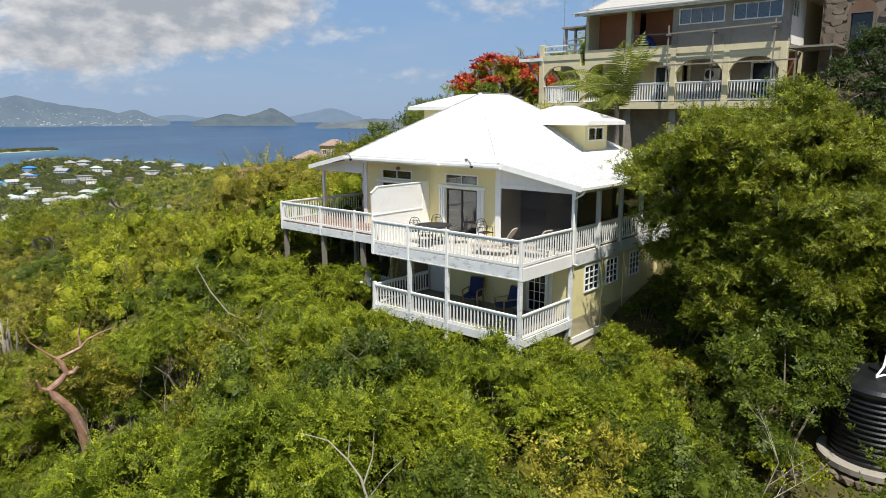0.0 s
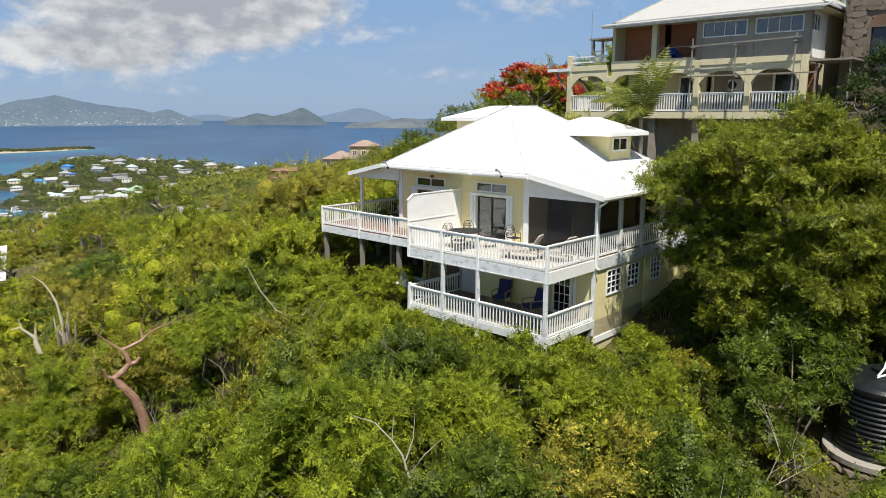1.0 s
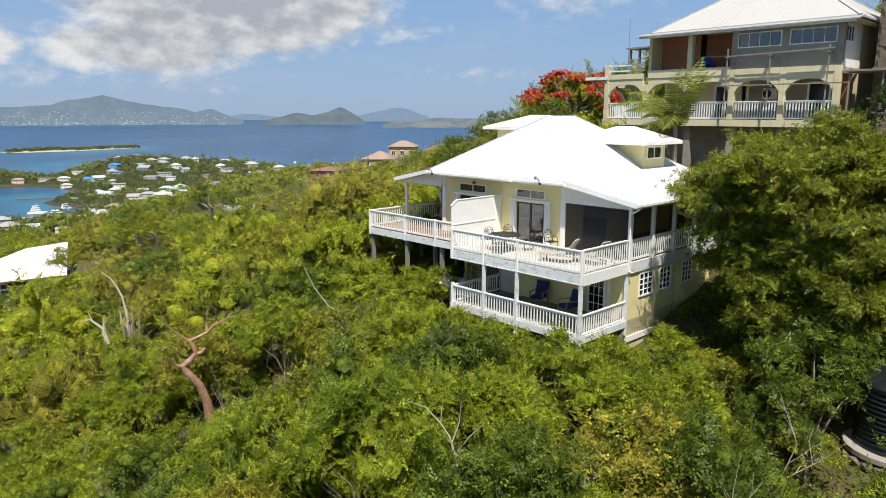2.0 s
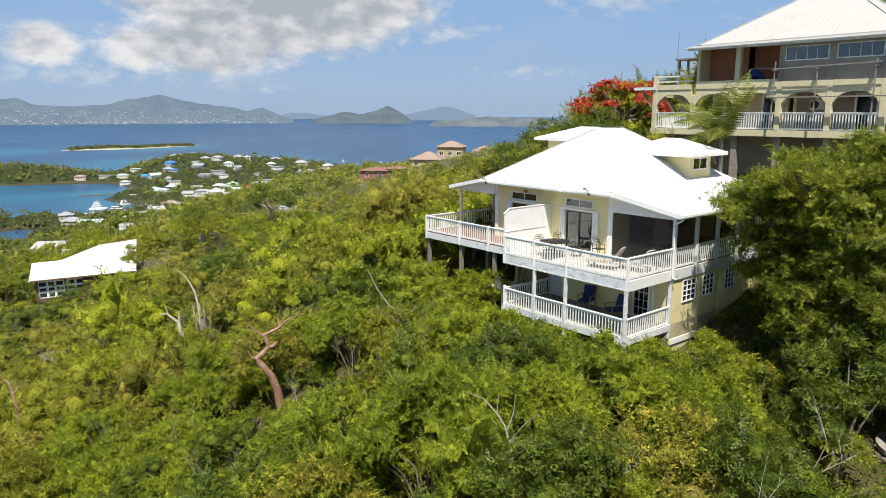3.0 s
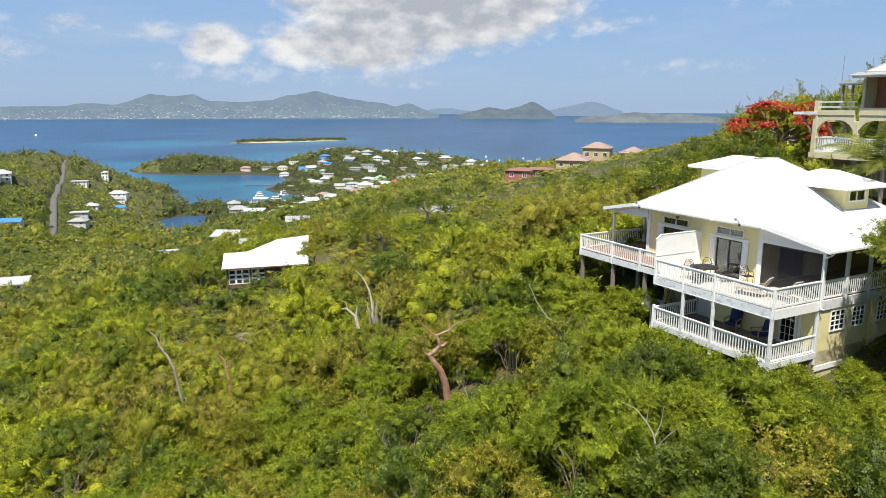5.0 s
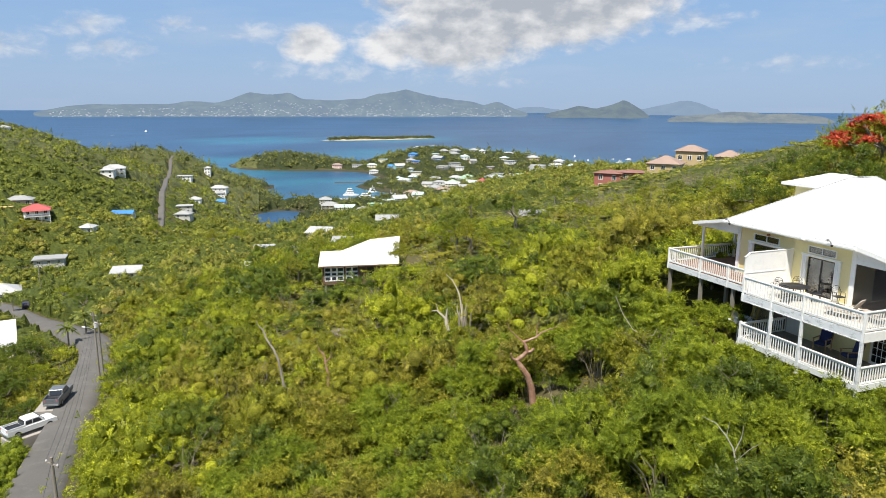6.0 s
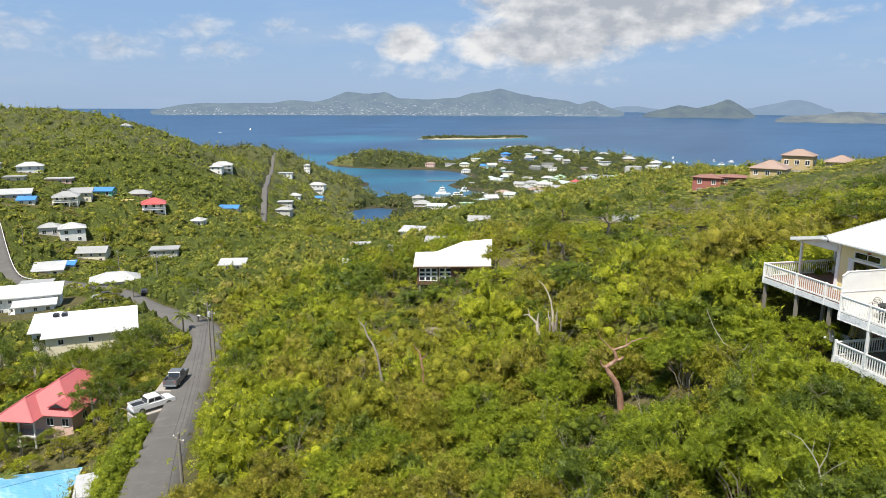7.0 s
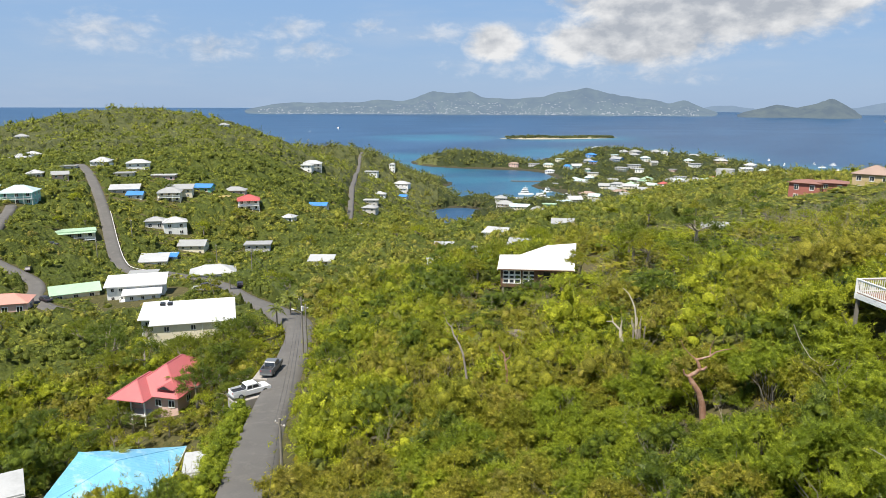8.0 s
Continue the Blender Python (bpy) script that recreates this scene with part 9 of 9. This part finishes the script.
def palm(name, x, y, z, h, fronds, length, label, seed, wind=(0, 0), trunk_r=0.14, lifts=(-0.15, 1.35), fall=0.16):
    """A palm: ringed trunk and drooping fronds of narrow leaflets."""
    rng = np.random.default_rng(seed)
    t = thing(name, pose(x, y, z), label, "palm tree")
    pts, rad = [], []
    n = 14
    for i in range(n + 1):
        q = i / n
        pts.append((0.15 * math.sin(q * 2.5), 0.1 * q, h * q))
        rad.append(trunk_r * (1.25 - 0.5 * q) * (1.08 if i % 2 else 0.95))
    part("trunk", tube(pts, rad, 9), M["bark_grey"], t)
    top = Vector(pts[-1])
    for f in range(fronds):
        a = 2 * math.pi * f / fronds + rng.normal() * 0.2
        lift = rng.uniform(*lifts)
        d = Vector((math.cos(a) + wind[0], math.sin(a) + wind[1], lift)).normalized()
        spine, p = [], top.copy()
        step = length * rng.uniform(0.8, 1.1) / 9
        for i in range(10):
            spine.append(p.copy())
            p = p + d * step
            d = (d + Vector((wind[0] * 0.08, wind[1] * 0.08, -fall))).normalized()
        verts = []
        for i in range(0, 9):
            for sub in (0.0, 0.25, 0.5, 0.75):
                b = spine[i].lerp(spine[i + 1], sub)
                dd = (spine[i + 1] - spine[i]).normalized()
                side = dd.cross(Vector((0, 0, 1))).normalized()
                ln = length * 0.26 * math.sin(math.pi * min(1.0, 0.18 + (i + sub) / 10.5)) + 0.06
                for s in (-1, 1):
                    tip = b + (side * s * 0.8 + dd * 0.55 + Vector((wind[0] * 0.35, wind[1] * 0.35, -0.45))).normalized() * ln
                    verts += [b, b.lerp(tip, 0.4) + dd * 0.042, tip, b.lerp(tip, 0.4) - dd * 0.042]
        me = leaf_mesh("frond", np.array([tuple(q) for q in verts]), M["leaf_palm"], 4)
        fr = link_part("frond", me, None, t)
        part("midrib", tube(spine, [0.022 - 0.0018 * i for i in range(10)], 5), M["leaf_palm"], fr)
    return t


palm("coconut_palm", 8.8, 35.9, 87.6, 6.9, 17, 4.1, "windswept coconut palm in front of the upper house", 61, (-0.34, 0.1), lifts=(0.0, 2.8), fall=0.2)
palm("fan_palm", 4.6, 40.5, 91.5, 1.9, 14, 1.6, "short bushy palm below the veranda", 62, trunk_r=0.1)
palm("fan_palm", 3.0, 42.0, 91.4, 1.6, 14, 1.5, "short palm beside the flame tree", 63, trunk_r=0.1)
palm("fan_palm", -14.8, 41.0, 83.2, 2.1, 15, 1.8, "dark green palm in the scrub", 64, trunk_r=0.09)
palm("fan_palm", -11.9, 40.6, 83.9, 1.9, 12, 1.6, "green palm standing in the scrub", 65, trunk_r=0.09)
for i, (px, py) in enumerate(((-178, 80), (-171, 82), (-113, 62), (-109, 56), (-98, 30), (-88, 16))):
    palm("garden_palm", px, py, float(ground(px, py)), 4.5, 13, 2.6, "garden palm beside a house", 70 + i)


def flame_tree(x, y, z):
    rng = np.random.default_rng(81)
    t = thing("flame_tree", pose(x, y, z), "flame tree covered in scarlet blossom", "tree")
    tr = part("trunk", tube([(0, 0, -1), (0.1, 0, 1.0), (0.0, 0.1, 2.0)], [0.28, 0.22, 0.2], 8), M["bark_grey"], t)
    red, green = [], []
    for i in range(58):
        a, q = rng.uniform(0, 2 * math.pi), math.sqrt(rng.random())
        c = np.array((4.2 * q * math.cos(a), 2.8 * q * math.sin(a), 2.6 + 2.4 * (1 - q * q) + rng.normal() * 0.3))
        s = rng.uniform(0.5, 0.9)
        (red if rng.random() < 0.86 else green).append((c, (s, s, s * 0.5)))
        if i % 3 == 0:
            part("limb", tube(limb_path(rng, (0, 0.1, 1.9), c, 0.2), [0.12, 0.1, 0.08, 0.05, 0.02], 5), M["bark_grey"], tr)
    link_part("blossom", leaf_mesh("blossom", crown_verts(red, 190, 0.2, 0.15, rng, 0.9), M["flower_red"]), None, t)
    link_part("crown", leaf_mesh("crown", crown_verts(green + [(c - np.array((0, 0, 0.3)), r) for c, r in red[::2]], 90, 0.28, 0.13, rng, 0.6), M["leaf_feather"]), None, t)


flame_tree(4.9, 53.5, 93.2)

# trees along the ridge and among the houses: each one a thing of its own
TREE_MESHES = []


def small_tree_kind(seed, mat, size, leaf):
    rng = np.random.default_rng(seed)
    blobs = []
    for i in range(26):
        a, q = rng.uniform(0, 2 * math.pi), math.sqrt(rng.random())
        blobs.append(((2.0 * q * math.cos(a), 2.0 * q * math.sin(a), 2.2 + 2.6 * (1 - 0.8 * q * q) * rng.uniform(0.5, 1.0)), (size, size, size * 0.65)))
    crown = leaf_mesh("crown", crown_verts(blobs, 80, leaf * 0.9, leaf * 0.56, rng, 0.7), M[mat])
    bm = tube([(0, 0, -1), (0.1, 0.05, 1.2), (0.0, 0.1, 2.4)], [0.2, 0.16, 0.12], 7)
    for c, r in blobs[::3]:
        tube([(0, 0.1, 2.2), (c[0] * 0.5, c[1] * 0.5, 2.7), c], [0.09, 0.06, 0.02], 5, bm)
    trunk = bpy.data.meshes.new("trunk")
    bm.to_mesh(trunk)
    bm.free()
    trunk.materials.append(M["bark_grey"])
    TREE_MESHES.append((crown, trunk))


small_tree_kind(91, "leaf_broad", 0.8, 0.36)
small_tree_kind(92, "leaf_tree", 0.8, 0.35)
small_tree_kind(93, "leaf_lime", 0.75, 0.33)
small_tree_kind(94, "leaf_feather", 0.75, 0.33)


def small_tree(x, y, s, kind, label="round-crowned green tree on the slope"):
    t = thing("tree", Matrix.LocRotScale((x, y, float(ground(x, y))), Euler((0, 0, x * 3.7)), (s, s, s * (0.9 + 0.2 * ((x * 7) % 1)))), label, "tree", "trees on the slopes")
    link_part("crown", TREE_MESHES[kind][0], None, t)
    link_part("trunk", TREE_MESHES[kind][1], None, t)


rng_tree = np.random.default_rng(29)
# round the villa and up the ridge
for x, y, s, k in ((-3.5, 47, 1.1, 0), (0.5, 47.0, 0.95, 2), (-2.0, 42.0, 0.75, 2), (0.6, 43.5, 0.85, 1), (1.8, 45.0, 0.95, 2), (-4.6, 44.0, 0.7, 2), (3.2, 46.5, 1.15, 0), (2.2, 50.0, 1.3, 0), (-0.4, 51.0, 1.2, 1), (-6.8, 39.0, 0.6, 3), (-6, 52, 0.9, 1), (-1.5, 57, 1.1, 0), (-9, 45, 0.7, 3), (-5, 40, 0.75, 1), (-8, 58, 0.9, 2), (-10, 38, 0.8, 0), (6, 58, 1.2, 0), (12, 50, 1.2, 1), (-13, 62, 0.9, 0), (-18, 70, 1.0, 3),
                   (16.5, 18.5, 0.9, 0), (18, 26, 1.1, 0), (22, 27, 1.2, 1), (15.5, 28.5, 0.9, 1), (12.5, 31.5, 0.7, 0), (26, 30, 1.3, 0), (7.6, 18.6, 0.42, 1), (8.8, 19.4, 0.5, 0), (10.2, 20.2, 0.6, 1), (11.2, 22.0, 0.8, 0), (13.6, 22.8, 0.85, 0), (15.2, 20.6, 0.8, 0), (9.4, 17.4, 0.5, 3), (-16, 84, 1.0, 1), (-22, 90, 1.1, 0), (-28, 98, 1.0, 3), (-20, 78, 0.9, 2), (-34, 106, 1.1, 1), (-26, 112, 1.2, 0), (-40, 118, 1.1, 2), (-10, 70, 1.0, 1), (-44, 130, 1.2, 0), (-14, 56, 0.8, 3), (-24, 66, 0.8, 1), (-52, 140, 1.2, 1), (-30, 84, 0.9, 2)):
    small_tree(x, y, s * (0.68 if y > 50 and x < -4 else 0.9), k, "leafy green tree above the villa" if y > 36 else "dense green tree beside the villa")
# among the near houses and along the road
for x, y, s, k in ((-84, 31, 1.0, 1), (-80, 28, 0.9, 0), (-86, 35, 0.9, 0), (-97, 34, 1.1, 0), (-103, 40, 1.1, 1), (-98, 44, 1.0, 3), (-93, 40, 0.9, 2), (-106, 48, 1.1, 0), (-112, 42, 1.2, 1), (-120, 40, 1.2, 0), (-128, 38, 1.2, 3), (-135, 42, 1.2, 0), (-101, 22, 1.1, 1), (-105, 30, 1.2, 0),
                   (-95, 12, 1.1, 0), (-100, 5, 1.2, 3), (-110, 14, 1.3, 0), (-60, 4, 0.9, 2), (-108, 68, 1.0, 3), (-100, 64, 0.9, 1), (-115, 72, 1.1, 0), (-125, 76, 1.0, 2), (-140, 80, 1.1, 0), (-150, 86, 1.2, 1), (-163, 90, 1.1, 3), (-168, 72, 1.0, 2),
                   (-62, 75, 1.2, 1), (-48, 66, 1.1, 2), (-46, 76, 1.2, 0), (-70, 70, 1.1, 2), (-42, 70, 1.45, 1), (-38, 66, 1.2, 2), (-36, 76, 1.4, 0), (-45, 71.5, 1.2, 3), (-75, 80, 1.3, 1), (-85, 88, 1.3, 0), (-94, 94, 1.2, 3), (-30, 60, 1.0, 1), (-26, 54, 0.9, 2), (-90, 76, 1.1, 0)):
    small_tree(x, y, s, k)
# round the red-roofed house
for x, y, s, k in ((-98.0, 37.0, 1.7, 0), (-101.5, 41.0, 1.8, 1), (-95.0, 37.5, 1.5, 0), (-106.5, 46.0, 1.6, 0), (-109.5, 50.0, 1.3, 1), (-110.5, 37.0, 1.6, 1), (-118.0, 34.0, 1.7, 0), (-122.0, 29.0, 1.6, 1), (-130.0, 33.0, 1.8, 0), (-138.0, 35.0, 1.8, 0), (-116.0, 40.5, 1.3, 1), (-146.0, 33.0, 1.8, 1), (-92.5, 30.5, 1.45, 0), (-95, 34.0, 1.5, 1), (-91.0, 33.0, 1.3, 0), (-94.0, 25.0, 0.75, 1), (-97.0, 22.2, 0.8, 0), (-100.5, 20.5, 0.9, 1), (-90, 24.5, 0.8, 2), (-91, 20.5, 0.85, 3), (-94.5, 18.5, 0.9, 2), (-98, 16.5, 0.9, 0), (-103, 21, 1.0, 1), (-108, 27, 1.2, 0), (-96.5, 41, 1.2, 1), (-88.0, 29.0, 0.9, 3)):
    small_tree(x, y, s, k, "leafy tree beside the red-roofed house")
for i in range(40):
    x, y = rng_tree.uniform(-330, -60), rng_tree.uniform(20, 250)
    if bool(clear_of_buildings(x, y)):
        small_tree(x, y, rng_tree.uniform(0.9, 1.7), int(rng_tree.integers(4)))


def road_rail():
    """A pale rail on posts beside the road that climbs the far slope."""
    c = ROAD_LINES[1]
    c = c[(c[:, 0] < -226) & (c[:, 0] > -302)]
    d = np.gradient(c, axis=0)
    d /= np.hypot(d[:, 0], d[:, 1])[:, None]
    flip = np.sign(d[:, :1])
    e = c + np.stack([-d[:, 1], d[:, 0]], 1) * flip * 2.35
    z = ground(c[:, 0], c[:, 1]) + 0.15
    base = Vector((e[0, 0], e[0, 1], z[0]))
    t = thing("guard_rail", Matrix.Translation(base), "pale metal guard rail beside the climbing road", "guard rail")
    pts = [Vector((a, b, h)) - base for (a, b), h in zip(e, z)]
    part("rail", tube([p + Vector((0, 0, 0.62)) for p in pts[::2]], [0.15] * len(pts[::2]), 6), M["wall_grey"], t)
    for p in pts[::3]:
        part("post", box(p.x - 0.07, p.x + 0.07, p.y - 0.07, p.y + 0.07, p.z - 0.6, p.z + 0.72), M["wall_grey"], t)


road_rail()


def road_hedge():
    rng = np.random.default_rng(14)
    c = ROAD_LINES[0]
    pick = c[(c[:, 0] < -46) & (c[:, 0] > -69.5)]
    d = np.gradient(pick, axis=0)
    d /= np.hypot(d[:, 0], d[:, 1])[:, None]
    blobs = []
    for (x, y), (dx, dy) in zip(pick, d):
        top = float(ground(x + dy * 2.8, y - dx * 2.8)) - 0.2
        for q in range(6):
            o = 3.5 + rng.uniform(-0.8, 0.9)
            px, py = x - dy * o + rng.normal() * 0.3, y + dx * o + rng.normal() * 0.3
            blobs.append(((px, py, top + rng.uniform(-0.9, 1.3)), (0.85, 0.85, 0.72)))
    body, faces = lumps(blobs, 1, rng, 0.6)
    me = body_and_leaves("hedge", body, faces, crown_verts(blobs, 90, 0.34, 0.24, rng, 0.9), "leaf_spray", "leaf_spray_core")
    tagged(new("hedge", me), "bright green clipped hedge along the road", "hedge")


road_hedge()


def rock_outcrop(x, y, s, seed):
    rng = np.random.default_rng(seed)
    bm = bmesh.new()
    bmesh.ops.create_icosphere(bm, subdivisions=3, radius=1.0)
    for v in bm.verts:
        v.co *= 1 + 0.35 * noise.fractal(v.co * 1.7 + Vector((seed, 0, 0)), 0.8, 2.2, 4)
        v.co.z *= 0.6
    me = bpy.data.meshes.new("boulder")
    bm.to_mesh(me)
    bm.free()
    me.materials.append(M["rock"])
    ob = tagged(new("boulder", me), "grey-brown bare rock showing through the scrub", "rock", "rocks on the slope")
    ob.matrix_world = Matrix.LocRotScale((x, y, float(ground(x, y)) + 0.5 * s), Euler((0, 0, seed)), (s * 1.5, s, s))


M["rock"] = surface("rock", (0.2, 0.17, 0.12), 0.95, 0.3, 1.2, 0.6, stain=(0.14, 0.12, 0.09), stain_amount=0.6)
rock_outcrop(-42.5, 20.5, 1.3, 3)
rock_outcrop(-40.8, 21.5, 0.9, 5)
rock_outcrop(-51.5, 56.5, 0.8, 7)
rock_outcrop(-44.0, 46.0, 1.0, 9)
